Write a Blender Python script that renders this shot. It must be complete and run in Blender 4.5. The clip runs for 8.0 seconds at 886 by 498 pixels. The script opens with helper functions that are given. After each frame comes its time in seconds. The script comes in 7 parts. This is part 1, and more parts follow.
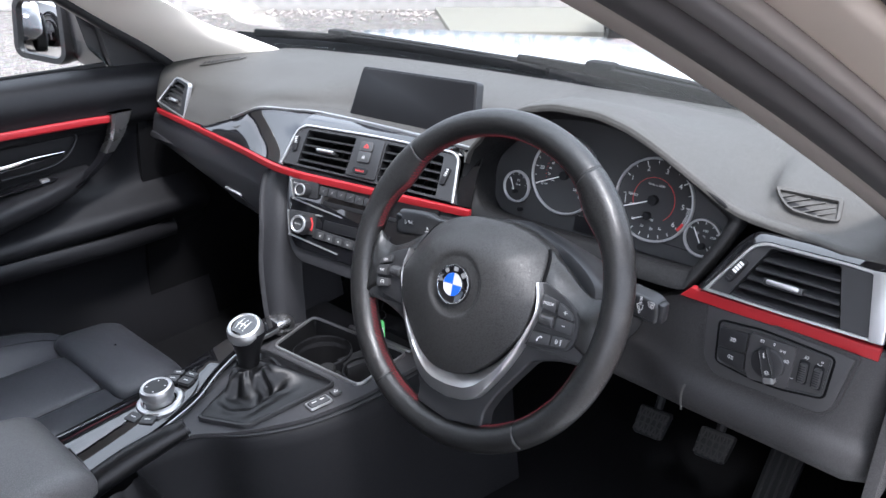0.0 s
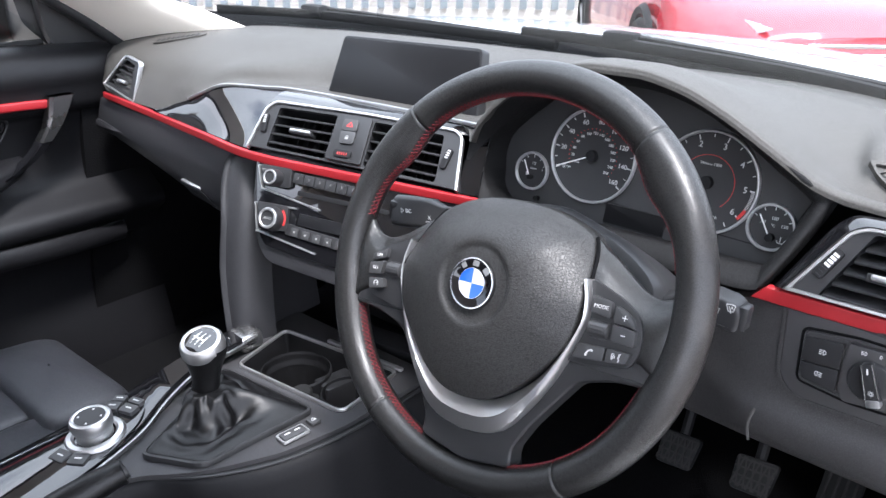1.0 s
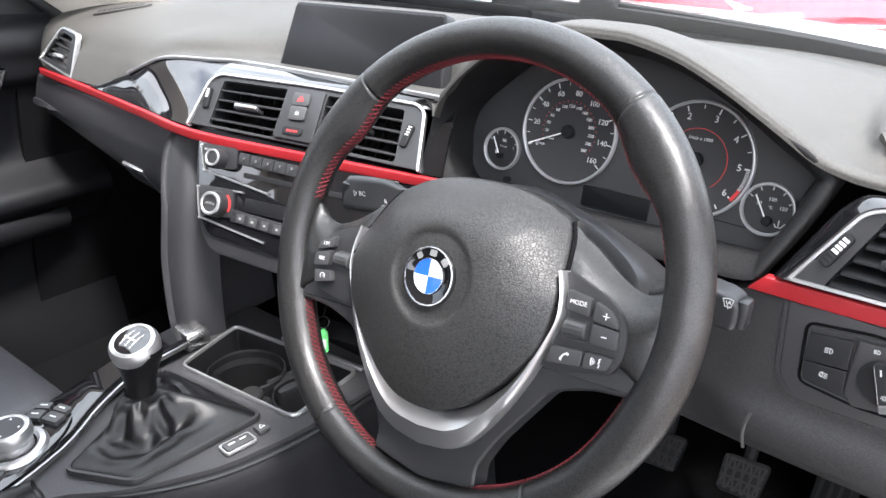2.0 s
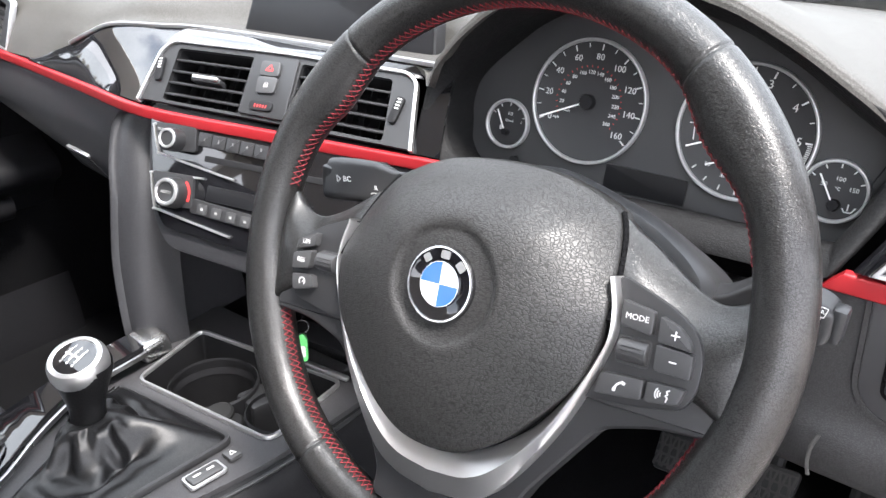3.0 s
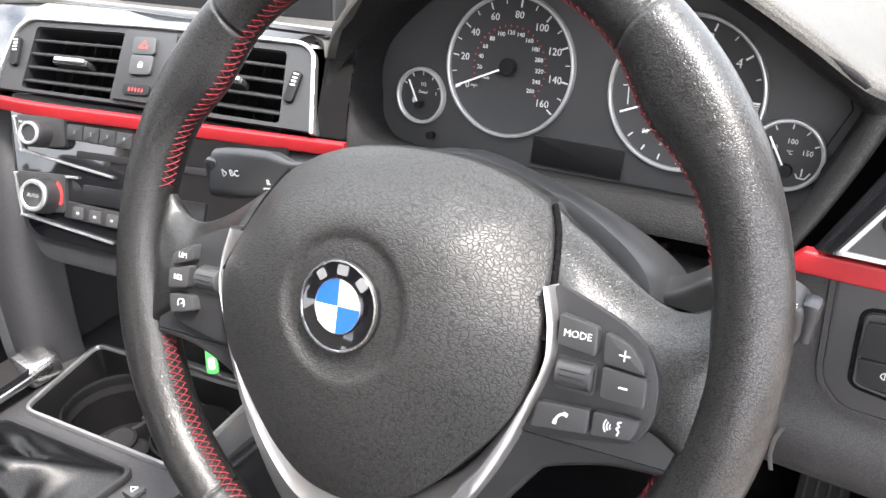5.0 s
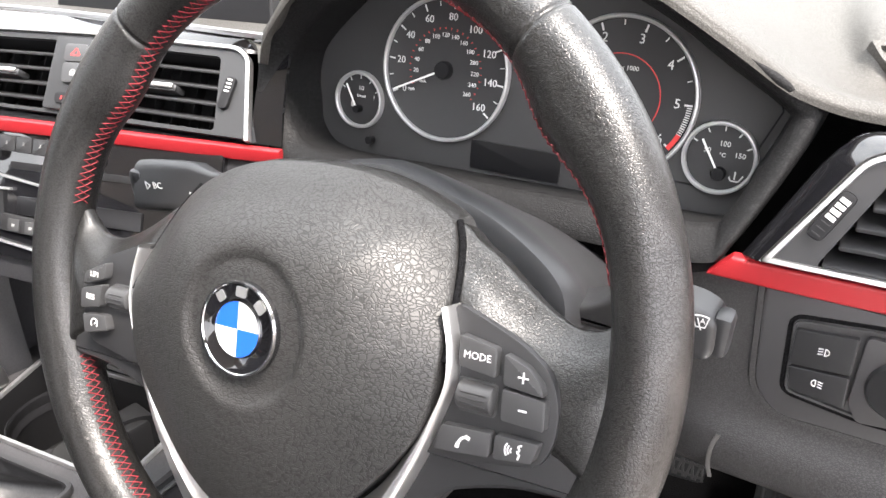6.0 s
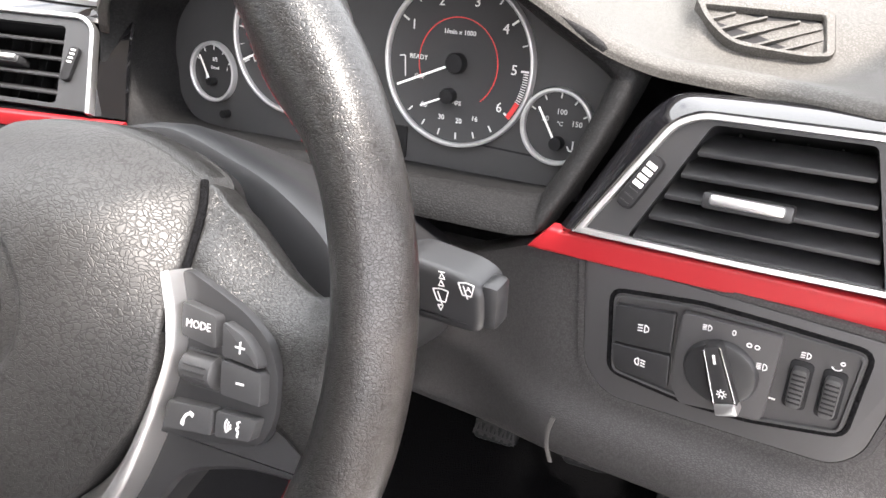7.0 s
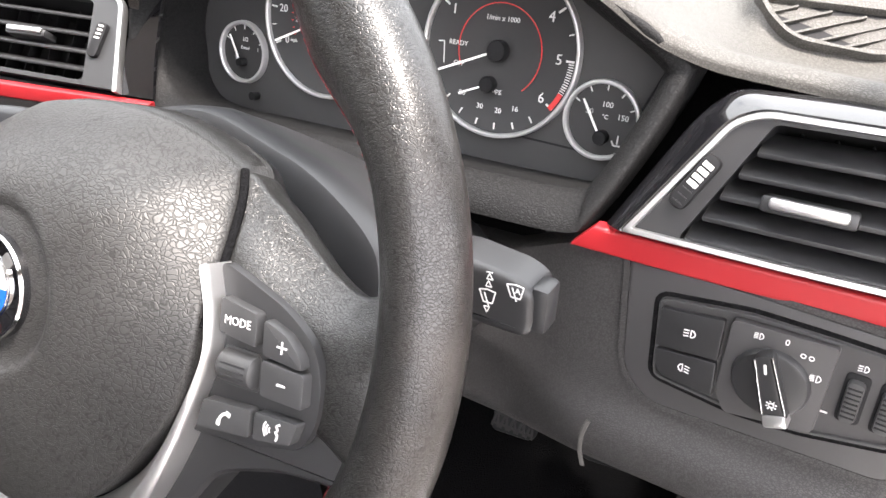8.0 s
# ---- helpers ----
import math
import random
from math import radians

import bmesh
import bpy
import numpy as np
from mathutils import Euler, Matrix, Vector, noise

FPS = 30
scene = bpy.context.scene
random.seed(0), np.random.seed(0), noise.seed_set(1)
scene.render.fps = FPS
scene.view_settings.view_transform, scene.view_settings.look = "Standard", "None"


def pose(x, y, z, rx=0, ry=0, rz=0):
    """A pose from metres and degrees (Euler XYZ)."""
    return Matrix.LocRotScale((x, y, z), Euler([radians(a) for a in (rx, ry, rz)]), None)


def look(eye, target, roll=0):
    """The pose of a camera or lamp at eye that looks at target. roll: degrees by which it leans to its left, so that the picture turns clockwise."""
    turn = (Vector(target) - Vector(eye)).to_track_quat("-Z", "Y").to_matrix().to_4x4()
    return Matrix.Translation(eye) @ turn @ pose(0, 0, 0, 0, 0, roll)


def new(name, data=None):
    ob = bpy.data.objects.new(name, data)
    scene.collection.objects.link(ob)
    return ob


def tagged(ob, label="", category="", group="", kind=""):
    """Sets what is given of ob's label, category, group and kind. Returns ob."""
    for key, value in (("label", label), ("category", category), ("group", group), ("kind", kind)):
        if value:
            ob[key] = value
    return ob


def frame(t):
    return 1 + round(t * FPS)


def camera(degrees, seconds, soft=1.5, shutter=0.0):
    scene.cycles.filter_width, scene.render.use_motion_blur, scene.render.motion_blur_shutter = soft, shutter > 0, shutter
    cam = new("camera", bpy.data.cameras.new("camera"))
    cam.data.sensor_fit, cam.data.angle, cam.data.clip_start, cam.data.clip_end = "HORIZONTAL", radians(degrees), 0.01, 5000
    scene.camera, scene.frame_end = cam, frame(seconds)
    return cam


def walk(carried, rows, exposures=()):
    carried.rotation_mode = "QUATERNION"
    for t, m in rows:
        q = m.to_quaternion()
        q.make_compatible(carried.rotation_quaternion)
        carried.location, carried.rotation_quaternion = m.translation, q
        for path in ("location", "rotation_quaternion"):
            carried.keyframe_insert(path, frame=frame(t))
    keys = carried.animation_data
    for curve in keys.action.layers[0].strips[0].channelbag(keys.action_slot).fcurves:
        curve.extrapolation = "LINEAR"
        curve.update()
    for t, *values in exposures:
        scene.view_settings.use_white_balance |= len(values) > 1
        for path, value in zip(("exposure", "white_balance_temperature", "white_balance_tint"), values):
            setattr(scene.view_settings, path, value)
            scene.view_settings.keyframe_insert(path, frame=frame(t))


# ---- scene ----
cam = camera(59.2, 8.0)
PATH = [
    (0, (0.486, -0.536, 1.225), (-0.76, 0.797, 0.406), -0.6),
    (0.5, (0.405, -0.484, 1.185), (-0.815, 0.886, 0.389), -0.2),
    (1, (0.348, -0.446, 1.129), (-0.846, 0.956, 0.349), 0.3),
    (1.5, (0.323, -0.405, 1.1), (-0.852, 1.011, 0.315), 0.5),
    (1.7, (0.317, -0.394, 1.1), (-0.845, 1.026, 0.305), 0.5),
    (2.8, (0.253, -0.306, 1.063), (-0.84, 1.139, 0.216), 0.6),
    (3, (0.223, -0.3, 1.058), (-0.853, 1.153, 0.202), 0.5),
    (3.5, (0.176, -0.305, 1.057), (-0.844, 1.175, 0.181), 0.5),
    (4, (0.161, -0.296, 1.051), (-0.821, 1.198, 0.155), 0.0),
    (4.5, (0.177, -0.261, 1.048), (-0.773, 1.241, 0.131), -0.5),
    (4.7, (0.186, -0.244, 1.044), (-0.753, 1.259, 0.116), -0.8),
    (5.8, (0.207, -0.204, 1.045), (-0.694, 1.303, 0.088), -1.6),
    (6, (0.219, -0.195, 1.049), (-0.68, 1.312, 0.088), -1.8),
    (6.5, (0.272, -0.152, 1.044), (-0.619, 1.359, 0.083), -1.8),
    (7, (0.297, -0.133, 1.022), (-0.581, 1.382, 0.056), -1.5),
    (7.5, (0.287, -0.125, 1.021), (-0.589, 1.382, 0.039), -0.8),
    (8, (0.276, -0.127, 1.02), (-0.614, 1.358, 0.018), -0.2),
]
walk(cam, [(t, look(eye, target, roll)) for t, eye, target, roll in PATH], [(0, 0.9, 5900, 14), (1.0, 1.15, 6000, 14), (1.7, 1.4, 6250, 13), (3.0, 1.65, 6400, 13), (4.5, 1.8, 6500, 13), (6.0, 1.9, 6800, 14), (7.0, 1.97, 6850, 15), (8.0, 2.0, 6850, 15)])

# ---- light ----
SUN_EL, SUN_AZ = 63.0, 114.0   # degrees; azimuth clockwise from +y
world = bpy.data.worlds.new("sky")
scene.world = world
world.use_nodes = True
wn, wl = world.node_tree.nodes, world.node_tree.links
wn.clear()
sky = wn.new("ShaderNodeTexSky")
sky.sky_type, sky.sun_disc = "NISHITA", False
sky.sun_elevation, sky.sun_rotation = radians(SUN_EL), radians(SUN_AZ)
sky.air_density, sky.dust_density = 1.0, 2.0
wco = wn.new("ShaderNodeTexCoord")
wno = wn.new("ShaderNodeTexNoise")
wno.inputs["Scale"].default_value, wno.inputs["Detail"].default_value = 3.2, 6.0
wra = wn.new("ShaderNodeValToRGB")
wra.color_ramp.elements[0].position, wra.color_ramp.elements[1].position = 0.24, 0.46
wmi = wn.new("ShaderNodeMixRGB")
wmi.inputs["Color2"].default_value = (9.4, 9.7, 10.2, 1)
# thin cloud, brighter towards the veiled sun
wdo, wmr, wsc = wn.new("ShaderNodeVectorMath"), wn.new("ShaderNodeMapRange"), wn.new("ShaderNodeVectorMath")
wdo.operation, wsc.operation = "DOT_PRODUCT", "SCALE"
wdo.inputs[1].default_value = (math.sin(radians(SUN_AZ)) * math.cos(radians(SUN_EL)), math.cos(radians(SUN_AZ)) * math.cos(radians(SUN_EL)), math.sin(radians(SUN_EL)))
wmr.interpolation_type = "SMOOTHSTEP"
wmr.inputs["From Min"].default_value, wmr.inputs["From Max"].default_value = -0.6, 0.95
wmr.inputs["To Min"].default_value, wmr.inputs["To Max"].default_value = 0.6, 1.9
wl.new(wco.outputs["Generated"], wdo.inputs[0])
wl.new(wdo.outputs["Value"], wmr.inputs["Value"])
wl.new(wmr.outputs["Result"], wsc.inputs["Scale"])
wl.new(wmi.outputs["Color"], wsc.inputs[0])
wbg = wn.new("ShaderNodeBackground")
wbg.inputs["Strength"].default_value = 0.15
wou = wn.new("ShaderNodeOutputWorld")
wl.new(wco.outputs["Generated"], wno.inputs["Vector"])
wl.new(wno.outputs["Fac"], wra.inputs["Fac"])
wl.new(wra.outputs["Color"], wmi.inputs["Fac"])
wl.new(sky.outputs["Color"], wmi.inputs["Color1"])
wl.new(wsc.outputs["Vector"], wbg.inputs["Color"])
wl.new(wbg.outputs["Background"], wou.inputs["Surface"])
sun = new("sun", bpy.data.lights.new("sun", "SUN"))
sun.data.energy, sun.data.angle, sun.data.color = 4.2, radians(11), (1.0, 0.96, 0.90)
sa, se = radians(SUN_AZ), radians(SUN_EL)
sun.matrix_world = look((0, 0, 0), (-math.sin(sa) * math.cos(se), -math.cos(sa) * math.cos(se), -math.sin(se)))


# ---- materials ----
def rgb(r, g, b):
    return (r, g, b, 1)


def material(name, color, rough=0.5, metal=0.0, grain=0.0, size=1.0, depth=0.2, vary=0.15, pattern="noise", spec=0.5, coat=0.0, blotch=12.0, crease=0.3):
    """A surface with grain (voronoi cells or noise, size in millimetres), a slow blotchy change of tone, and worn roughness."""
    m = bpy.data.materials.new(name)
    m.use_nodes = True
    nd, ln = m.node_tree.nodes, m.node_tree.links
    b = nd["Principled BSDF"]
    b.inputs["Metallic"].default_value = metal
    b.inputs["Specular IOR Level"].default_value = spec
    b.inputs["Coat Weight"].default_value = coat
    b.inputs["Coat Roughness"].default_value = 0.04
    co = nd.new("ShaderNodeTexCoord")
    big = nd.new("ShaderNodeTexNoise")
    big.inputs["Scale"].default_value, big.inputs["Detail"].default_value = blotch, 5.0
    ln.new(co.outputs["Object"], big.inputs["Vector"])
    mix = nd.new("ShaderNodeMixRGB")
    mix.inputs["Color1"].default_value = rgb(*(c * (1 - vary) for c in color))
    mix.inputs["Color2"].default_value = rgb(*(min(1, c * (1 + vary)) for c in color))
    ln.new(big.outputs["Fac"], mix.inputs["Fac"])
    ln.new(mix.outputs["Color"], b.inputs["Base Color"])
    mr = nd.new("ShaderNodeMapRange")
    mr.inputs["To Min"].default_value, mr.inputs["To Max"].default_value = rough * 0.85, min(1, rough * 1.15)
    ln.new(big.outputs["Fac"], mr.inputs["Value"])
    ln.new(mr.outputs["Result"], b.inputs["Roughness"])
    if grain:
        if pattern == "cells":
            tex = nd.new("ShaderNodeTexVoronoi")
            tex.feature = "DISTANCE_TO_EDGE"
            tex.inputs["Scale"].default_value = 1000.0 / size
            crest = nd.new("ShaderNodeMapRange")
            crest.interpolation_type = "SMOOTHSTEP"
            crest.inputs["From Max"].default_value = crease
            ln.new(tex.outputs["Distance"], crest.inputs["Value"])
            soft = nd.new("ShaderNodeTexNoise")
            soft.inputs["Scale"].default_value, soft.inputs["Detail"].default_value = 330.0 / size, 2.0
            ln.new(co.outputs["Object"], soft.inputs["Vector"])
            both = nd.new("ShaderNodeMath")
            both.operation = "MULTIPLY_ADD"
            both.inputs[1].default_value = 0.35
            ln.new(soft.outputs["Fac"], both.inputs[0])
            ln.new(crest.outputs["Result"], both.inputs[2])
            out = both.outputs[0]
            gloss = nd.new("ShaderNodeMapRange")
            gloss.inputs["To Min"].default_value, gloss.inputs["To Max"].default_value = spec * 0.6, spec * 1.05
            ln.new(crest.outputs["Result"], gloss.inputs["Value"])
            ln.new(gloss.outputs["Result"], b.inputs["Specular IOR Level"])
            # occlusion in the grain's creases, painted as a darker base colour
            crease_shade = nd.new("ShaderNodeMapRange")
            crease_shade.inputs["To Min"].default_value, crease_shade.inputs["To Max"].default_value = 1.0 - 0.22 * grain, 1.03
            ln.new(crest.outputs["Result"], crease_shade.inputs["Value"])
            tone = nd.new("ShaderNodeVectorMath")
            tone.operation = "SCALE"
            ln.new(mix.outputs["Color"], tone.inputs[0])
            ln.new(crease_shade.outputs["Result"], tone.inputs["Scale"])
            ln.new(tone.outputs["Vector"], b.inputs["Base Color"])
            warp = nd.new("ShaderNodeTexNoise")
            warp.inputs["Scale"].default_value = 300.0 / size
            add = nd.new("ShaderNodeMixRGB")
            add.blend_type, add.inputs["Fac"].default_value = "LINEAR_LIGHT", 0.0016 * size
            press = nd.new("ShaderNodeMapping")
            press.inputs["Scale"].default_value = (0.68, 1.2, 1.0)
            ln.new(co.outputs["Object"], warp.inputs["Vector"])
            ln.new(co.outputs["Object"], add.inputs["Color1"])
            ln.new(warp.outputs["Color"], add.inputs["Color2"])
            ln.new(add.outputs["Color"], press.inputs["Vector"])
            ln.new(press.outputs["Vector"], tex.inputs["Vector"])
        else:
            tex = nd.new("ShaderNodeTexNoise")
            tex.inputs["Scale"].default_value, tex.inputs["Detail"].default_value = 1000.0 / size, 3.0
            out = tex.outputs["Fac"]
            ln.new(co.outputs["Object"], tex.inputs["Vector"])
        bump = nd.new("ShaderNodeBump")
        bump.inputs["Strength"].default_value = grain
        bump.inputs["Distance"].default_value = depth * 0.001
        ln.new(out, bump.inputs["Height"])
        ln.new(bump.outputs["Normal"], b.inputs["Normal"])
    return m


def glass_material(name, tint, rough=0.0):
    """A thin clear pane: mostly see-through, with a mirror-like gloss that grows at a glancing view."""
    m = bpy.data.materials.new(name)
    m.use_nodes = True
    nd, ln = m.node_tree.nodes, m.node_tree.links
    nd.clear()
    tr, gl, lw, mx, ou, pw, mr = (nd.new("ShaderNode" + k) for k in ("BsdfTransparent", "BsdfGlossy", "LayerWeight", "MixShader", "OutputMaterial", "Math", "MapRange"))
    tr.inputs["Color"].default_value = rgb(*tint)
    gl.inputs["Roughness"].default_value = rough
    lw.inputs["Blend"].default_value = 0.5
    pw.operation, pw.inputs[1].default_value = "POWER", 5.0
    mr.inputs["To Min"].default_value, mr.inputs["To Max"].default_value = 0.015, 0.6
    ln.new(lw.outputs["Facing"], pw.inputs[0])
    ln.new(pw.outputs[0], mr.inputs["Value"])
    ln.new(mr.outputs["Result"], mx.inputs["Fac"])
    ln.new(tr.outputs["BSDF"], mx.inputs[1])
    ln.new(gl.outputs["BSDF"], mx.inputs[2])
    ln.new(mx.outputs["Shader"], ou.inputs["Surface"])
    return m


LEATHER = material("wheel_leather", (0.011, 0.0107, 0.0104), 0.30, grain=1.0, size=1.2, depth=0.055, pattern="cells", vary=0.3, spec=0.55, crease=0.18)
PAD = material("airbag_cover", (0.0185, 0.0181, 0.0178), 0.45, grain=1.0, size=2.0, depth=0.09, pattern="cells", vary=0.12, spec=0.42, crease=0.17)
DASH = material("soft_dash", (0.060, 0.057, 0.052), 0.58, grain=1.0, size=1.3, depth=0.10, pattern="cells", vary=0.1, spec=0.45)
LOWER = material("hard_lower_dash", (0.020, 0.020, 0.022), 0.46, grain=0.5, size=1.1, depth=0.05, pattern="cells", vary=0.12, spec=0.42)
SATIN = material("satin_black_plastic", (0.018, 0.018, 0.019), 0.42, grain=0.15, size=0.5, depth=0.05, vary=0.1, spec=0.4)
MATTE = material("matte_black_plastic", (0.010, 0.010, 0.011), 0.65, grain=0.2, size=0.6, depth=0.05, vary=0.1, spec=0.18)
KEYCAP = material("button_rubber", (0.032, 0.032, 0.033), 0.5, grain=0.15, size=0.5, depth=0.04, vary=0.1)
GLOSS = material("piano_black", (0.006, 0.006, 0.007), 0.04, vary=0.05, coat=0.6)
SILVER = material("satin_silver", (0.48, 0.48, 0.48), 0.36, metal=0.9, grain=0.05, size=0.4, depth=0.02, vary=0.05)
CHROME = material("chrome", (0.8, 0.8, 0.81), 0.12, metal=1.0, vary=0.03)
RED = material("red_trim", (0.27, 0.010, 0.014), 0.45, grain=0.15, size=0.8, depth=0.04, vary=0.06)
THREAD = material("red_thread", (0.17, 0.012, 0.018), 0.75, grain=0.3, size=0.4, depth=0.1, vary=0.25)
SEAT = material("seat_leather", (0.034, 0.0345, 0.039), 0.42, grain=0.6, size=1.8, depth=0.12, pattern="cells", vary=0.18, spec=0.5)
GAITER = material("gaiter_leather", (0.005, 0.005, 0.0055), 0.36, grain=0.6, size=1.2, depth=0.06, pattern="cells", vary=0.2, spec=0.35)
CARPET = material("carpet", (0.005, 0.005, 0.0055), 0.95, grain=1.0, size=2.0, depth=2.0, vary=0.3, spec=0.05)
# Shade of the cup recess and the footwell is put into these two colours.
TRAY = material("cup_tray_shaded", (0.006, 0.006, 0.0065), 0.5, grain=0.2, size=0.8, depth=0.05, vary=0.1, spec=0.22)
CONSIDE = material("console_side_shaded", (0.007, 0.007, 0.0078), 0.55, grain=0.5, size=1.1, depth=0.05, pattern="cells", vary=0.15, spec=0.2)
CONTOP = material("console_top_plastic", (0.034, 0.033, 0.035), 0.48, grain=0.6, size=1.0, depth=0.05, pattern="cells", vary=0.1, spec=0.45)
RUBBER = material("rubber", (0.009, 0.009, 0.009), 0.7, grain=0.3, size=0.8, depth=0.1, vary=0.2, spec=0.2)
DOORTRIM = material("door_trim_plastic", (0.008, 0.008, 0.009), 0.42, grain=0.3, size=1.2, depth=0.12, pattern="cells", vary=0.15, spec=0.28)
DIAL = material("dial_black", (0.02, 0.02, 0.021), 0.6, vary=0.05)
DIALRING = material("dial_ring", (0.40, 0.40, 0.40), 0.38, metal=0.35, vary=0.04)
FACE = material("cluster_face", (0.03, 0.03, 0.031), 0.6, grain=0.2, size=0.4, depth=0.03, vary=0.05)
# Darkened version of the dash grain: the hood's shade is in the colour.
HOOD = material("hood_plastic_shaded", (0.010, 0.010, 0.0104), 0.62, grain=1.0, size=1.7, depth=0.12, pattern="cells", vary=0.1, spec=0.22)
KNEE = material("knee_panel_plastic", (0.032, 0.0308, 0.0312), 0.55, grain=0.8, size=1.3, depth=0.12, pattern="cells", vary=0.12, spec=0.4)
PANELMAT = material("switch_panel_plastic", (0.034, 0.033, 0.034), 0.5, grain=0.15, size=0.5, depth=0.04, vary=0.08)
REST = material("armrest_leather", (0.085, 0.083, 0.082), 0.38, grain=0.9, size=2.0, depth=0.10, pattern="cells", vary=0.12)
SHROUD = material("shroud_plastic", (0.021, 0.021, 0.0222), 0.40, grain=0.2, size=0.6, depth=0.04, vary=0.1, spec=0.38)
PRINT = material("grey_white_print", (0.24, 0.24, 0.235), 0.6, vary=0.05)
WHITE = material("white_marking", (0.55, 0.55, 0.54), 0.5, vary=0.02)
REDMARK = material("red_marking", (0.5, 0.03, 0.03), 0.5, vary=0.05)
NEEDLE = material("needle_white", (0.85, 0.85, 0.83), 0.4, vary=0.02)
SCREEN = material("display_glass", (0.008, 0.008, 0.009), 0.3, vary=0.1, coat=0.0, spec=0.35)
BLUE = material("emblem_blue", (0.008, 0.075, 0.40), 0.25, vary=0.03, coat=0.5)
EWHITE = material("emblem_white", (0.42, 0.42, 0.42), 0.25, vary=0.02, coat=0.5)
# Light through the windscreen put into the cream; right pillar keeps a darker taupe.
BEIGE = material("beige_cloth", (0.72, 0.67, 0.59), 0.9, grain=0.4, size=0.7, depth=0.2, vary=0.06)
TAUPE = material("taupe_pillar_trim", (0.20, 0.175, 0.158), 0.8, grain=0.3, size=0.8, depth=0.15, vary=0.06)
FRAMEPAINT = material("sand_door_frame", (0.38, 0.325, 0.275), 0.55, grain=0.2, size=0.8, depth=0.05, vary=0.06)
SEALDARK = material("dark_seal_rubber", (0.035, 0.032, 0.032), 0.6, grain=0.3, size=1.5, depth=0.2, vary=0.15, spec=0.3)
SEALMAT = material("door_seal_rubber", (0.09, 0.083, 0.082), 0.6, grain=0.3, size=1.5, depth=0.2, vary=0.15)
PAINT = material("white_car_paint", (0.75, 0.76, 0.75), 0.15, vary=0.02, coat=1.0)
REDPAINT = material("red_car_paint", (0.42, 0.015, 0.03), 0.2, vary=0.05, coat=1.0)
DARKPAINT = material("dark_grey_car_paint", (0.012, 0.013, 0.017), 0.2, vary=0.05, coat=1.0)
DARKSILVER = material("dark_brushed_silver", (0.30, 0.30, 0.30), 0.28, metal=0.95, grain=0.1, size=0.5, depth=0.02, vary=0.1)
HEDGE = material("bare_winter_trees", (0.11, 0.095, 0.065), 0.95, grain=0.6, size=200, depth=60, vary=0.5, blotch=0.8)
PEDALRUB = material("worn_pedal_rubber", (0.028, 0.0275, 0.027), 0.8, grain=0.3, size=0.8, depth=0.1, vary=0.25, spec=0.2)
SCUFF = material("pale_scuff", (0.05, 0.047, 0.045), 0.7, vary=0.3, blotch=200)
ALLOY = material("alloy", (0.45, 0.45, 0.46), 0.3, metal=0.8, vary=0.08)
LENS = material("lamp_lens", (0.55, 0.57, 0.6), 0.1, vary=0.3, coat=1.0, blotch=30)
FENCE = material("galvanised_fence", (0.22, 0.25, 0.275), 0.55, metal=0.2, vary=0.2)
RAIL = material("fence_board", (0.42, 0.39, 0.36), 0.8, grain=0.4, size=20, depth=2, vary=0.15)
CONCRETE = material("concrete_slab", (0.21, 0.195, 0.155), 0.9, grain=0.4, size=15, depth=2, vary=0.12, blotch=1.5)
LITTER = material("stones_and_litter", (0.36, 0.31, 0.28), 0.9, grain=0.6, size=30, depth=10, vary=0.5, blotch=9)
GREEN = material("green_fob", (0.12, 0.65, 0.16), 0.4, vary=0.05)
GLASS = glass_material("window_glass", (0.93, 0.95, 0.95))
MIRROR = material("mirror_glass", (0.9, 0.9, 0.9), 0.01, metal=1.0, vary=0.0)
PLATE = material("plate_white", (0.75, 0.75, 0.72), 0.4, vary=0.03)


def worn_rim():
    """Lightens the leather colour along the right outer side of the rim, in broken patches: a painted highlight with
    some wear.
    """
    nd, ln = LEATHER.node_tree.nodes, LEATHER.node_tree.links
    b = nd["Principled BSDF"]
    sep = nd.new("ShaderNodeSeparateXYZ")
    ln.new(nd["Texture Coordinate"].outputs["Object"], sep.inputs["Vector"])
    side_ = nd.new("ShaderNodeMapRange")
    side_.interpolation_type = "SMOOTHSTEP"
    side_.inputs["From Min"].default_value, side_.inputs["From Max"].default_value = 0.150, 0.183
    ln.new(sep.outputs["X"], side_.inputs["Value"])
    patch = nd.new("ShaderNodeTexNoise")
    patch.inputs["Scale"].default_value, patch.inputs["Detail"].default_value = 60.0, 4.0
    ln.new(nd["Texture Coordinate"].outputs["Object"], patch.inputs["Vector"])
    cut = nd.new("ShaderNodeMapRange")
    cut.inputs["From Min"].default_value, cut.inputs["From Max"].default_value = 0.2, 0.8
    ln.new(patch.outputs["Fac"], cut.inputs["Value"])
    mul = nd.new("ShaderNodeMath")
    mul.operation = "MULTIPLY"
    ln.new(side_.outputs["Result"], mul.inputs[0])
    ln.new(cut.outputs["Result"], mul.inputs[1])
    # paler base colour that stands in for the sheen on this side
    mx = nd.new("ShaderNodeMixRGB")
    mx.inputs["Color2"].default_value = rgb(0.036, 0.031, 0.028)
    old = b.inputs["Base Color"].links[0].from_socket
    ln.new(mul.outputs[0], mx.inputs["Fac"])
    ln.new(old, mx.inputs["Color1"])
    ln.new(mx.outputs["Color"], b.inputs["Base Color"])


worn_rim()


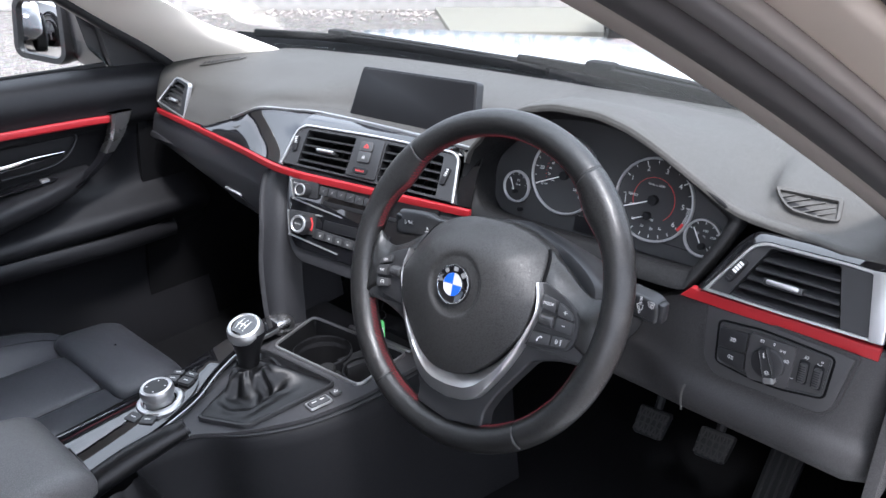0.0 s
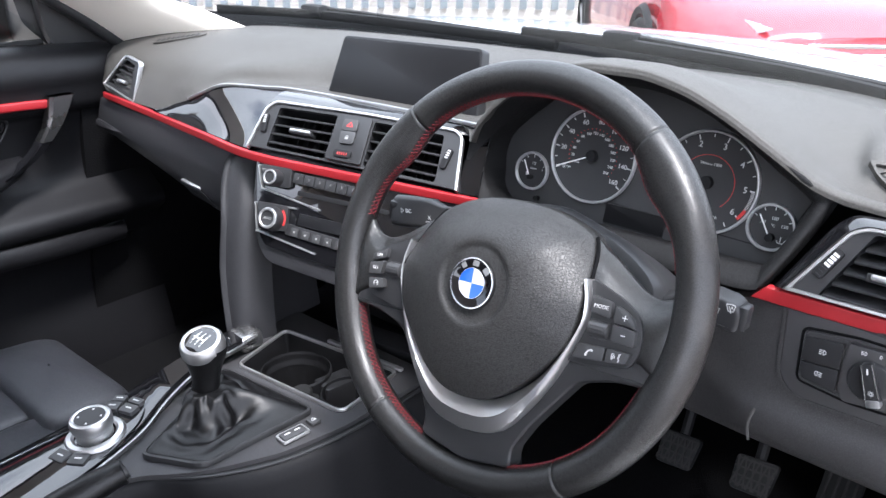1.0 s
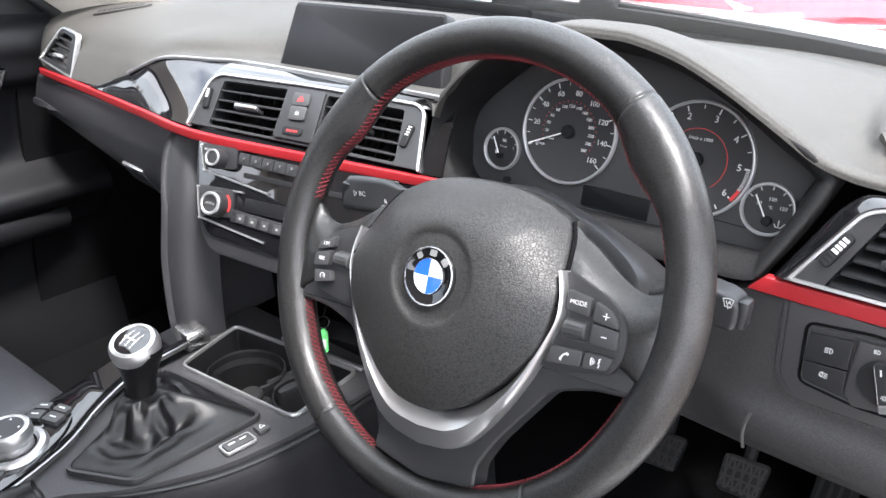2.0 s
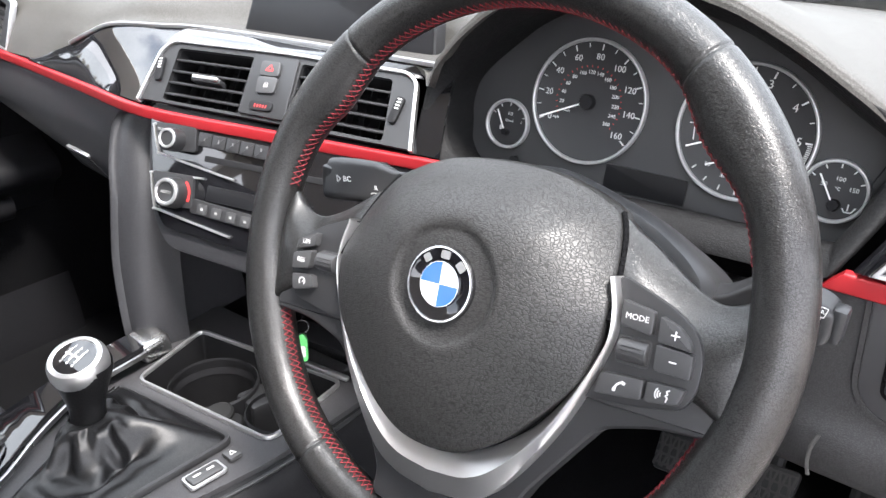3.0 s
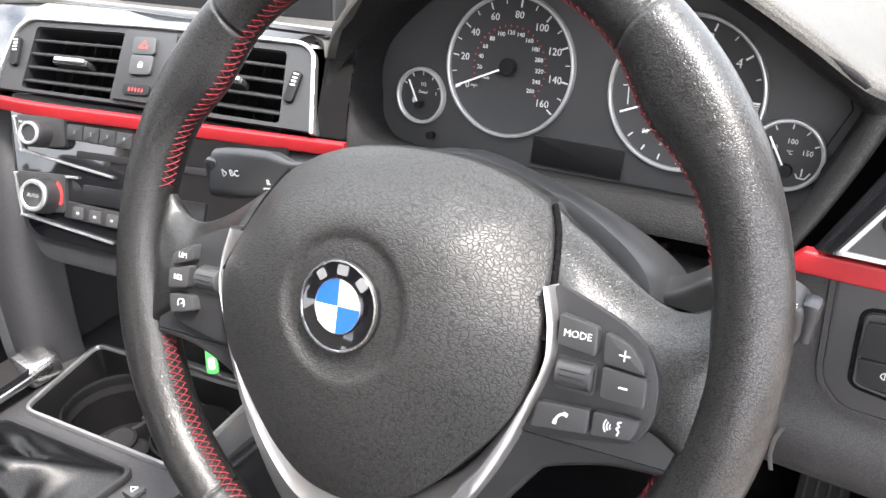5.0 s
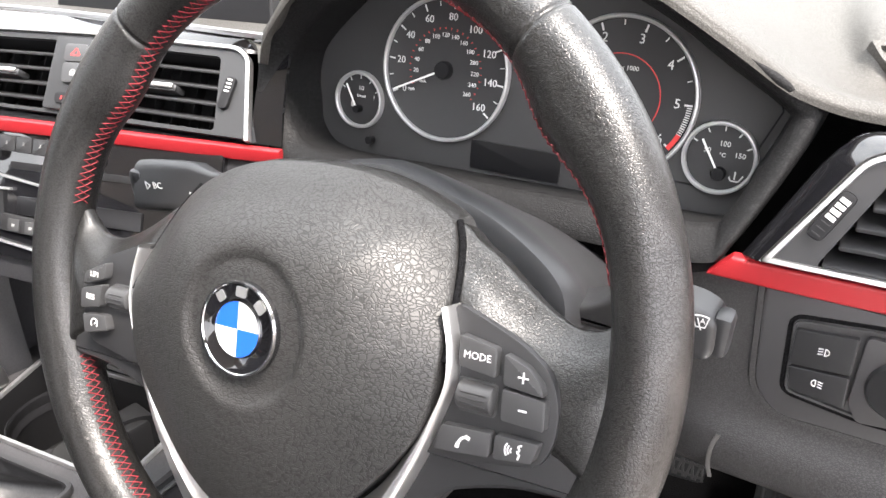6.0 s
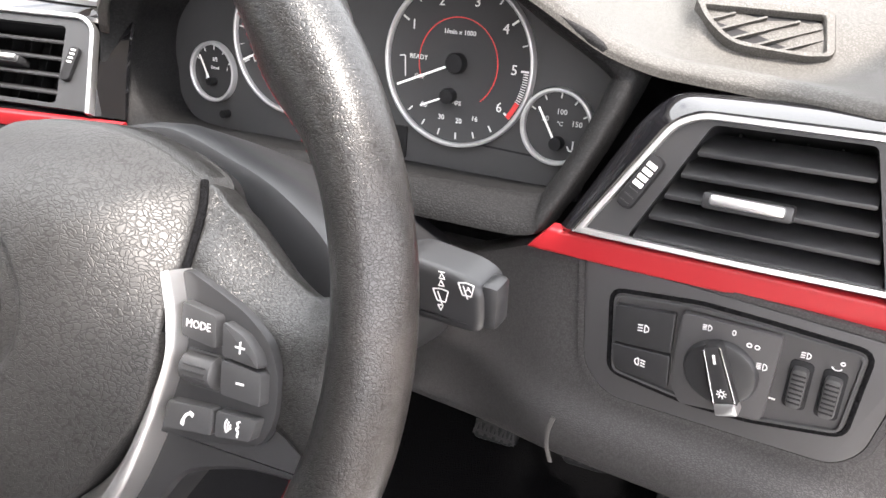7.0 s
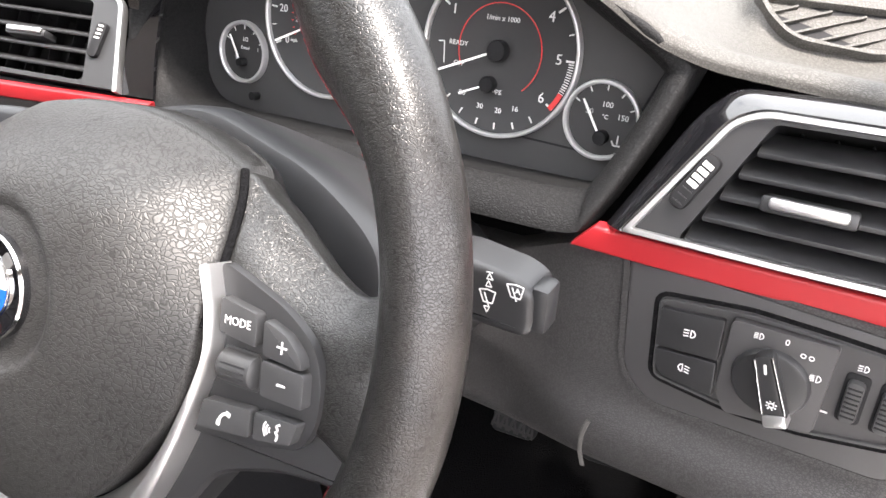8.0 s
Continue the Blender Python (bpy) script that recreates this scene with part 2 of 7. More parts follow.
def gravel_material():
    m = material("gravel", (0.22, 0.195, 0.175), 0.95, grain=1.0, size=45, depth=25, pattern="cells", vary=0.25, blotch=2.0)
    nd, ln = m.node_tree.nodes, m.node_tree.links
    b = nd["Principled BSDF"]
    vo = nd.new("ShaderNodeTexVoronoi")
    vo.inputs["Scale"].default_value = 26
    hs = nd.new("ShaderNodeHueSaturation")
    hs.inputs["Saturation"].default_value = 0.25
    mx = nd.new("ShaderNodeMixRGB")
    mx.blend_type, mx.inputs["Fac"].default_value = "OVERLAY", 0.45
    old = b.inputs["Base Color"].links[0].from_socket
    ln.new(nd["Texture Coordinate"].outputs["Object"], vo.inputs["Vector"])
    ln.new(vo.outputs["Color"], hs.inputs["Color"])
    ln.new(old, mx.inputs["Color1"])
    ln.new(hs.outputs["Color"], mx.inputs["Color2"])
    ln.new(mx.outputs["Color"], b.inputs["Base Color"])
    return m


GRAVEL = gravel_material()


# ---- building tools ----
def thing(name, label, category, m=None, group="", kind=""):
    """An empty at the thing's base, under which its parts hang."""
    ob = new(name)
    ob.matrix_world = m or Matrix()
    ob.empty_display_size = 0.02
    return tagged(ob, label, category, group, kind)


def part(name, bm, mat, parent=None, label="", smooth=True, angle=35.0):
    """Links a bmesh, which is built in the parent's own coordinates, as one mesh under it."""
    bmesh.ops.recalc_face_normals(bm, faces=bm.faces[:])
    me = bpy.data.meshes.new(name)
    for f in bm.faces:
        f.smooth = smooth
    if smooth:
        lim = radians(angle)
        for e in bm.edges:
            if len(e.link_faces) == 2 and e.calc_face_angle(0) > lim:
                e.smooth = False
    bm.to_mesh(me)
    bm.free()
    me.materials.append(mat)
    ob = new(name, me)
    if parent:
        ob.parent = parent
    return tagged(ob, label)


def basis(origin, xdir, ydir):
    """A pose whose x runs along xdir and whose y lies in the plane of xdir and ydir; z stands on both."""
    x = Vector(xdir).normalized()
    z = x.cross(Vector(ydir)).normalized()
    y = z.cross(x)
    m = Matrix((x, y, z)).transposed().to_4x4()
    m.translation = origin
    return m


def smooth_line(points, n, closed=False):
    """A Catmull-Rom line through the points, n steps between each two."""
    pts = [Vector(p) for p in points]
    k = len(pts)
    out = []
    for i in range(k if closed else k - 1):
        if closed:
            a, b, c, d = (pts[(i + j) % k] for j in (-1, 0, 1, 2))
        else:
            b, c = pts[i], pts[i + 1]
            a = pts[i - 1] if i else b * 2 - c
            d = pts[i + 2] if i + 2 < k else c * 2 - b
        for s in range(n):
            t = s / n
            out.append(0.5 * (2 * b + (c - a) * t + (2 * a - 5 * b + 4 * c - d) * t * t + (3 * b - a - 3 * c + d) * t ** 3))
    if not closed:
        out.append(pts[-1])
    return out


def loft(rows, ring=False, loop=False, caps=False, bm=None):
    """Quads between rows of points. ring: each row closes on itself; loop: the last row joins the first."""
    bm = bm or bmesh.new()
    vs = [[bm.verts.new(p) for p in row] for row in rows]
    n = len(vs[0])
    for i in range(len(vs) if loop else len(vs) - 1):
        a, b = vs[i], vs[(i + 1) % len(vs)]
        for j in range(n if ring else n - 1):
            k = (j + 1) % n
            try:
                bm.faces.new((a[j], a[k], b[k], b[j]))
            except ValueError:
                pass
    if caps and ring:
        bm.faces.new(vs[0])
        bm.faces.new(vs[-1])
    return bm


def thicken(bm, d):
    """Gives an open sheet a thickness, away from its face normals."""
    bmesh.ops.recalc_face_normals(bm, faces=bm.faces[:])
    bm.normal_update()
    rim = [e for e in bm.edges if len(e.link_faces) == 1]
    first = bm.verts[:]
    back = {v: bm.verts.new(v.co - v.normal * d) for v in first}
    for f in bm.faces[:]:
        bm.faces.new([back[v] for v in reversed(f.verts)])
    for e in rim:
        a, b = e.verts
        bm.faces.new((a, b, back[b], back[a]))
    return bm


def slab(outline, depth, bevel=0.0, seg=2, m=None, bm=None):
    """A plate: the outline (x, y) pushed out from z = 0 to z = depth, with the upper edge rounded."""
    own = bmesh.new()
    lo = [own.verts.new((p[0], p[1], 0)) for p in outline]
    hi = [own.verts.new((p[0], p[1], depth)) for p in outline]
    own.faces.new(lo)
    top = own.faces.new(hi)
    for i in range(len(lo)):
        j = (i + 1) % len(lo)
        own.faces.new((lo[i], lo[j], hi[j], hi[i]))
    bmesh.ops.recalc_face_normals(own, faces=own.faces[:])
    if bevel:
        bmesh.ops.bevel(own, geom=list(top.edges), offset=bevel, segments=seg, affect="EDGES", profile=0.6)
    return merged(own, m, bm)


def merged(own, m=None, bm=None):
    if m is not None:
        bmesh.ops.transform(own, matrix=m, verts=own.verts[:])
    if bm is None:
        return own
    tmp = bpy.data.meshes.new("t")
    own.to_mesh(tmp)
    own.free()
    bm.from_mesh(tmp)
    bpy.data.meshes.remove(tmp)
    return bm


def rounded(points, r, n=4):
    """An outline with its corners rounded to radius r (one number, or one for each corner)."""
    out = []
    k = len(points)
    for i in range(k):
        p, a, b = Vector(points[i]), Vector(points[i - 1]), Vector(points[(i + 1) % k])
        q = r[i] if isinstance(r, (list, tuple)) else r
        u, v = (a - p), (b - p)
        d = min(q, u.length * 0.45, v.length * 0.45)
        u, v = u.normalized() * d, v.normalized() * d
        for s in range(n + 1):
            t = s / n
            out.append(p + u * (1 - t) ** 2 + v * t ** 2)
    return out


def rect(w, h, r, n=4):
    return rounded([(-w / 2, -h / 2), (w / 2, -h / 2), (w / 2, h / 2), (-w / 2, h / 2)], r, n)


def box(w, d, h, r=0.003, m=None, bm=None, seg=2):
    """A block centred on the origin with all its edges rounded."""
    own = bmesh.new()
    bmesh.ops.create_cube(own, size=1.0)
    bmesh.ops.scale(own, vec=(w, d, h), verts=own.verts[:])
    if r:
        bmesh.ops.bevel(own, geom=own.edges[:], offset=min(r, 0.45 * min(w, d, h)), segments=seg, affect="EDGES", profile=0.5)
    return merged(own, m, bm)


def lathe(profile, n=32, m=None, bm=None):
    """Turns (radius, height) pairs about z."""
    rows = [[(r * math.cos(2 * math.pi * i / n), r * math.sin(2 * math.pi * i / n), z) for i in range(n)] for r, z in profile]
    own = loft(rows, ring=True)
    bmesh.ops.remove_doubles(own, verts=own.verts[:], dist=1e-6)
    return merged(own, m, bm)


def sweep(path, profile, up=(0, 0, 1), closed=False, scale=None, caps=True, bm=None):
    """Carries a closed profile (across, up) along a path."""
    path = [Vector(p) for p in path]
    k = len(path)
    rows = []
    for i, p in enumerate(path):
        a, b = (path[i - 1], path[(i + 1) % k]) if closed else (path[max(i - 1, 0)], path[min(i + 1, k - 1)])
        t = (b - a).normalized()
        side = t.cross(Vector(up)).normalized()
        top = side.cross(t)
        s = scale[i] if scale else 1.0
        rows.append([p + side * x * s + top * y * s for x, y in profile])
    return loft(rows, ring=True, loop=closed, caps=caps and not closed, bm=bm)


def circle(r, n=10, sx=1.0, sy=1.0):
    return [(r * sx * math.cos(2 * math.pi * i / n), r * sy * math.sin(2 * math.pi * i / n)) for i in range(n)]


def tube(path, r, n=8, closed=False, bm=None, scale=None):
    t = Vector(path[1]) - Vector(path[0])
    up = (0, 0, 1) if abs(t.normalized().z) < 0.8 else (0, 1, 0)
    return sweep(path, circle(r, n), up, closed, scale, True, bm)


def lettering(text, size, m, bm=None, deep=0.0002, align="CENTER"):
    """Text as a thin raised mesh, centred on the pose m."""
    cu = bpy.data.curves.new("t", "FONT")
    cu.body, cu.size, cu.align_x, cu.align_y, cu.resolution_u = text, size, align, "CENTER", 2
    cu.extrude = deep
    ob = bpy.data.objects.new("t", cu)
    scene.collection.objects.link(ob)
    me = bpy.data.meshes.new_from_object(ob.evaluated_get(bpy.context.evaluated_depsgraph_get()))
    own = bmesh.new()
    own.from_mesh(me)
    bpy.data.objects.remove(ob)
    bpy.data.meshes.remove(me)
    bpy.data.curves.remove(cu)
    return merged(own, m, bm)


def bar(x0, y0, x1, y1, w, m=None, bm=None, deep=0.0003):
    """A thin straight stroke in the plane z = 0."""
    d = Vector((x1 - x0, y1 - y0))
    n = Vector((-d.y, d.x)).normalized() * w / 2
    p = [(x0 + n.x, y0 + n.y), (x0 - n.x, y0 - n.y), (x1 - n.x, y1 - n.y), (x1 + n.x, y1 + n.y)]
    return slab(p, deep, 0, m=m, bm=bm)


def stroke(points, w, m=None, bm=None, deep=0.0003):
    for a, b in zip(points, points[1:]):
        bm = bar(*a, *b, w, m, bm, deep)
    return bm


def arc(cx, cy, r, a0, a1, n=10):
    return [(cx + r * math.cos(radians(a0 + (a1 - a0) * i / n)), cy + r * math.sin(radians(a0 + (a1 - a0) * i / n))) for i in range(n + 1)]


def lerp_table(table, x):
    """The row of numbers at x, on monotone curves through the rows of the table."""
    xs = [r[0] for r in table]
    if x <= xs[0]:
        return table[0][1]
    if x >= xs[-1]:
        return table[-1][1]
    i = max(k for k in range(len(xs) - 1) if xs[k] <= x)
    h = xs[i + 1] - xs[i]
    t = (x - xs[i]) / h

    def slope(j, c, d):
        if j == 0 or j == len(xs) - 1:
            return 0.0
        a = (table[j][1][c][d] - table[j - 1][1][c][d]) / (xs[j] - xs[j - 1])
        b = (table[j + 1][1][c][d] - table[j][1][c][d]) / (xs[j + 1] - xs[j])
        return 0.0 if a * b <= 0 else 2 * a * b / (a + b)

    out = []
    for c in range(len(table[i][1])):
        pair = []
        for d in (0, 1):
            p, q = table[i][1][c][d], table[i + 1][1][c][d]
            m0, m1 = slope(i, c, d) * h, slope(i + 1, c, d) * h
            pair.append((2 * t ** 3 - 3 * t * t + 1) * p + (t ** 3 - 2 * t * t + t) * m0 + (3 * t * t - 2 * t ** 3) * q + (t ** 3 - t * t) * m1)
        out.append(tuple(pair))
    return out


# ---- dashboard ----
# Stations across the car: seven (y, z) pairs from the front lip back to the foot of the windscreen.
def hood_row(z, back, d=0.0):
    e = z - 0.957
    return [(0.222 + d, z - 0.007), (0.2228 + d, z - 0.002), (0.229 + d, z + 0.002), (0.268 + d * 0.5, 0.957 + e * 0.98 + 0.002), (0.32, 0.957 + e * 0.72), (0.39, 0.957 + e * 0.25), (back, 0.956)]


PAD_ROWS = [
    (-1.10, [(0.245, 0.858), (0.248, 0.872), (0.252, 0.886), (0.262, 0.902), (0.29, 0.918), (0.32, 0.928), (0.345, 0.935)]),
    (-0.97, [(0.208, 0.847), (0.216, 0.868), (0.226, 0.888), (0.242, 0.908), (0.285, 0.926), (0.33, 0.938), (0.36, 0.944)]),
    (-0.88, [(0.199, 0.846), (0.210, 0.868), (0.224, 0.890), (0.244, 0.911), (0.295, 0.930), (0.34, 0.942), (0.375, 0.948)]),
    (-0.80, [(0.196, 0.847), (0.208, 0.868), (0.224, 0.890), (0.250, 0.913), (0.305, 0.934), (0.36, 0.947), (0.395, 0.952)]),
    (-0.70, [(0.199, 0.878), (0.203, 0.884), (0.212, 0.894), (0.246, 0.919), (0.31, 0.937), (0.37, 0.950), (0.41, 0.954)]),
    (-0.62, [(0.208, 0.908), (0.222, 0.9085), (0.240, 0.911), (0.258, 0.928), (0.315, 0.940), (0.375, 0.951), (0.42, 0.956)]),
    (-0.53, [(0.243, 0.909), (0.262, 0.9075), (0.285, 0.909), (0.306, 0.928), (0.335, 0.942), (0.385, 0.953), (0.43, 0.957)]),
    (-0.44, [(0.252, 0.909), (0.29, 0.907), (0.325, 0.909), (0.337, 0.928), (0.355, 0.943), (0.40, 0.954), (0.44, 0.957)]),
    (-0.24, [(0.252, 0.910), (0.29, 0.907), (0.325, 0.909), (0.337, 0.928), (0.355, 0.943), (0.41, 0.954), (0.45, 0.957)]),
    (-0.205, [(0.247, 0.905), (0.262, 0.908), (0.285, 0.912), (0.31, 0.93), (0.345, 0.943), (0.40, 0.954), (0.452, 0.957)]),
    (-0.19, [(0.232, 0.895), (0.238, 0.904), (0.25, 0.914), (0.28, 0.93), (0.33, 0.944), (0.40, 0.954), (0.453, 0.956)]),
    (-0.172, hood_row(0.924, 0.454)),
    (-0.148, hood_row(0.950, 0.455)),
    (-0.115, hood_row(0.975, 0.457)),
    (-0.075, hood_row(0.993, 0.459)),
    (-0.03, hood_row(1.001, 0.46)),
    (0.01, hood_row(1.001, 0.46)),
    (0.055, hood_row(0.993, 0.46)),
    (0.10, hood_row(0.974, 0.457, 0.002)),
    (0.145, hood_row(0.946, 0.452, 0.010)),
    (0.18, hood_row(0.922, 0.445, 0.021)),
    (0.21, [(0.2435, 0.908), (0.2445, 0.9135), (0.2525, 0.9165), (0.265, 0.9135), (0.285, 0.9185), (0.32, 0.941), (0.435, 0.953)]),
    (0.27, [(0.239, 0.905), (0.2405, 0.910), (0.249, 0.9135), (0.272, 0.9065), (0.290, 0.9085), (0.322, 0.930), (0.41, 0.947)]),
    (0.30, [(0.231, 0.904), (0.2325, 0.909), (0.241, 0.912), (0.275, 0.911), (0.300, 0.915), (0.335, 0.932), (0.40, 0.945)]),
    (0.375, [(0.236, 0.898), (0.238, 0.903), (0.245, 0.907), (0.272, 0.913), (0.30, 0.920), (0.33, 0.93), (0.345, 0.94)]),
]


def pad_line(x, n=5):
    row = lerp_table(PAD_ROWS, x)
    row[-1] = (row[-1][0] + 0.05 * min(1.0, (0.375 - x) / 0.08), row[-1][1] + 0.001)
    return smooth_line([(x, y, z) for y, z in row], n)


def upper_dash():
    xs = sorted({round(-1.10 + 0.02 * i, 3) for i in range(74)} | {round(-0.21 + 0.006 * i, 3) for i in range(72)})
    xs = [x for x in xs if x <= 0.375]
    bm = thicken(loft([pad_line(x) for x in xs]), 0.006)
    return bm


dash = thing("dashboard", "black soft-grain dashboard with red and silver trim strips", "dashboard")
part("upper_pad", upper_dash(), DASH, dash, "grained charcoal upper pad", angle=60)


# Outer and inner edge of the band round the opening: (x, y, z), the inner edge nearer to the dials.
LIP = [(-0.178, 0.232, 0.918), (-0.150, 0.228, 0.944), (-0.115, 0.225, 0.970), (-0.06, 0.223, 0.991), (0.005, 0.223, 0.997), (0.06, 0.223, 0.987), (0.11, 0.226, 0.963), (0.15, 0.234, 0.938), (0.186, 0.246, 0.912),
       (0.1875, 0.243, 0.900), (0.176, 0.228, 0.870), (0.159, 0.210, 0.836), (0.148, 0.207, 0.826), (0.10, 0.208, 0.823), (0.05, 0.210, 0.821), (0.0, 0.211, 0.820), (-0.08, 0.211, 0.820), (-0.150, 0.213, 0.822), (-0.178, 0.218, 0.838), (-0.190, 0.226, 0.866), (-0.188, 0.231, 0.895)]
INNER = [(-0.166, 0.248, 0.907), (-0.141, 0.250, 0.931), (-0.108, 0.250, 0.956), (-0.057, 0.250, 0.975), (0.005, 0.250, 0.980), (0.057, 0.250, 0.971), (0.104, 0.250, 0.950), (0.142, 0.250, 0.926), (0.173, 0.252, 0.906),
         (0.1755, 0.250, 0.898), (0.166, 0.240, 0.872), (0.1545, 0.229, 0.849), (0.146, 0.226, 0.842), (0.10, 0.225, 0.8405), (0.05, 0.225, 0.840), (0.0, 0.225, 0.839), (-0.08, 0.226, 0.838), (-0.143, 0.228, 0.838), (-0.166, 0.234, 0.847), (-0.176, 0.240, 0.868), (-0.175, 0.246, 0.890)]


def face_y(z):
    """How deep the plane of the dials lies at a height: it leans back."""
    return 0.284 + (z - 0.875) * 0.20


def instrument_hood():
    lip, inner = smooth_line(LIP, 5, True), smooth_line(INNER, 5, True)
    rows = [[(p.x * s, p.y + d, 0.885 + (p.z - 0.885) * s) for p in lip] for d, s in ((0.024, 1.03), (0.010, 1.022), (0.003, 1.014), (0.0, 1.004))]
    for f, bulge in ((0.12, 0.0015), (0.35, 0.0035), (0.65, 0.0035), (0.88, 0.0015), (1.0, 0.0)):
        rows.append([p + (q - p) * f + Vector((0, -bulge, 0)) for p, q in zip(lip, inner)])
    for f in (0.1, 0.5, 1.0):
        row = []
        for q in inner:
            z = q.z - (0.016 if q.z < 0.86 else 0.004) * f
            row.append((q.x * (1 - 0.012 * f), q.y + (face_y(z) - 0.0005 - q.y) * f, z))
        rows.append(row)
    return loft(rows, ring=True)


part("instrument_hood", instrument_hood(), HOOD, dash, "leather-grained instrument hood, its shade put into the dark colour", angle=70)


def strip_part(name, pts, w, h, mat, label, up=(0, 0, 1), n=8):
    prof = [tuple(p) for p in rect(w, h, min(w, h) * 0.22, 3)]
    return part(name, sweep(smooth_line(pts, n), prof, up), mat, dash, label)


strip_part("trim_strip", [(-0.99, 0.208, 0.842), (-0.90, 0.198, 0.841), (-0.80, 0.190, 0.8385), (-0.63, 0.163, 0.841), (-0.47, 0.1345, 0.8465), (-0.33, 0.166, 0.841), (-0.163, 0.2135, 0.8325)], 0.007, 0.0108, RED, "red painted trim strip")
right_strip = strip_part("trim_strip", [(0.159, 0.209, 0.828), (0.20, 0.209, 0.8275), (0.28, 0.2085, 0.828), (0.357, 0.2075, 0.8275)], 0.009, 0.0138, RED, "red painted trim strip")
for v in right_strip.data.vertices:
    if v.co.x < 0.17:
        v.co.x += (v.co.z - 0.828) * 0.9


# Gloss black band round the centre vents, from the red strip up to the pad.
def centre_trim(x0, x1, over=False):
    """A piece of the gloss band from x0 to x1: the whole height, or only the part over the vents."""
    low = smooth_line([(-0.805, 0.190, 0.846), (-0.70, 0.177, 0.846), (-0.60, 0.160, 0.848), (-0.47, 0.1375, 0.854), (-0.33, 0.169, 0.848), (-0.165, 0.217, 0.839)], 14)
    top = smooth_line([(-0.795, 0.197, 0.8485), (-0.70, 0.196, 0.877), (-0.62, 0.206, 0.9065), (-0.50, 0.243, 0.9085), (-0.34, 0.2505, 0.909), (-0.172, 0.2505, 0.909)], 14)
    cols = []
    for a, b in zip(low, top):
        if not x0 <= a.x <= x1:
            continue
        if over:
            a = Vector((a.x, 0.2130 + (a.x + 0.34) * 0.264, 0.9020 - (a.x + 0.34) * 0.04))
        d = b - a
        out = Vector((0, -d.z, d.y)).normalized() * d.length
        k = 0.07 if over else 0.028
        cols.append(smooth_line([a, a + d * 0.33 + out * k, a + d * 0.70 + out * k, b], 5))
    return thicken(loft(cols), 0.003)


for x0_, x1_, over_ in ((-0.81, -0.470, False), (-0.485, -0.185, True), (-0.200, -0.16, False)):
    part("gloss_panel", centre_trim(x0_, x1_, over_), GLOSS, dash, "piano black trim panel with mirror gloss", angle=70)
strip_part("bright_edge", [(-0.70, 0.194, 0.8785), (-0.66, 0.197, 0.894), (-0.62, 0.2045, 0.9075), (-0.56, 0.224, 0.9095), (-0.50, 0.241, 0.9105), (-0.34, 0.2485, 0.911), (-0.172, 0.2485, 0.911)], 0.004, 0.0045, SILVER, "satin silver edge strip")


# Lower dash on the driver's side, the knee panel and the end cap.
def knee_panel():
    rows = []
    for x in [0.375, 0.37, 0.35, 0.30, 0.25, 0.20, 0.17, 0.158, 0.14, 0.11, 0.06, 0.0, -0.08, -0.15, -0.18]:
        f = 0.0 if x > 0.165 else min(1.0, (0.165 - x) / 0.06)
        e = max(0.0, x - 0.36) * 1.2
        y = 0.2085 - 0.004 * (x - 0.26) / 0.1 + 0.014 * f + e
        lo = 0.672 - 0.008 * f
        top = 0.824 - 0.032 * f
        rows.append([(x, y + 0.016, top + 0.001), (x, y, top), (x, y - 0.002, 0.782), (x, y - 0.002, 0.745), (x, y - 0.004, 0.728), (x, y - 0.012 + 0.012 * f, 0.712), (x, y - 0.01 + 0.012 * f, lo + 0.02), (x, y + 0.002, lo + 0.004), (x, y + 0.02, lo - 0.004), (x, y + 0.12, lo - 0.01)])
    rows = [smooth_line(r, 3) for r in rows]
    return thicken(loft(rows), 0.004)


part("knee_panel", knee_panel(), KNEE, dash, "grained dark grey knee panel")


part("scuff_mark", sweep(smooth_line([(0.1755, 0.1995, 0.716), (0.1725, 0.1995, 0.705), (0.1720, 0.2000, 0.692), (0.1745, 0.2005, 0.680)], 5), [tuple(p) for p in rect(0.0028, 0.0008, 0.0003, 2)], (0, -1, 0)), SCUFF, dash, "pale scuff on the knee panel")


def end_cap():
    o = [(0.19, 0.66), (0.30, 0.66), (0.36, 0.80), (0.345, 0.93), (0.29, 0.918), (0.24, 0.905), (0.215, 0.86), (0.204, 0.825), (0.198, 0.74)]
    m = Matrix(((0, 0, 1, 0.3745), (1, 0, 0, 0), (0, 1, 0, 0), (0, 0, 0, 1)))
    return slab(rounded(o, 0.008), 0.012, 0.004, m=m)


part("end_cap", end_cap(), KNEE, dash, "grained dark grey dashboard end cap")


# Passenger side: the glovebox and the panel under the red strip.
def glove_panel(x0, x1, d=0.0, n=14):
    rows = []
    for i in range(n + 1):
        x = x0 + (x1 - x0) * i / n
        y = 0.192 + (x + 0.80) * (-0.105) if x > -0.80 else 0.192 - (x + 0.80) * 0.10
        y = max(y, 0.143)
        lo = 0.712 + 0.045 * max(0.0, min(1.0, (-0.64 - x) / 0.36))
        pts = [(x, y + 0.03, 0.836), (x, y + 0.003, 0.833), (x, y - 0.004, 0.820), (x, y - 0.010, 0.80), (x, y - 0.012, 0.785), (x, y - 0.010, lo + 0.035), (x, y + 0.002, lo + 0.012), (x, y + 0.022, lo), (x, y + 0.07, lo - 0.006)]
        rows.append(smooth_line([(a, b - d, c) for a, b, c in pts], 4))
    return thicken(loft(rows), 0.005)


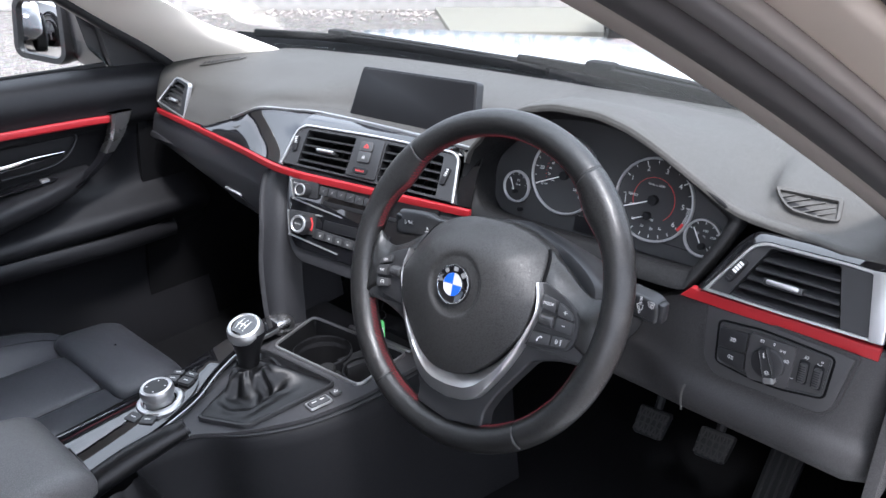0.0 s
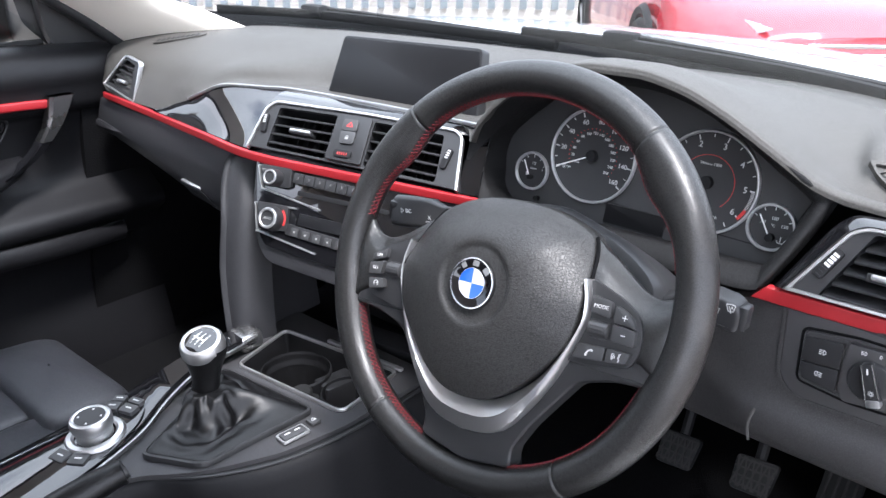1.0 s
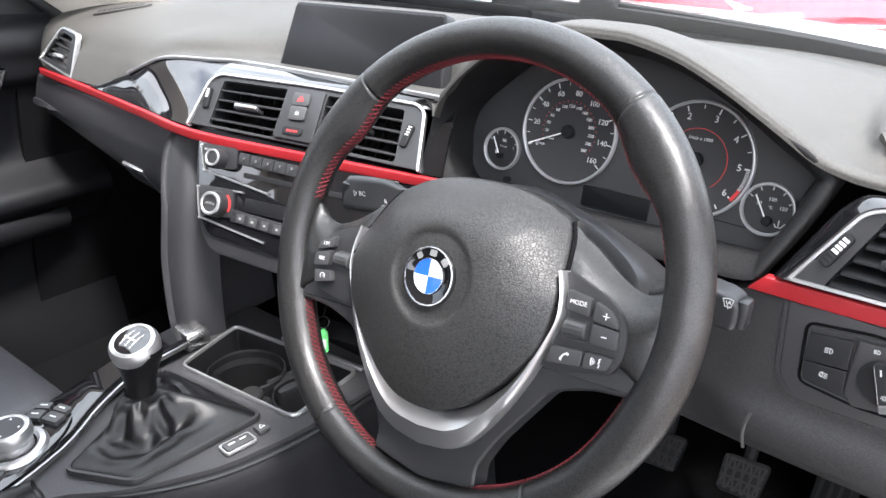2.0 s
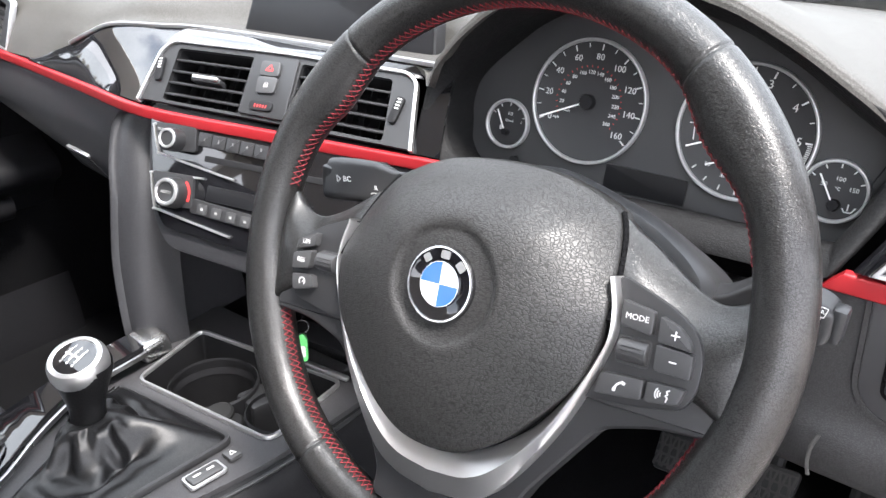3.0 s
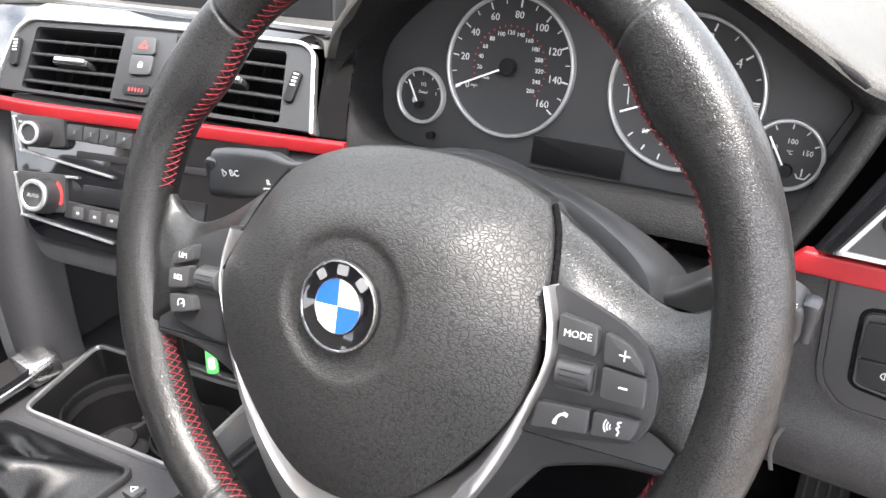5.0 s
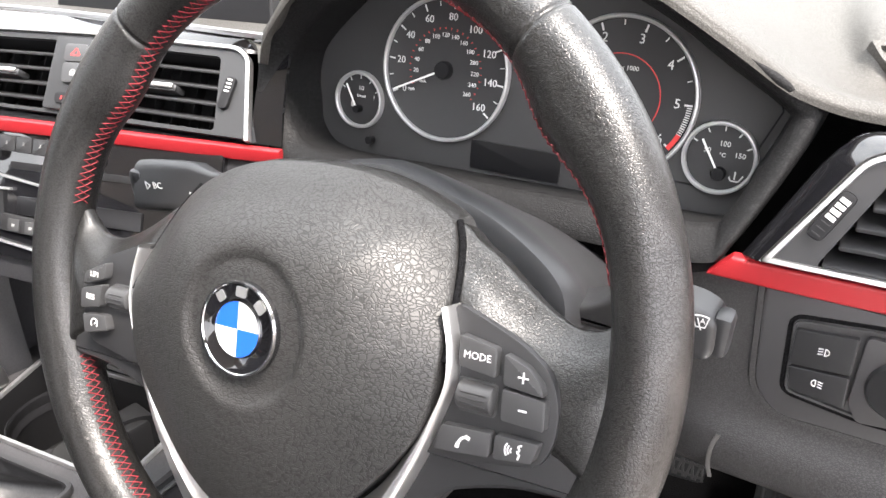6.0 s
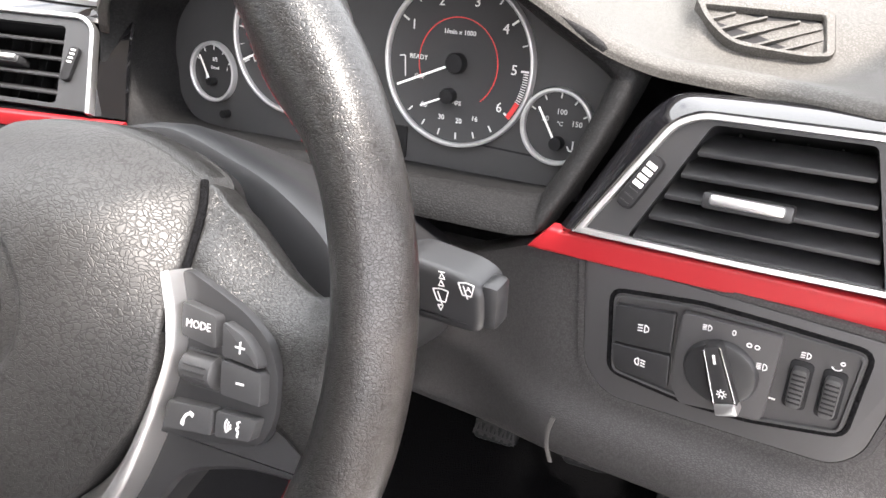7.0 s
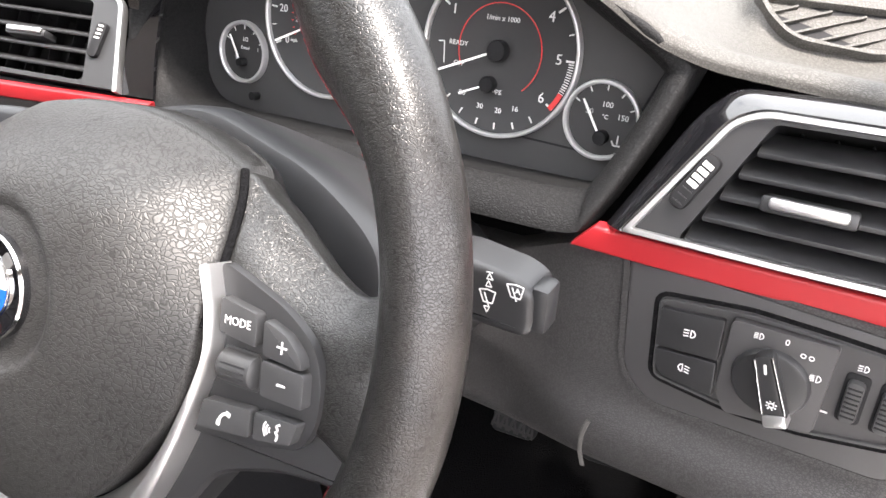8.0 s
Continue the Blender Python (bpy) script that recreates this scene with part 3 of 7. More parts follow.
part("glovebox_door", glove_panel(-1.02, -0.552, n=20), LOWER, dash, "smooth black glovebox lid")
part("glove_latch", box(0.060, 0.006, 0.0055, 0.002, pose(-0.681, 0.1685, 0.7535, 25, 0, -6)), SILVER, dash, "silver glovebox latch")
part("latch_recess", slab(rounded([(-0.034, -0.002), (0.036, -0.002), (0.060, -0.022), (-0.012, -0.018)], 0.004), 0.003, 0.001, m=basis((-0.681, 0.1705, 0.751), (1, -0.105, 0), (0, -0.35, 1))), MATTE, dash)
part("lower_cover", loft([[(-1.08, 0.26, 0.85), (-0.50, 0.20, 0.82)], [(-1.08, 0.255, 0.74), (-0.50, 0.215, 0.715)], [(-1.08, 0.40, 0.70), (-0.50, 0.40, 0.70)], [(-1.08, 0.62, 0.45), (-0.50, 0.62, 0.45)]]), MATTE, dash)


# The upright at the side of the centre stack, and the pod that holds its controls.
FS = basis((-0.41, 0.125, 0.80), (0.295, 0.078, -0.012), (0, 0.42, 0.91))


def stack_upright():
    c = smooth_line([(-0.505, 0.165, 0.842), (-0.528, 0.146, 0.832), (-0.524, 0.128, 0.80), (-0.508, 0.110, 0.75), (-0.499, 0.095, 0.69), (-0.486, 0.086, 0.63), (-0.478, 0.084, 0.585)], 5)
    rows = []
    for i, p in enumerate(c):
        w = 0.022 + 0.008 * math.sin(math.pi * i / len(c)) - 0.008 * i / len(c)
        rows.append(smooth_line([p + Vector((-0.012, 0.16, 0.0)), p + Vector((-0.003, 0.006, 0)), p, p + Vector((w, 0.004 + 0.25 * w, 0.002)), p + Vector((w + 0.012, 0.05, 0))], 3))
    return thicken(loft(rows), 0.004)


part("console_upright", stack_upright(), LOWER, dash, "smooth grey upright beside the centre stack", angle=50)
part("stack_pod", slab(rounded([(-0.055, 0.062), (-0.046, 0.0), (-0.030, -0.05), (-0.008, -0.078), (0.10, -0.085), (0.26, -0.085), (0.26, 0.055)], [0.01, 0.02, 0.02, 0.02, 0.01, 0.01, 0.01]), 0.10, 0.006, m=FS @ pose(0, 0, -0.106)), LOWER, dash)
part("storage_back", loft([[(-0.50, 0.22, 0.72), (-0.14, 0.30, 0.72)], [(-0.50, 0.33, 0.60), (-0.14, 0.33, 0.60)], [(-0.50, 0.33, 0.54), (-0.14, 0.33, 0.54)]]), MATTE, dash)

# Small defroster grille on the passenger side
grille = thing("defroster_grille", "small black slotted defroster grille in the dashboard top", "air vent", basis((-0.896, 0.3125, 0.9368), (0.0754, 0.0503, 0.014), (0, 1, 0.30)))
part("frame", slab(rounded([(-0.05, -0.009), (0.035, -0.007), (0.05, 0.0), (0.035, 0.007), (-0.05, 0.006)], 0.004), 0.002, 0.001), DASH, grille)
for i in range(9):
    part("slot", bar(-0.042 + 0.009 * i, -0.005, -0.039 + 0.009 * i, 0.0035, 0.005, deep=0.0023), MATTE, grille)


# ---- air vents ----
def slat_part(vent, a, b, chord, thick, tilt, frame_m):
    """One louvre from a to b in the vent's plane."""
    a, b = Vector(a), Vector(b)
    c, d = (a + b) / 2, b - a
    m = pose(c.x, c.y, c.z, 0, 0, math.degrees(math.atan2(d.y, d.x))) @ pose(0, 0, 0, tilt, 0, 0)
    return part("slat", box(d.length, thick, chord, thick * 0.45, m), SATIN, vent)


FC = basis((-0.34, 0.185, 0.868), (0.295, 0.078, -0.012), (0, 0.62, 0.75))
cv = thing("centre_air_vents", "pair of black slatted centre vents in a silver surround", "air vent", FC)
BEZ = [(-0.144, -0.022), (-0.1365, 0.034), (-0.125, 0.0445), (0.0, 0.0475), (0.130, 0.0455), (0.1405, 0.038), (0.153, -0.0265), (0.0, -0.0235)]
BEZ_R = [0.002, 0.014, 0.012, 0.02, 0.012, 0.012, 0.002, 0.02]


def ring_plate(outer, inner, depth, bevel, m=None):
    """A flat frame between two outlines with the same number of points."""
    n = len(outer)
    rows = [[(p[0], p[1], 0) for p in outer], [(p[0], p[1], depth - bevel) for p in outer], [(p[0] * 0.85 + q[0] * 0.15, p[1] * 0.85 + q[1] * 0.15, depth) for p, q in zip(outer, inner)],
            [(p[0] * 0.15 + q[0] * 0.85, p[1] * 0.15 + q[1] * 0.85, depth) for p, q in zip(outer, inner)], [(q[0], q[1], depth - bevel) for q in inner], [(q[0], q[1], 0) for q in inner]]
    bm = loft(rows, ring=True, loop=True)
    return merged(bm, m)


def shrink(pts, d, c=(0, 0)):
    out = []
    k = len(pts)
    for i in range(k):
        a, b = Vector(pts[i - 1][:2]), Vector(pts[(i + 1) % k][:2])
        t = (b - a).normalized()
        n = Vector((-t.y, t.x))
        p = Vector(pts[i][:2])
        if n.dot(Vector(c) - p) < 0:
            n = -n
        out.append(p + n * d)
    return out


bez = rounded(BEZ, BEZ_R, 5)
hoop = rounded(BEZ[:7], BEZ_R[:7], 5)[6:-6]
hoop = [(BEZ[0][0], BEZ[0][1]), *hoop, (BEZ[6][0], BEZ[6][1])]
part("silver_surround", sweep([(p[0], p[1], 0.002) for p in hoop], [tuple(p) for p in rect(0.0034, 0.008, 0.0010, 2)]), SILVER, cv, "satin silver surround")
OPL = [(-0.118, 0.038), (-0.030, 0.040), (-0.027, -0.0185), (-0.117, -0.0175)]
OPR = [(0.022, 0.040), (0.117, 0.038), (0.124, -0.021), (0.026, -0.0185)]


def vent_face(outline, holes, depth, m=None):
    """A plate with openings: the face is triangulated between the outline and the holes."""
    bm = bmesh.new()
    loops = []
    for pts in (outline, *holes):
        vs = [bm.verts.new((p[0], p[1], 0)) for p in pts]
        loops.append([bm.edges.new((vs[i], vs[(i + 1) % len(vs)])) for i in range(len(vs))])
    bmesh.ops.triangle_fill(bm, use_beauty=True, edges=bm.edges[:])
    bmesh.ops.recalc_face_normals(bm, faces=bm.faces[:])
    if bm.faces and sum(f.normal.z for f in bm.faces) < 0:
        bmesh.ops.reverse_faces(bm, faces=bm.faces[:])
    r = bmesh.ops.extrude_face_region(bm, geom=bm.faces[:])
    bmesh.ops.translate(bm, vec=(0, 0, depth), verts=[v for v in r["geom"] if isinstance(v, bmesh.types.BMVert)])
    return merged(bm, m)


part("housing", vent_face(shrink(bez, 0.002), [rounded(OPL, 0.004), rounded(OPR, 0.004)], 0.005, pose(0, 0, -0.002)), SATIN, cv, "dark grey vent housing")


def vent_box(outline, deep):
    """The dark duct behind an opening."""
    o = rounded(outline, 0.004)
    c = Vector((sum(p[0] for p in o) / len(o), sum(p[1] for p in o) / len(o)))
    rows = [[(p[0], p[1], 0.002) for p in shrink(o, -0.0005, c)], [(p[0], p[1], -deep) for p in shrink(o, 0.003, c)], [(c.x + (p[0] - c.x) * 0.02, c.y + (p[1] - c.y) * 0.02, -deep) for p in o]]
    return loft(rows, ring=True)


part("duct", vent_box(OPL, 0.04), MATTE, cv)
part("duct", vent_box(OPR, 0.04), MATTE, cv)
for op in (OPL, OPR):
    for i in range(4):
        f = (i + 0.75) / 4.6
        a = Vector(op[0]) * (1 - f) + Vector(op[3]) * f
        b = Vector(op[1]) * (1 - f) + Vector(op[2]) * f
        slat_part(cv, (*a, -0.006), (*b, -0.006), 0.018, 0.0026, 22, None)
    for i in range(5):
        f = (i + 0.8) / 5.6
        a = Vector(op[0]) * (1 - f) + Vector(op[1]) * f
        b = Vector(op[3]) * (1 - f) + Vector(op[2]) * f
        c = (a + b) / 2
        part("vane", box(0.0016, 0.055, 0.012, 0.0005, pose(c.x, c.y, -0.024)), MATTE, cv)
for x, s in ((-0.0735, 1), (0.070, -1)):
    tab = part("tab", box(0.034, 0.006, 0.014, 0.002, pose(x, 0.0085, 0.0)), SATIN, cv)
    part("tab_front", box(0.030, 0.004, 0.004, 0.0015, pose(x, 0.0095, 0.007)), SILVER, tab, "bright silver tab front")
for x, y, rz in ((-0.1305, 0.013, 8), (0.1295, 0.009, -8)):
    m = pose(x, y, 0.0028, 0, 0, rz)
    th = part("thumb_wheel", slab(rect(0.0085, 0.026, 0.004), 0.004, 0.0015, m=m), MATTE, cv, "ribbed black thumb wheel")
    for i in range(4):
        part("rib", bar(-0.002, 0.001 + 0.003 * i, 0.002, 0.001 + 0.003 * i, 0.0012, m @ pose(0, 0, 0.004)), WHITE, th)
hz = part("switch_panel", slab(rounded([(-0.029, 0.042), (0.020, 0.042), (0.024, -0.019), (-0.027, -0.0185)], 0.003), 0.004, 0.001, m=pose(0, 0, 0.0025)), SATIN, cv, "grey centre switch panel")
bw = part("hazard_button", slab(rounded([(-0.017, 0.0355), (0.004, 0.036), (0.006, 0.021), (-0.0155, 0.020)], 0.004), 0.0035, 0.0012, m=pose(0, 0, 0.0062)), KEYCAP, hz)
tri = [(-0.0095, 0.0258), (-0.0015, 0.0261), (-0.0053, 0.0315)]
part("warning_triangle", stroke([*tri, tri[0]], 0.0012, pose(0, 0, 0.0096)), REDMARK, bw, "red warning triangle")
lk = part("lock_button", slab(rounded([(-0.0155, 0.0195), (0.006, 0.0205), (0.0065, 0.004), (-0.0135, 0.0025)], 0.004), 0.0035, 0.0012, m=pose(0, 0, 0.0062)), KEYCAP, hz)
bm = bar(-0.0065, 0.0105, -0.0020, 0.0107, 0.0034, pose(0, 0, 0.0096))
part("padlock_mark", stroke(arc(-0.0043, 0.0122, 0.0018, 0, 180), 0.0006, pose(0, 0, 0.0096), bm), PRINT, lk)
part("belt_lamp", slab(rounded([(-0.0165, -0.005), (0.0085, -0.004), (0.009, -0.0135), (-0.0155, -0.0145)], 0.0045), 0.0025, 0.0008, m=pose(0, 0, 0.0062)), MATTE, hz)
bm = None
for i in range(5):
    bm = bar(-0.0095 + 0.003 * i, -0.0112, -0.0095 + 0.003 * i, -0.0082, 0.0011, pose(0, 0, 0.0086), bm)
part("lamp_mark", bm, REDMARK, hz)

# Driver's side vent
FR = basis((0.26, 0.2135, 0.862), (1, 0, 0), (0, 0.36, 0.93))
rv = thing("side_air_vent", "large black slatted side vent with silver and gloss surround", "air vent", FR)
RO = rounded([(-0.092, -0.0275), (-0.060, 0.034), (-0.046, 0.0495), (0.05, 0.0525), (0.094, 0.049), (0.094, -0.026), (0.0, -0.0275)], [0.002, 0.02, 0.014, 0.02, 0.004, 0.002, 0.01], 5)
RB = rounded([(-0.080, -0.0265), (-0.0425, 0.0345), (-0.030, 0.0405), (0.05, 0.0415), (0.0755, 0.0405), (0.0905, -0.025), (0.0, -0.0265)], [0.002, 0.016, 0.012, 0.02, 0.006, 0.002, 0.01], 5)
part("gloss_surround", loft([[(p[0], p[1], -0.016) for p in RO], [(p[0], p[1], -0.0085) for p in RO]] + [[(p[0] * (1 - f) + q[0] * f, p[1] * (1 - f) + q[1] * f, z) for p, q in zip(RO, RB)] for f, z in ((0.08, -0.0065), (0.5, 0.0005), (0.9, 0.005), (1.0, 0.0045), (1.0, -0.004))], ring=True), GLOSS, rv, "piano black surround", angle=50)
part("silver_surround", ring_plate(RB, shrink(RB, 0.0032), 0.008, 0.001, pose(0, 0, -0.002)), SILVER, rv, "satin silver surround")
part("end_trim", slab(rounded([(0.072, 0.0405), (0.092, 0.043), (0.099, -0.0245), (0.086, -0.0255)], 0.002), 0.008, 0.0015, m=pose(0, 0, 0.0)), SILVER, rv, "satin silver end piece")
ROP = [(-0.0245, 0.0355), (0.0435, 0.0365), (0.0595, -0.0235), (-0.0535, -0.0235)]
part("housing", vent_face(shrink(RB, 0.002), [rounded(ROP, 0.003)], 0.004, pose(0, 0, -0.001)), SATIN, rv, "dark grey vent housing")
part("duct", vent_box(ROP, 0.045), MATTE, rv)
for i in range(5):
    f = (i + 0.85) / 5.35
    a = Vector(ROP[0]) * (1 - f) + Vector(ROP[3]) * f
    b = Vector(ROP[1]) * (1 - f) + Vector(ROP[2]) * f
    slat_part(rv, (a.x, a.y, -0.008), (b.x, b.y, -0.008), 0.024, 0.003, 25, None)
for i in range(6):
    x = -0.03 + 0.015 * i
    part("vane", box(0.0016, 0.056, 0.016, 0.0005, pose(x, 0.006, -0.030)), MATTE, rv)
tab = part("tab", box(0.040, 0.008, 0.016, 0.002, pose(-0.002, 0.0015, 0.0)), SATIN, rv)
part("tab_front", box(0.033, 0.0055, 0.005, 0.002, pose(-0.002, 0.0022, 0.008)), SILVER, tab, "bright silver tab front")
m = pose(-0.0515, 0.004, 0.0028, 0, 0, -28)
th = part("thumb_wheel", slab(rect(0.009, 0.029, 0.004), 0.005, 0.002, m=m), MATTE, rv, "ribbed black thumb wheel")
for i in range(7):
    y = -0.0115 + 0.0035 * i
    part("rib", bar(-0.0026, y, 0.0026, y, 0.0024 if i > 2 else 0.0006, m @ pose(0, 0, 0.005)), WHITE if i > 2 else SATIN, th)

# Passenger's side vent
FV = basis((-0.930, 0.2165, 0.877), (1, 0.0, -0.04), (0, 0.33, 0.94))
lv = thing("side_air_vent", "black slatted corner vent in a silver surround", "air vent", FV)
LO = rounded([(-0.052, -0.020), (0.054, -0.034), (0.052, 0.034), (0.004, 0.040)], [0.004, 0.003, 0.008, 0.010], 5)
part("silver_surround", ring_plate(LO, shrink(LO, 0.003, (0.02, 0)), 0.008, 0.001), SILVER, lv)
LOP = [(-0.002, 0.032), (0.036, 0.028), (0.034, -0.022), (-0.036, -0.014)]
part("housing", vent_face(shrink(LO, 0.002, (0.02, 0)), [rounded(LOP, 0.003)], 0.005, pose(0, 0, 0.001)), SATIN, lv)
part("duct", vent_box(LOP, 0.02), MATTE, lv)
for i in range(4):
    f = (i + 0.8) / 4.6
    a = Vector(LOP[0]) * (1 - f) + Vector(LOP[3]) * f
    b = Vector(LOP[1]) * (1 - f) + Vector(LOP[2]) * f
    slat_part(lv, (a.x, a.y, -0.003), (b.x, b.y, -0.003), 0.016, 0.003, 25, None)
part("tab", box(0.026, 0.006, 0.012, 0.002, pose(0.006, -0.006, 0.004)), SILVER, lv)

# Slotted vent in the top of the driver's side
FT = basis((0.2502, 0.3008, 0.9270), (0.953, -0.0208, -0.3023), (0.2035, 0.783, 0.5876))
tv = thing("defroster_vent", "slotted black vent in the dashboard top beside the pillar", "air vent", FT)
TO = rounded([(-0.047, -0.007), (0.0175, 0.0190), (0.0285, -0.007), (0.020, -0.0130), (-0.018, -0.0245), (-0.036, -0.0170)], [0.003, 0.005, 0.004, 0.006, 0.012, 0.012], 5)
TI = rounded([(-0.040, -0.0090), (0.0145, 0.0120), (0.0235, -0.0075), (0.001, -0.0170), (-0.021, -0.0210), (-0.034, -0.0140)], [0.002, 0.002, 0.002, 0.008, 0.008, 0.008], 5)
part("frame", ring_plate(TO, TI, 0.008, 0.0012, pose(0, 0, -0.0068)), DASH, tv)
part("well", slab(shrink(TI, -0.001, (-0.01, -0.008)), 0.0012, 0, m=pose(0, 0, -0.0042)), MATTE, tv, "dark well")
for x0, y0, x1, y1 in ((-0.034, -0.014, -0.025, -0.005), (-0.028, -0.018, -0.010, 0.0), (-0.020, -0.020, 0.005, 0.005), (-0.011, -0.021, 0.016, 0.006), (0.003, -0.016, 0.019, 0.0)):
    part("slat", bar(x0, y0, x1, y1, 0.0011, pose(0, 0, -0.0032), deep=0.0028), DASH, tv)


# ---- instruments ----
FI = basis((0.002, 0.284, 0.875), (1, 0, 0), (0, 0.20, 1))
ic = thing("instrument_cluster", "instrument cluster with four white-ringed analogue dials, unlit", "instrument cluster", FI)
face = smooth_line([(p[0] * 1.01, 0, p[2] + (0.002 if p[2] > 0.86 else -0.024)) for p in INNER], 4, True)
part("face", slab([(p.x - 0.002, (p.z - 0.875) * 1.02) for p in face], 0.003, 0.0, m=pose(0, 0, -0.004)), FACE, ic)
part("face_groove", stroke([(0.04, -0.0325), (0.138, -0.0350), (0.147, -0.0300), (0.1665, 0.0185), (0.1640, 0.0250), (0.130, 0.0500), (0.092, 0.0690)], 0.0012, pose(0, 0, -0.001)), MATTE, ic, "dark groove round the face")


def dial(name, x, y, r, label):
    d = part(name, lathe([(0, 0.0), (r * 0.94, 0.0), (r * 0.955, 0.0005)], 48, pose(x, y, 0.0)), DIAL, ic, label)
    part("ring", lathe([(r - 0.0022, -0.001), (r - 0.0020, 0.0030), (r - 0.0010, 0.0040), (r + 0.0002, 0.0036), (r + 0.0007, 0.0), (r + 0.0007, -0.001)], 64, pose(x, y, 0.0)), DIALRING, d, "satin silver ring")
    return d


def ticks(x, y, r, a0, a1, n, ln, w, mat, parent, skip=0):
    for i in range(n + 1):
        if skip and i % skip == 0:
            continue
        a = radians(a0 + (a1 - a0) * i / n)
        part("tick_mark", bar(x + r * math.cos(a), y + r * math.sin(a), x + (r - ln) * math.cos(a), y + (r - ln) * math.sin(a), w, pose(0, 0, 0.0006)), mat, parent, smooth=False)


def numbers(x, y, r, items, size, mat, parent):
    for a, t in items:
        part("numeral", lettering(t, size, pose(x + r * math.cos(radians(a)), y + r * math.sin(radians(a)), 0.0008)), mat, parent, smooth=False)


def needle(x, y, a, r0, r1, w, parent, hub=0.0):
    c, s = math.cos(radians(a)), math.sin(radians(a))
    n = part("needle", bar(x + r0 * c, y + r0 * s, x + r1 * c, y + r1 * s, w, pose(0, 0, 0.0042), deep=0.0008), NEEDLE, parent, "white needle")
    if hub:
        part("hub", lathe([(0, 0.0065), (hub * 0.9, 0.0062), (hub, 0.005), (hub, 0.0)], 24, pose(x, y, 0)), MATTE, n)


sx, sy = -0.064, 0.0165
sp = dial("speedometer", sx, sy, 0.0515, "black speedometer dial in mph")
ticks(sx, sy, 0.048, 205, -38, 8, 0.005, 0.0011, WHITE, sp)
ticks(sx, sy, 0.048, 205, -38, 16, 0.0035, 0.0007, WHITE, sp, 2)
ticks(sx, sy, 0.030, 205, -38, 26, 0.0014, 0.0006, REDMARK, sp)
numbers(sx, sy, 0.0375, [(205 - 243 * k / 160, str(k)) for k in range(20, 170, 20)] + [(207, "0")], 0.0074, WHITE, sp)
numbers(sx, sy, 0.0245, [(205 - 243 * k / 260, str(k)) for k in range(20, 270, 20)], 0.0044, WHITE, sp)
part("unit_text", lettering("mph", 0.0034, pose(sx - 0.0275, sy - 0.0165, 0.0008), lettering("km/h", 0.0028, pose(sx - 0.018, sy - 0.010, 0.0008))), WHITE, sp)
needle(sx, sy, 204, 0.002, 0.045, 0.0013, sp, 0.0065)
tx, ty = 0.066, 0.0145
ta = dial("rev_counter", tx, ty, 0.0515, "black rev counter dial with red arc")
ticks(tx, ty, 0.048, 148, -37, 5, 0.005, 0.0012, WHITE, ta)
ticks(tx, ty, 0.048, 148, -37, 10, 0.0032, 0.0008, WHITE, ta, 2)
numbers(tx, ty, 0.0385, [(148 - 37 * k, str(k + 1)) for k in range(6)], 0.0085, WHITE, ta)
ticks(tx, ty, 0.048, -2, -24, 12, 0.0032, 0.0006, WHITE, ta)
part("red_sector", stroke(arc(tx, ty, 0.0465, -24, -38, 6), 0.003, pose(0, 0, 0.0007)), REDMARK, ta)
part("red_arc", stroke(arc(tx, ty, 0.0275, 205, -50, 40), 0.0006, pose(0, 0, 0.0007)), REDMARK, ta)
bm = lettering("1/min x 1000", 0.0042, pose(tx, ty + 0.0185, 0.0008))
bm = lettering("READY", 0.0042, pose(tx - 0.028, ty + 0.001, 0.0008), bm)
bm = lettering("OFF", 0.0042, pose(tx - 0.0265, ty - 0.011, 0.0008), bm)
bm = lettering("mpg", 0.0042, pose(tx + 0.001, ty - 0.0235, 0.0008), bm)
for a, t in ((233, "80"), (256, "30"), (276, "20"), (294, "16")):
    bm = lettering(t, 0.0046, pose(tx + 0.0365 * math.cos(radians(a)), ty + 0.0355 * math.sin(radians(a)), 0.0008), bm)
bm = stroke([(tx - 0.042, ty + 0.0005), (tx - 0.038, ty + 0.001), (tx - 0.037, ty - 0.012)], 0.0007, pose(0, 0, 0.0007), bm)
part("dial_text", bm, WHITE, ta)
ticks(tx, ty, 0.047, 225, 305, 5, 0.004, 0.001, WHITE, ta)
needle(tx, ty, 203, 0.002, 0.044, 0.0013, ta, 0.0065)
needle(tx - 0.004, ty - 0.0205, 203, 0.004, 0.020, 0.0010, ta, 0.005)
fu = dial("fuel_gauge", -0.138, -0.0145, 0.0215, "small black fuel gauge")
ticks(-0.138, -0.0145, 0.019, 150, 25, 4, 0.003, 0.0008, WHITE, fu)
bm = lettering("1/2", 0.0042, pose(-0.1365, -0.0055, 0.0008))
bm = lettering("Diesel", 0.0032, pose(-0.1365, -0.0115, 0.0008), bm)
bm = lettering("1", 0.0038, pose(-0.1245, -0.0115, 0.0008), bm)
part("dial_text", bm, WHITE, fu)
part("pump_mark", stroke([(-0.1445, -0.0205), (-0.1445, -0.0165)], 0.0024, pose(0, 0, 0.0007)), WHITE, fu)
needle(-0.138, -0.0215, 118, 0.001, 0.021, 0.0011, fu, 0.003)
te = dial("oil_temperature_gauge", 0.1355, -0.0145, 0.0225, "small black oil temperature gauge")
ticks(0.1355, -0.0145, 0.020, 150, 25, 4, 0.003, 0.0008, WHITE, te)
bm = lettering("50", 0.0046, pose(0.1275, -0.0105, 0.0008))
bm = lettering("100", 0.0046, pose(0.1375, -0.0055, 0.0008), bm)
bm = lettering("150", 0.0046, pose(0.1475, -0.0115, 0.0008), bm)
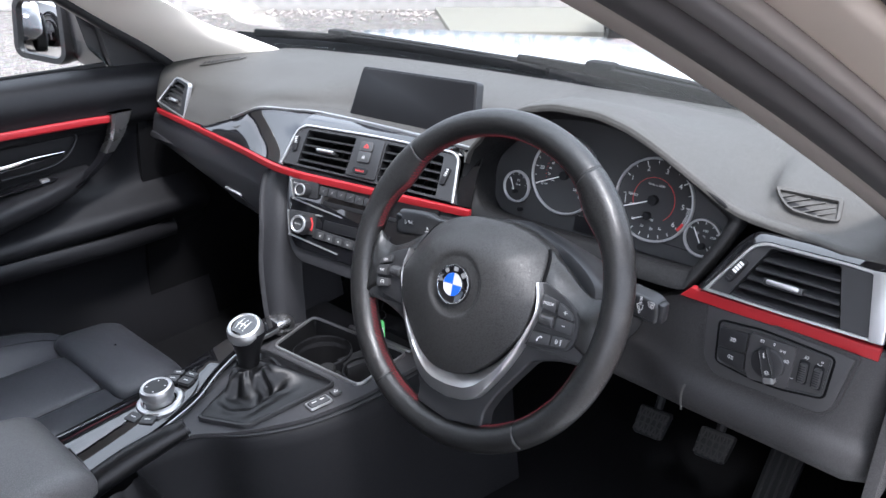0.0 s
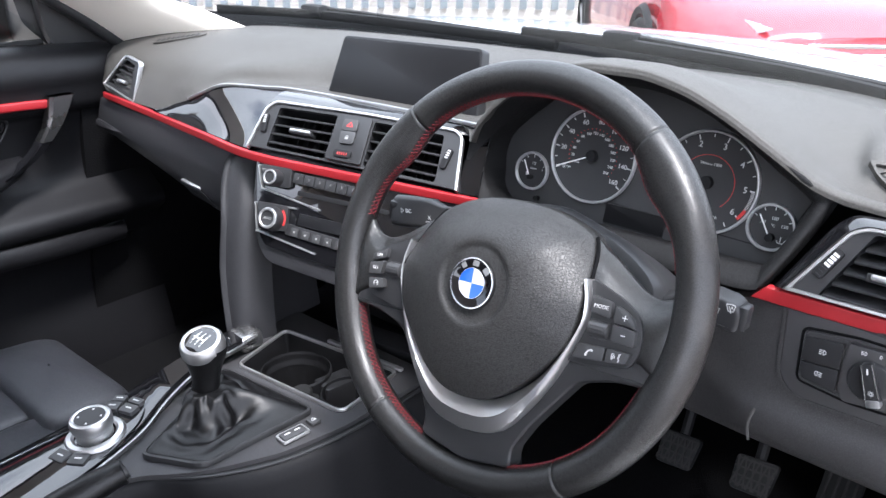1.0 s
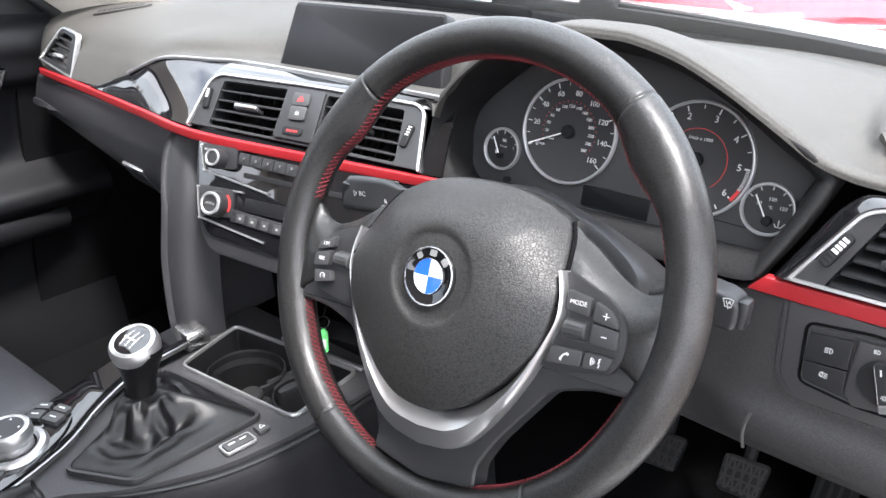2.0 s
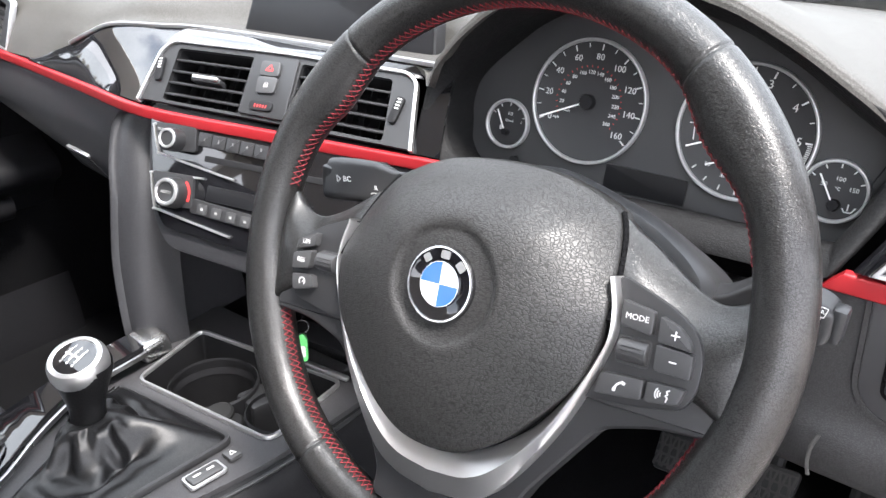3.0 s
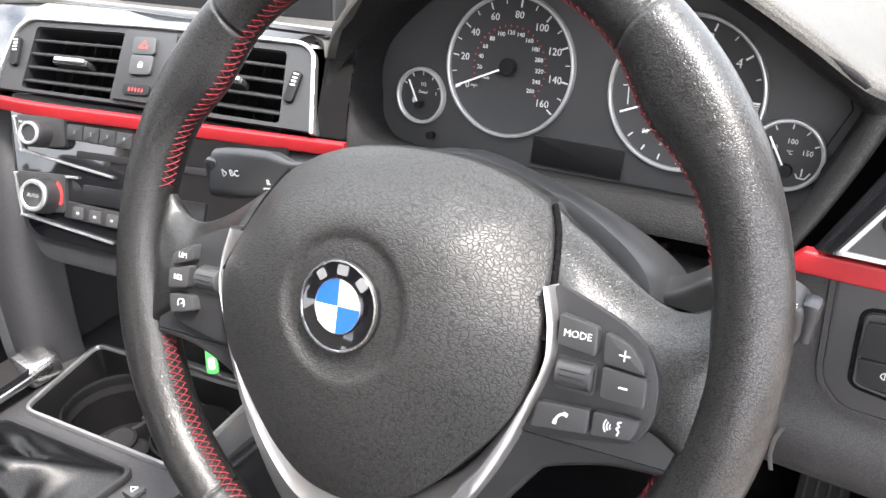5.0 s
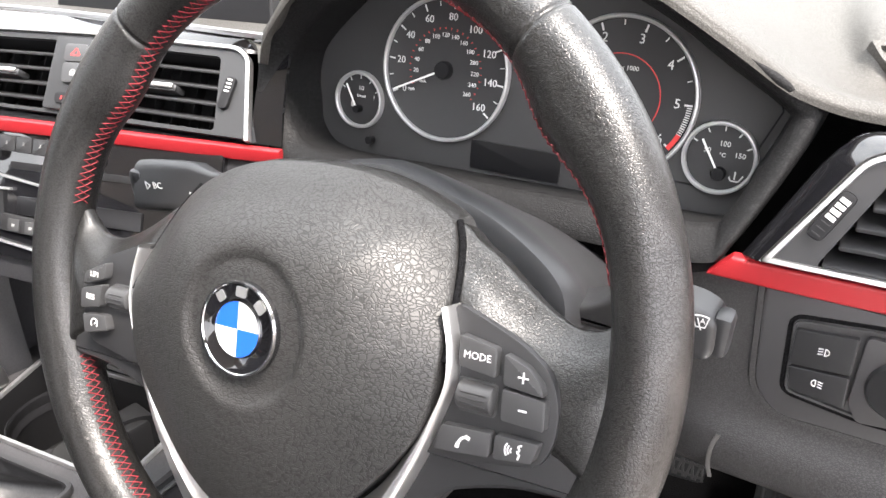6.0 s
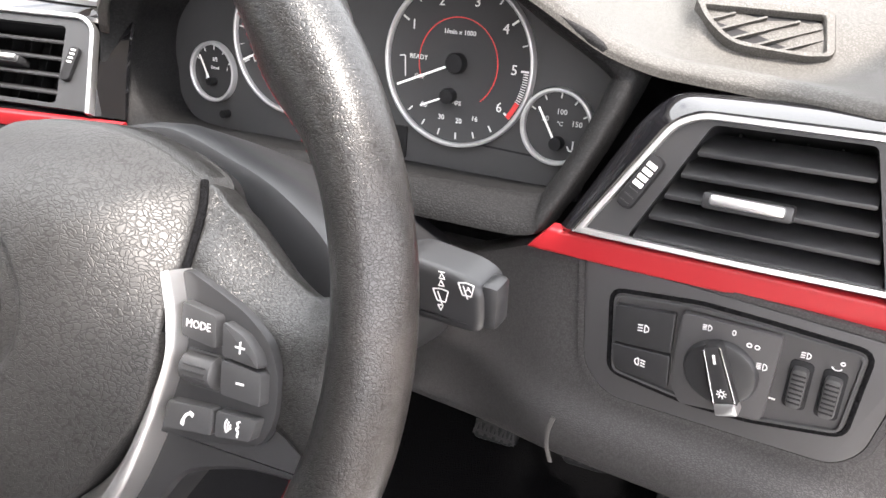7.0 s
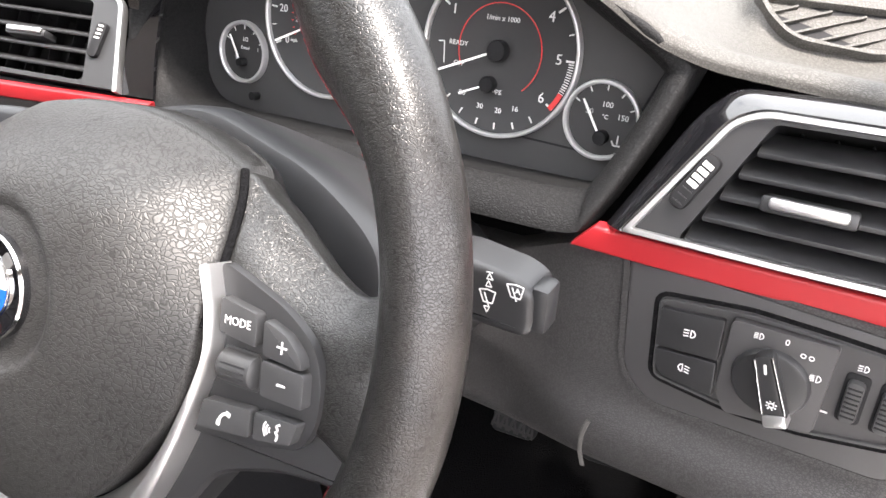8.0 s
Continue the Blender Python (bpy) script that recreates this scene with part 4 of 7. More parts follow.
bm = lettering("\u00b0C", 0.0036, pose(0.137, -0.0125, 0.0008), bm)
part("dial_text", bm, WHITE, te)
part("oil_can_mark", stroke([(0.143, -0.025), (0.1445, -0.0275), (0.149, -0.0275), (0.1515, -0.0235)], 0.0009, pose(0, 0, 0.0007), bar(0.1465, -0.0265, 0.1465, -0.0215, 0.0009, pose(0, 0, 0.0007))), WHITE, te)
needle(0.137, -0.024, 122, 0.001, 0.024, 0.0011, te, 0.0042)
part("lcd_window", slab(rect(0.07, 0.021, 0.0015), 0.0012, 0.0003, m=pose(-0.003, -0.0405, -0.001)), SCREEN, ic, "blank dark trip display")
part("reset_pin", lathe([(0, 0.006), (0.003, 0.006), (0.003, 0.0)], 16, pose(-0.125, -0.044, 0)), MATTE, ic)

# ---- central display ----
FD = basis((-0.352, 0.300, 0.945), (0.2158, 0.0165, 0.0024), (0.012, 0.29, 0.95))
dp = thing("central_display", "freestanding black dashboard display, switched off", "display", FD)
SO = rounded([(-0.134, -0.048), (0.122, -0.048), (0.1115, 0.040), (-0.116, 0.040)], 0.007, 4)
part("casing", slab(SO, 0.016, 0.003, m=pose(0, 0, -0.016)), SATIN, dp, "dark grey casing")
part("screen", slab(shrink(SO, 0.0035), 0.0012, 0.0006, m=pose(0, 0, -0.0002)), SCREEN, dp, "glossy black screen")
part("stand", box(0.12, 0.03, 0.05, 0.006, pose(0, -0.045, -0.03)), MATTE, dp)

# ---- radio and climate panels ----
radio = thing("radio_panel", "gloss black radio and climate control stack with silver edging", "control panel", FS)
part("fascia", slab(rounded([(-0.047, 0.050), (-0.034, -0.008), (-0.021, -0.044), (-0.008, -0.058), (0.10, -0.064), (0.215, -0.066), (0.215, 0.048)], [0.004, 0.01, 0.01, 0.008, 0.01, 0.004, 0.004]), 0.006, 0.002, m=pose(0, 0, -0.006)), GLOSS, radio)
for y0, y1, kx, kr, name, g in ((0.0405, 0.012, -0.008, 0.0105, "volume_knob", 0.0), (-0.0065, -0.042, 0.001, 0.0145, "temperature_knob", 0.006)):
    blk = part("control_block", slab(rounded([(-0.036 + g, y0 + 0.002), (0.012 + g, y0 + 0.004), (0.016 + g, y1 + 0.008), (-0.026 + g, y1 + 0.004)], 0.004), 0.004, 0.001), SATIN, radio)
    path = [(0.022 + g, y0 + 0.003), (-0.034 + g, y0), (-0.0375 + g, y0 - 0.004), (-0.0285 + g, y1 + 0.003), (-0.022 + g, y1), (0.062 + g, y1 - 0.011)]
    part("silver_edge", sweep(smooth_line([(a, b, 0.001) for a, b in path], 4), [tuple(p) for p in rect(0.0022, 0.004, 0.0008, 2)]), SILVER, radio, "satin silver edging")
    ky = (y0 + y1) / 2 + 0.002
    k = part(name, lathe([(0, 0.015), (kr * 0.62, 0.015), (kr * 0.70, 0.0158), (kr * 0.88, 0.0158), (kr * 0.97, 0.0145), (kr, 0.012), (kr * 1.06, 0.0)], 36, pose(kx, ky, 0.003)), SATIN, radio)
    part("knob_ring", lathe([(kr * 0.66, 0.0160), (kr * 0.72, 0.0168), (kr * 0.86, 0.0168), (kr * 0.92, 0.0155)], 36, pose(kx, ky, 0.003)), SILVER, k, "bright knob ring")
    if kr > 0.012:
        part("knob_text", lettering("AUTO", 0.0042, pose(kx, ky, 0.0185)), PRINT, k)
        part("red_segment", stroke(arc(kx, ky, kr * 1.12, -20, 50), 0.003, pose(0, 0, 0.0045)), REDMARK, blk)
    else:
        part("knob_text", lettering("MODE", 0.0035, pose(kx - 0.019, ky + 0.008, 0.0042)), PRINT, blk)
for i in range(6):
    b = part("preset_button", slab(rounded([(-0.0075, -0.0065), (0.0075, -0.0065), (0.0075, 0.0065), (-0.0075, 0.0065)], 0.001), 0.005, 0.001, m=pose(0.0245 + 0.0158 * i, 0.0335 - 0.0004 * i, 0.0)), SATIN, radio)
    part("digit", lettering(str(i + 1), 0.0042, pose(0.0245 + 0.0158 * i, 0.0335, 0.0052)), PRINT, b)
part("disc_slot", slab(rect(0.13, 0.006, 0.002), 0.001, 0.0003, m=pose(0.09, 0.016, 0.0)), MATTE, radio, "black disc slot")
part("display_strip", slab(rect(0.115, 0.015, 0.001), 0.002, 0.0004, m=pose(0.092, -0.016, 0.0)), SCREEN, radio, "dark climate display strip")
part("key_strip", slab(rect(0.16, 0.014, 0.002), 0.003, 0.0008, m=pose(0.10, -0.035, 0.0, 0, 0, -3)), SATIN, radio)
for i in range(7):
    b = part("climate_button", slab(rect(0.011, 0.010, 0.0015), 0.0012, 0.0004, m=pose(0.034 + 0.0165 * i, -0.0325 - 0.0009 * i, 0.003)), KEYCAP, radio)
    part("button_mark", bar(-0.0014, 0, 0.0014, 0, 0.0022, pose(0.034 + 0.0165 * i, -0.0325 - 0.0009 * i, 0.0042)), PRINT, b)

# ---- light switch panel ----
FL = basis((0.26, 0.2035, 0.785), (1, -0.06, 0), (0, 0.03, 1))
lp = thing("light_switch_panel", "black headlamp switch panel with rotary knob and dimmer wheels", "switch panel", FL)
OUT = rounded([(-0.076, 0.037), (-0.0715, -0.030), (-0.057, -0.0455), (0.058, -0.040), (0.069, -0.028), (0.078, 0.024), (0.0805, 0.033)], [0.003, 0.012, 0.012, 0.012, 0.012, 0.01, 0.003], 4)
part("surround", slab(OUT, 0.004, 0.002, m=pose(0, 0, -0.003)), PANELMAT, lp)
part("panel_rim", ring_plate(shrink(OUT, -0.004), shrink(OUT, 0.0005), 0.0035, 0.0015, pose(0, 0, -0.003)), KNEE, lp, "grained rim round the panel")
INS = rounded([(-0.0575, 0.0205), (-0.014, 0.0265), (0.015, 0.0265), (0.0605, 0.0255), (0.058, -0.0195), (0.017, -0.0285), (-0.013, -0.0305), (-0.055, -0.0265)], 0.005, 4)
part("panel_gap", ring_plate(shrink(INS, -0.0030), shrink(INS, -0.0006), 0.0010, 0.0003, pose(0, 0, 0.0006)), CARPET, lp, "dark joint round the switches")
part("inset_frame", ring_plate(INS, shrink(INS, 0.0018), 0.0022, 0.0006, pose(0, 0, 0.0008)), KEYCAP, lp)
part("inset", slab(shrink(INS, 0.001), 0.0006, 0, m=pose(0, 0, 0.0006)), PANELMAT, lp)
B1 = part("fog_button", slab(rounded([(-0.0555, 0.0155), (-0.0245, 0.0195), (-0.0245, -0.004), (-0.0555, -0.007)], 0.0015), 0.003, 0.0008, m=pose(0, 0, 0.001)), SATIN, lp)
B2 = part("fog_button", slab(rounded([(-0.0555, -0.0085), (-0.0245, -0.0055), (-0.0235, -0.0255), (-0.0525, -0.0235)], [0.0015, 0.0015, 0.0015, 0.005]), 0.003, 0.0008, m=pose(0, 0, 0.001)), SATIN, lp)


def lamp_mark(x, y, s, parent, flip=1, z=0.0042, rays=3):
    m = pose(x, y, z)
    bm = stroke([(0, -s), (0, s)], s * 0.25, m)
    bm = stroke([(flip * p, q) for p, q in arc(0, 0, s, -90, 90, 8)], s * 0.25, m, bm)
    for i in range(rays):
        yy = s * (0.8 - 1.6 * i / max(1, rays - 1))
        bm = bar(-flip * s * 0.5, yy, -flip * s * 1.7, yy - 0.2 * s, s * 0.25, m, bm)
    return part("lamp_mark", bm, WHITE, parent)


lamp_mark(-0.039, 0.0065, 0.0021, B1)
lamp_mark(-0.040, -0.0145, 0.0021, B2, -1)
pt = part("knob_plate", slab(rounded([(-0.0215, 0.0225), (0.0255, 0.0245), (0.024, -0.0245), (-0.0165, -0.031), (-0.0225, -0.02)], 0.003), 0.0042, 0.0008, m=pose(0, 0, 0.001)), PANELMAT, lp)
lamp_mark(-0.008, 0.0185, 0.0016, pt, 1, 0.0054, 4)
lamp_mark(0.0195, 0.006, 0.0018, pt, 1, 0.0054, 4)
bm = lettering("0", 0.0045, pose(0.004, 0.0195, 0.0054))
for k in (-1, 1):
    bm = stroke(arc(0.0135 + k * 0.0018, 0.0155, 0.0011, 0, 360, 8), 0.0005, pose(0, 0, 0.0054), bm)
part("plate_mark", bm, WHITE, pt)
kb = part("rotary_knob", lathe([(0, 0.0045), (0.0150, 0.0045), (0.0168, 0.0038), (0.0178, 0.0022), (0.0182, 0.0)], 40, pose(0.001, -0.004, 0.0045)), SATIN, lp)
gm = pose(0.002, -0.0015, 0.0080, 0, 0, 20)
lv_ = part("grip", slab(rounded([(-0.0045, 0.016), (0.0045, 0.017), (0.0055, -0.021), (-0.0055, -0.021)], 0.003), 0.0065, 0.0015, m=gm), SATIN, kb)
part("grip_edge", sweep([gm @ Vector(p) for p in ((-0.004, 0.015, 0.0066), (-0.0052, -0.014, 0.0066))], [tuple(p) for p in rect(0.0013, 0.001, 0.0003, 2)], (0, 0, 1)), CHROME, lv_, "bright line")
part("grip_edge", sweep([gm @ Vector(p) for p in ((0.004, 0.016, 0.0066), (0.0052, -0.014, 0.0066))], [tuple(p) for p in rect(0.0013, 0.001, 0.0003, 2)], (0, 0, 1)), CHROME, lv_, "bright line")
part("grip_tip", slab(rounded([(-0.0052, -0.0145), (0.0052, -0.0145), (0.0058, -0.0215), (-0.0058, -0.0215)], 0.002), 0.0074, 0.0015, m=gm), SILVER, lv_, "silver grip tip")
bm = stroke(arc(0, -0.009, 0.0012, 0, 360, 10), 0.0005, gm @ pose(0, 0, 0.0067))
for i in range(8):
    a = radians(45 * i)
    bm = bar(0.0017 * math.cos(a), -0.009 + 0.0017 * math.sin(a), 0.0026 * math.cos(a), -0.009 + 0.0026 * math.sin(a), 0.0005, gm @ pose(0, 0, 0.0067), bm)
bm = bar(0.0, 0.0075, 0.0005, 0.0125, 0.0012, gm @ pose(0, 0, 0.0067), bm)
part("grip_mark", bm, WHITE, lv_)
for x, name in ((0.0355, "range_wheel"), (0.0498, "dimmer_wheel")):
    part("wheel_slot", slab(rect(0.0105, 0.027, 0.003), 0.0008, 0.0003, m=pose(x, -0.0005, 0.0012)), MATTE, lp)
    w = part(name, slab(rect(0.0075, 0.0225, 0.003), 0.0045, 0.002, m=pose(x, -0.001, 0.0012)), KEYCAP, lp, "ribbed rubber wheel")
    for i in range(7):
        part("rib", bar(x - 0.003, -0.0085 + 0.0026 * i, x + 0.003, -0.0085 + 0.0026 * i, 0.0008, pose(0, 0, 0.0056)), MATTE, w)
lamp_mark(0.0365, 0.0165, 0.0016, lp, 1, 0.0015, 3)
bm = stroke(arc(0.0495, 0.0155, 0.0022, 200, 340, 8), 0.0005, pose(0, 0, 0.0015))
bm = stroke(arc(0.0515, 0.0175, 0.0009, 0, 360, 8), 0.0005, pose(0, 0, 0.0015), bm)
bm = bar(0.0235, -0.0125, 0.0275, -0.0125, 0.0009, pose(0, 0, 0.0015), bm)
part("panel_mark", bm, WHITE, lp)


# ---- steering wheel ----
RAKE, TURNED = 22.5, 4.5
rk = radians(RAKE)
FW = basis((0, 0, 0.86), (1, 0, 0), (0, math.sin(rk), math.cos(rk))) @ pose(0, 0, 0, 0, 0, TURNED)
sw = thing("steering_wheel", "black leather sports steering wheel with red cross-stitching", "steering wheel", FW)
RIM_C, RIM_R = Vector((-0.005, 0.0062, -0.0415)), 0.1705
SEAMS = (48.5, 131.5, 236.0, 304.0)


def gap(a, b):
    return abs((a - b + 180) % 360 - 180)


def rim_section(a):
    """Half width and half depth of the rim, with the seam groove, at the angle a in degrees."""
    w, d = 0.0150, 0.0160
    groove = max(0.0, 1 - min(gap(a, s) for s in SEAMS) / 0.55)
    return w - 0.0012 * groove, d - 0.0012 * groove


def rim_point(a, b, out=0.0):
    """b: the angle round the section, 0 outwards, 90 to the driver, 180 to the hub."""
    w, d = rim_section(a)
    if math.cos(radians(b)) < 0:
        for c, spread, add in ((37, 10, 0.0085), (143, 10, 0.0085), (-20, 16, 0.003), (200, 16, 0.003)):
            g = gap(a, c) / spread
            w += add * math.exp(-g * g)
    ca, sa_ = math.cos(radians(a)), math.sin(radians(a))
    rr = RIM_R + (w + out) * math.cos(radians(b))
    return RIM_C + Vector((rr * ca, rr * sa_, (d + out) * math.sin(radians(b))))


def rim_angles():
    out = [360 * i / 200 for i in range(200)]
    for s in SEAMS:
        out = [a for a in out if gap(a, s) > 1.2] + [s + k for k in (-1.1, -0.55, -0.3, 0, 0.3, 0.55, 1.1)]
    return sorted(a % 360 for a in out)


rim = part("rim", loft([[rim_point(a, b) for b in range(0, 360, 12)] for a in rim_angles()], ring=True, loop=True), LEATHER, sw, "grained black leather rim, worn, with a painted highlight on the right", angle=80)


def stitching():
    bm = bmesh.new()
    step = 1.55
    for i in range(int(360 / step)):
        a = i * step
        if gap(a, 0) < 12 or gap(a, 180) < 12 or gap(a, 270) < 17:
            continue
        for b0, b1 in ((156, 186), (186, 156)):
            p, q = rim_point(a, b0, 0.0002), rim_point(a + step * 1.1, b1, 0.0002)
            mid = rim_point(a + step * 0.57, (b0 + b1) / 2, 0.0006)
            tube([p, mid, q], 0.00029, 4, bm=bm)
    return bm


tagged(part("stitching", stitching(), THREAD, rim, "red cross-stitch thread"), kind="stuff")

# The airbag cover: half outline, mirrored.
HALF = [(0.0, 0.0735), (0.030, 0.0715), (0.054, 0.0650), (0.0745, 0.0550), (0.0822, 0.036), (0.0865, 0.015), (0.0878, -0.006), (0.0825, -0.032), (0.0635, -0.0565), (0.0420, -0.079), (0.021, -0.0915), (0.0, -0.0940)]


def mirrored(half):
    return list(half) + [(-x, y) for x, y in reversed(half[1:-1])]


COVER = rounded(mirrored(HALF), [0.02, 0.02, 0.015, 0.006, 0.015, 0.02, 0.02, 0.02, 0.02, 0.02, 0.012, 0.02] + [0.02, 0.012, 0.02, 0.02, 0.02, 0.02, 0.02, 0.015, 0.006, 0.015, 0.02][:10], 3)


def cover_z(x, y, f):
    """The height of the cover: domed, falling away to the top, dished round the emblem."""
    top = max(0.0, y / 0.0735)
    low = max(0.0, -y / 0.10)
    edge = 0.020 + 0.026 * top ** 1.5 - 0.004 * low
    edge += 0.014 * top * max(0.0, (abs(x) - 0.035) / 0.035)
    z = -edge * f ** 2.4
    r = math.hypot(x, y)
    t = min(1.0, max(0.0, (0.0355 - r) / 0.006))
    return z - 0.0035 * t * t * (3 - 2 * t) + 0.003


def airbag_cover():
    fs = [0.0, 0.10, 0.2, 0.27, 0.33, 0.36, 0.38, 0.40, 0.42, 0.45, 0.5, 0.56, 0.62, 0.7, 0.78, 0.86, 0.92, 0.96, 0.985, 1.0]
    rows = [[(p[0] * f, p[1] * f, cover_z(p[0] * f, p[1] * f, f)) for p in COVER] for f in fs]
    last = rows[-1]
    rows.append([(x * 1.004, y * 1.004, z - 0.002) for x, y, z in last])
    rows.append([(x * 1.002, y * 1.002, z - 0.022) for x, y, z in last])
    bm = loft(rows, ring=True)
    bmesh.ops.remove_doubles(bm, verts=bm.verts[:], dist=1e-6)
    return bm


part("airbag_cover", airbag_cover(), PAD, sw, "domed grained airbag cover", angle=60)
for s_ in (1, -1):
    gl_ = [Vector((s_ * (x + 0.0012), y, cover_z(x, y, 1.0) - 0.0032)) for x, y in ((0.0745, 0.0548), (0.0790, 0.046), (0.0822, 0.036), (0.0864, 0.015), (0.0880, 0.0))]
    part("cover_gap", tube(smooth_line(gl_, 5), 0.0017, 8), CARPET, sw, "dark gap beside the airbag cover")

# Emblem: plain blue and white quarters in a black ring
EMB = Matrix.Diagonal((0.93, 0.93, 1, 1))
em = part("emblem", lathe([(0, 0.0016), (0.0138, 0.0016), (0.0148, 0.0022), (0.0205, 0.0022), (0.0216, 0.0026), (0.0224, 0.0022), (0.0226, 0.0), (0.0226, -0.003)], 48, EMB), GLOSS, sw, "round emblem with blue and white quarters")
part("emblem_rim", lathe([(0.0209, 0.0022), (0.0213, 0.0030), (0.0222, 0.0030), (0.0227, 0.0018)], 48, EMB), CHROME, em)
part("emblem_ring", lathe([(0.0129, 0.0017), (0.0131, 0.0026), (0.0134, 0.0026), (0.0136, 0.0020)], 48, EMB), CHROME, em)
for i in range(4):
    q = [(0, 0)] + arc(0, 0, 0.0130, 90 * i, 90 * i + 90, 10)
    part("quarter", slab(q, 0.0008, 0, m=EMB @ pose(0, 0, 0.0014)), EWHITE if i % 2 == 0 else BLUE, em)

for a, w_ in ((128, 0.0046), (86, 0.0060), (44, 0.0060)):
    part("ring_mark", slab(rect(w_, 0.0048, 0.001), 0.0005, 0, m=EMB @ pose(0.0176 * math.cos(radians(a)), 0.0176 * math.sin(radians(a)), 0.0022, 0, 0, a - 90)), SILVER, em, "plain silver block in the ring")

# Silver V below the cover
V_OUT = [(0.0880, 0.023), (0.0925, 0.004), (0.0905, -0.017), (0.0715, -0.064), (0.0465, -0.103), (0.028, -0.1175), (0.0, -0.1225)]
V_IN = [(0.0845, 0.021), (0.0885, 0.003), (0.0865, -0.0165), (0.0650, -0.057), (0.0425, -0.079), (0.0215, -0.0915), (0.0, -0.0940)]


def v_side(half):
    right = smooth_line([(x, y, 0) for x, y in half], 6)
    return right + [Vector((-p.x, p.y, 0)) for p in reversed(right[:-1])]


def v_trim():
    o, i = v_side(V_OUT), v_side(V_IN)
    rows = []
    for f, z in ((0.0, -0.040), (0.0, -0.025), (0.08, -0.0235), (0.35, -0.0205), (0.50, -0.0185), (0.56, -0.0183), (0.94, -0.0195), (1.0, -0.022), (1.0, -0.034)):
        rows.append([p * f + q * (1 - f) + Vector((0, 0, z + 0.004 * (1 - min(1, abs(q.y + 0.12) / 0.06)) * (-1 if f > 0.5 else 0))) for p, q in zip(o, i)])
    return loft(rows)


part("silver_spoke_trim", v_trim(), SILVER, sw, "satin silver V-shaped spoke trim", angle=60)


def spoke(side):
    """A padded arm from the cover to the rim, flaring into the rim at its end. Stations: x, top, bottom, front, back."""
    st = [(0.060, 0.058, -0.030, -0.0360, -0.072, -0.053), (0.076, 0.0535, -0.030, -0.0345, -0.072, -0.053), (0.084, 0.0475, -0.030, -0.0310, -0.071, -0.053), (0.094, 0.0420, -0.030, -0.0295, -0.069, -0.052), (0.106, 0.0335, -0.030, -0.0295, -0.066, -0.051), (0.120, 0.0245, -0.030, -0.0300, -0.062, -0.049),
          (0.134, 0.0190, -0.031, -0.0300, -0.058, -0.047), (0.144, 0.0205, -0.036, -0.0298, -0.054, -0.045), (0.151, 0.0245, -0.041, -0.0310, -0.053, -0.044), (0.156, 0.0300, -0.046, -0.0335, -0.052, -0.043), (0.162, 0.0360, -0.052, -0.0380, -0.051, -0.043)]
    cols = [smooth_line([(a[0], v, 0) for a, v in zip(st, vals)], 4) for vals in zip(*[s[1:] for s in st])]
    rows = []
    for i in range(len(cols[0])):
        x, t, b, f, k, c = cols[0][i].x, cols[0][i].y, cols[1][i].y, cols[2][i].y, cols[3][i].y, cols[4][i].y
        w_ = min(0.026, 0.55 * (t - b))
        rows.append([(side * x, p[0], p[1]) for p in rounded([(b, k), (t - 0.003, k), (t, c), (t - 0.45 * w_, 0.35 * c + 0.65 * f), (t - w_, f), (b, f)], [0.006, 0.010, 0.0025, 0.02, 0.012, 0.006], 4)])
    return loft(rows, ring=True, caps=True)


part("spoke", spoke(1), LEATHER, sw, "leather-covered spoke")
part("spoke", spoke(-1), LEATHER, sw, "leather-covered spoke")
LOW = [(0.080, -0.026), (0.130, -0.026), (0.1500, -0.034), (0.1515, -0.0480), (0.140, -0.0475), (0.120, -0.0490), (0.104, -0.0535), (0.090, -0.0585), (0.075, -0.079), (0.057, -0.104), (0.0455, -0.126), (0.047, -0.142), (0.0, -0.150)]
part("lower_spoke", slab(rounded(LOW + [(-x, y) for x, y in reversed(LOW[:-1])] + [(0, -0.03)], 0.006), 0.018, 0.004, 3, m=pose(0, 0, -0.0505)), SATIN, sw, "satin black plastic spoke cover")
part("hub_back", loft([[(p[0] * k, p[1] * k + 0.002, z) for p in COVER] for k, z in ((0.93, -0.038), (0.99, -0.050), (0.985, -0.064), (0.93, -0.078), (0.80, -0.086), (0.1, -0.088))], ring=True), LEATHER, sw, "grained back shell of the hub", angle=60)

PANEL = [(0.087, 0.0245), (0.100, 0.0200), (0.119, 0.0125), (0.1315, 0.0035), (0.1365, -0.008), (0.1365, -0.024), (0.1310, -0.0355), (0.100, -0.041), (0.0775, -0.0425), (0.086, -0.020), (0.0905, 0.002)]


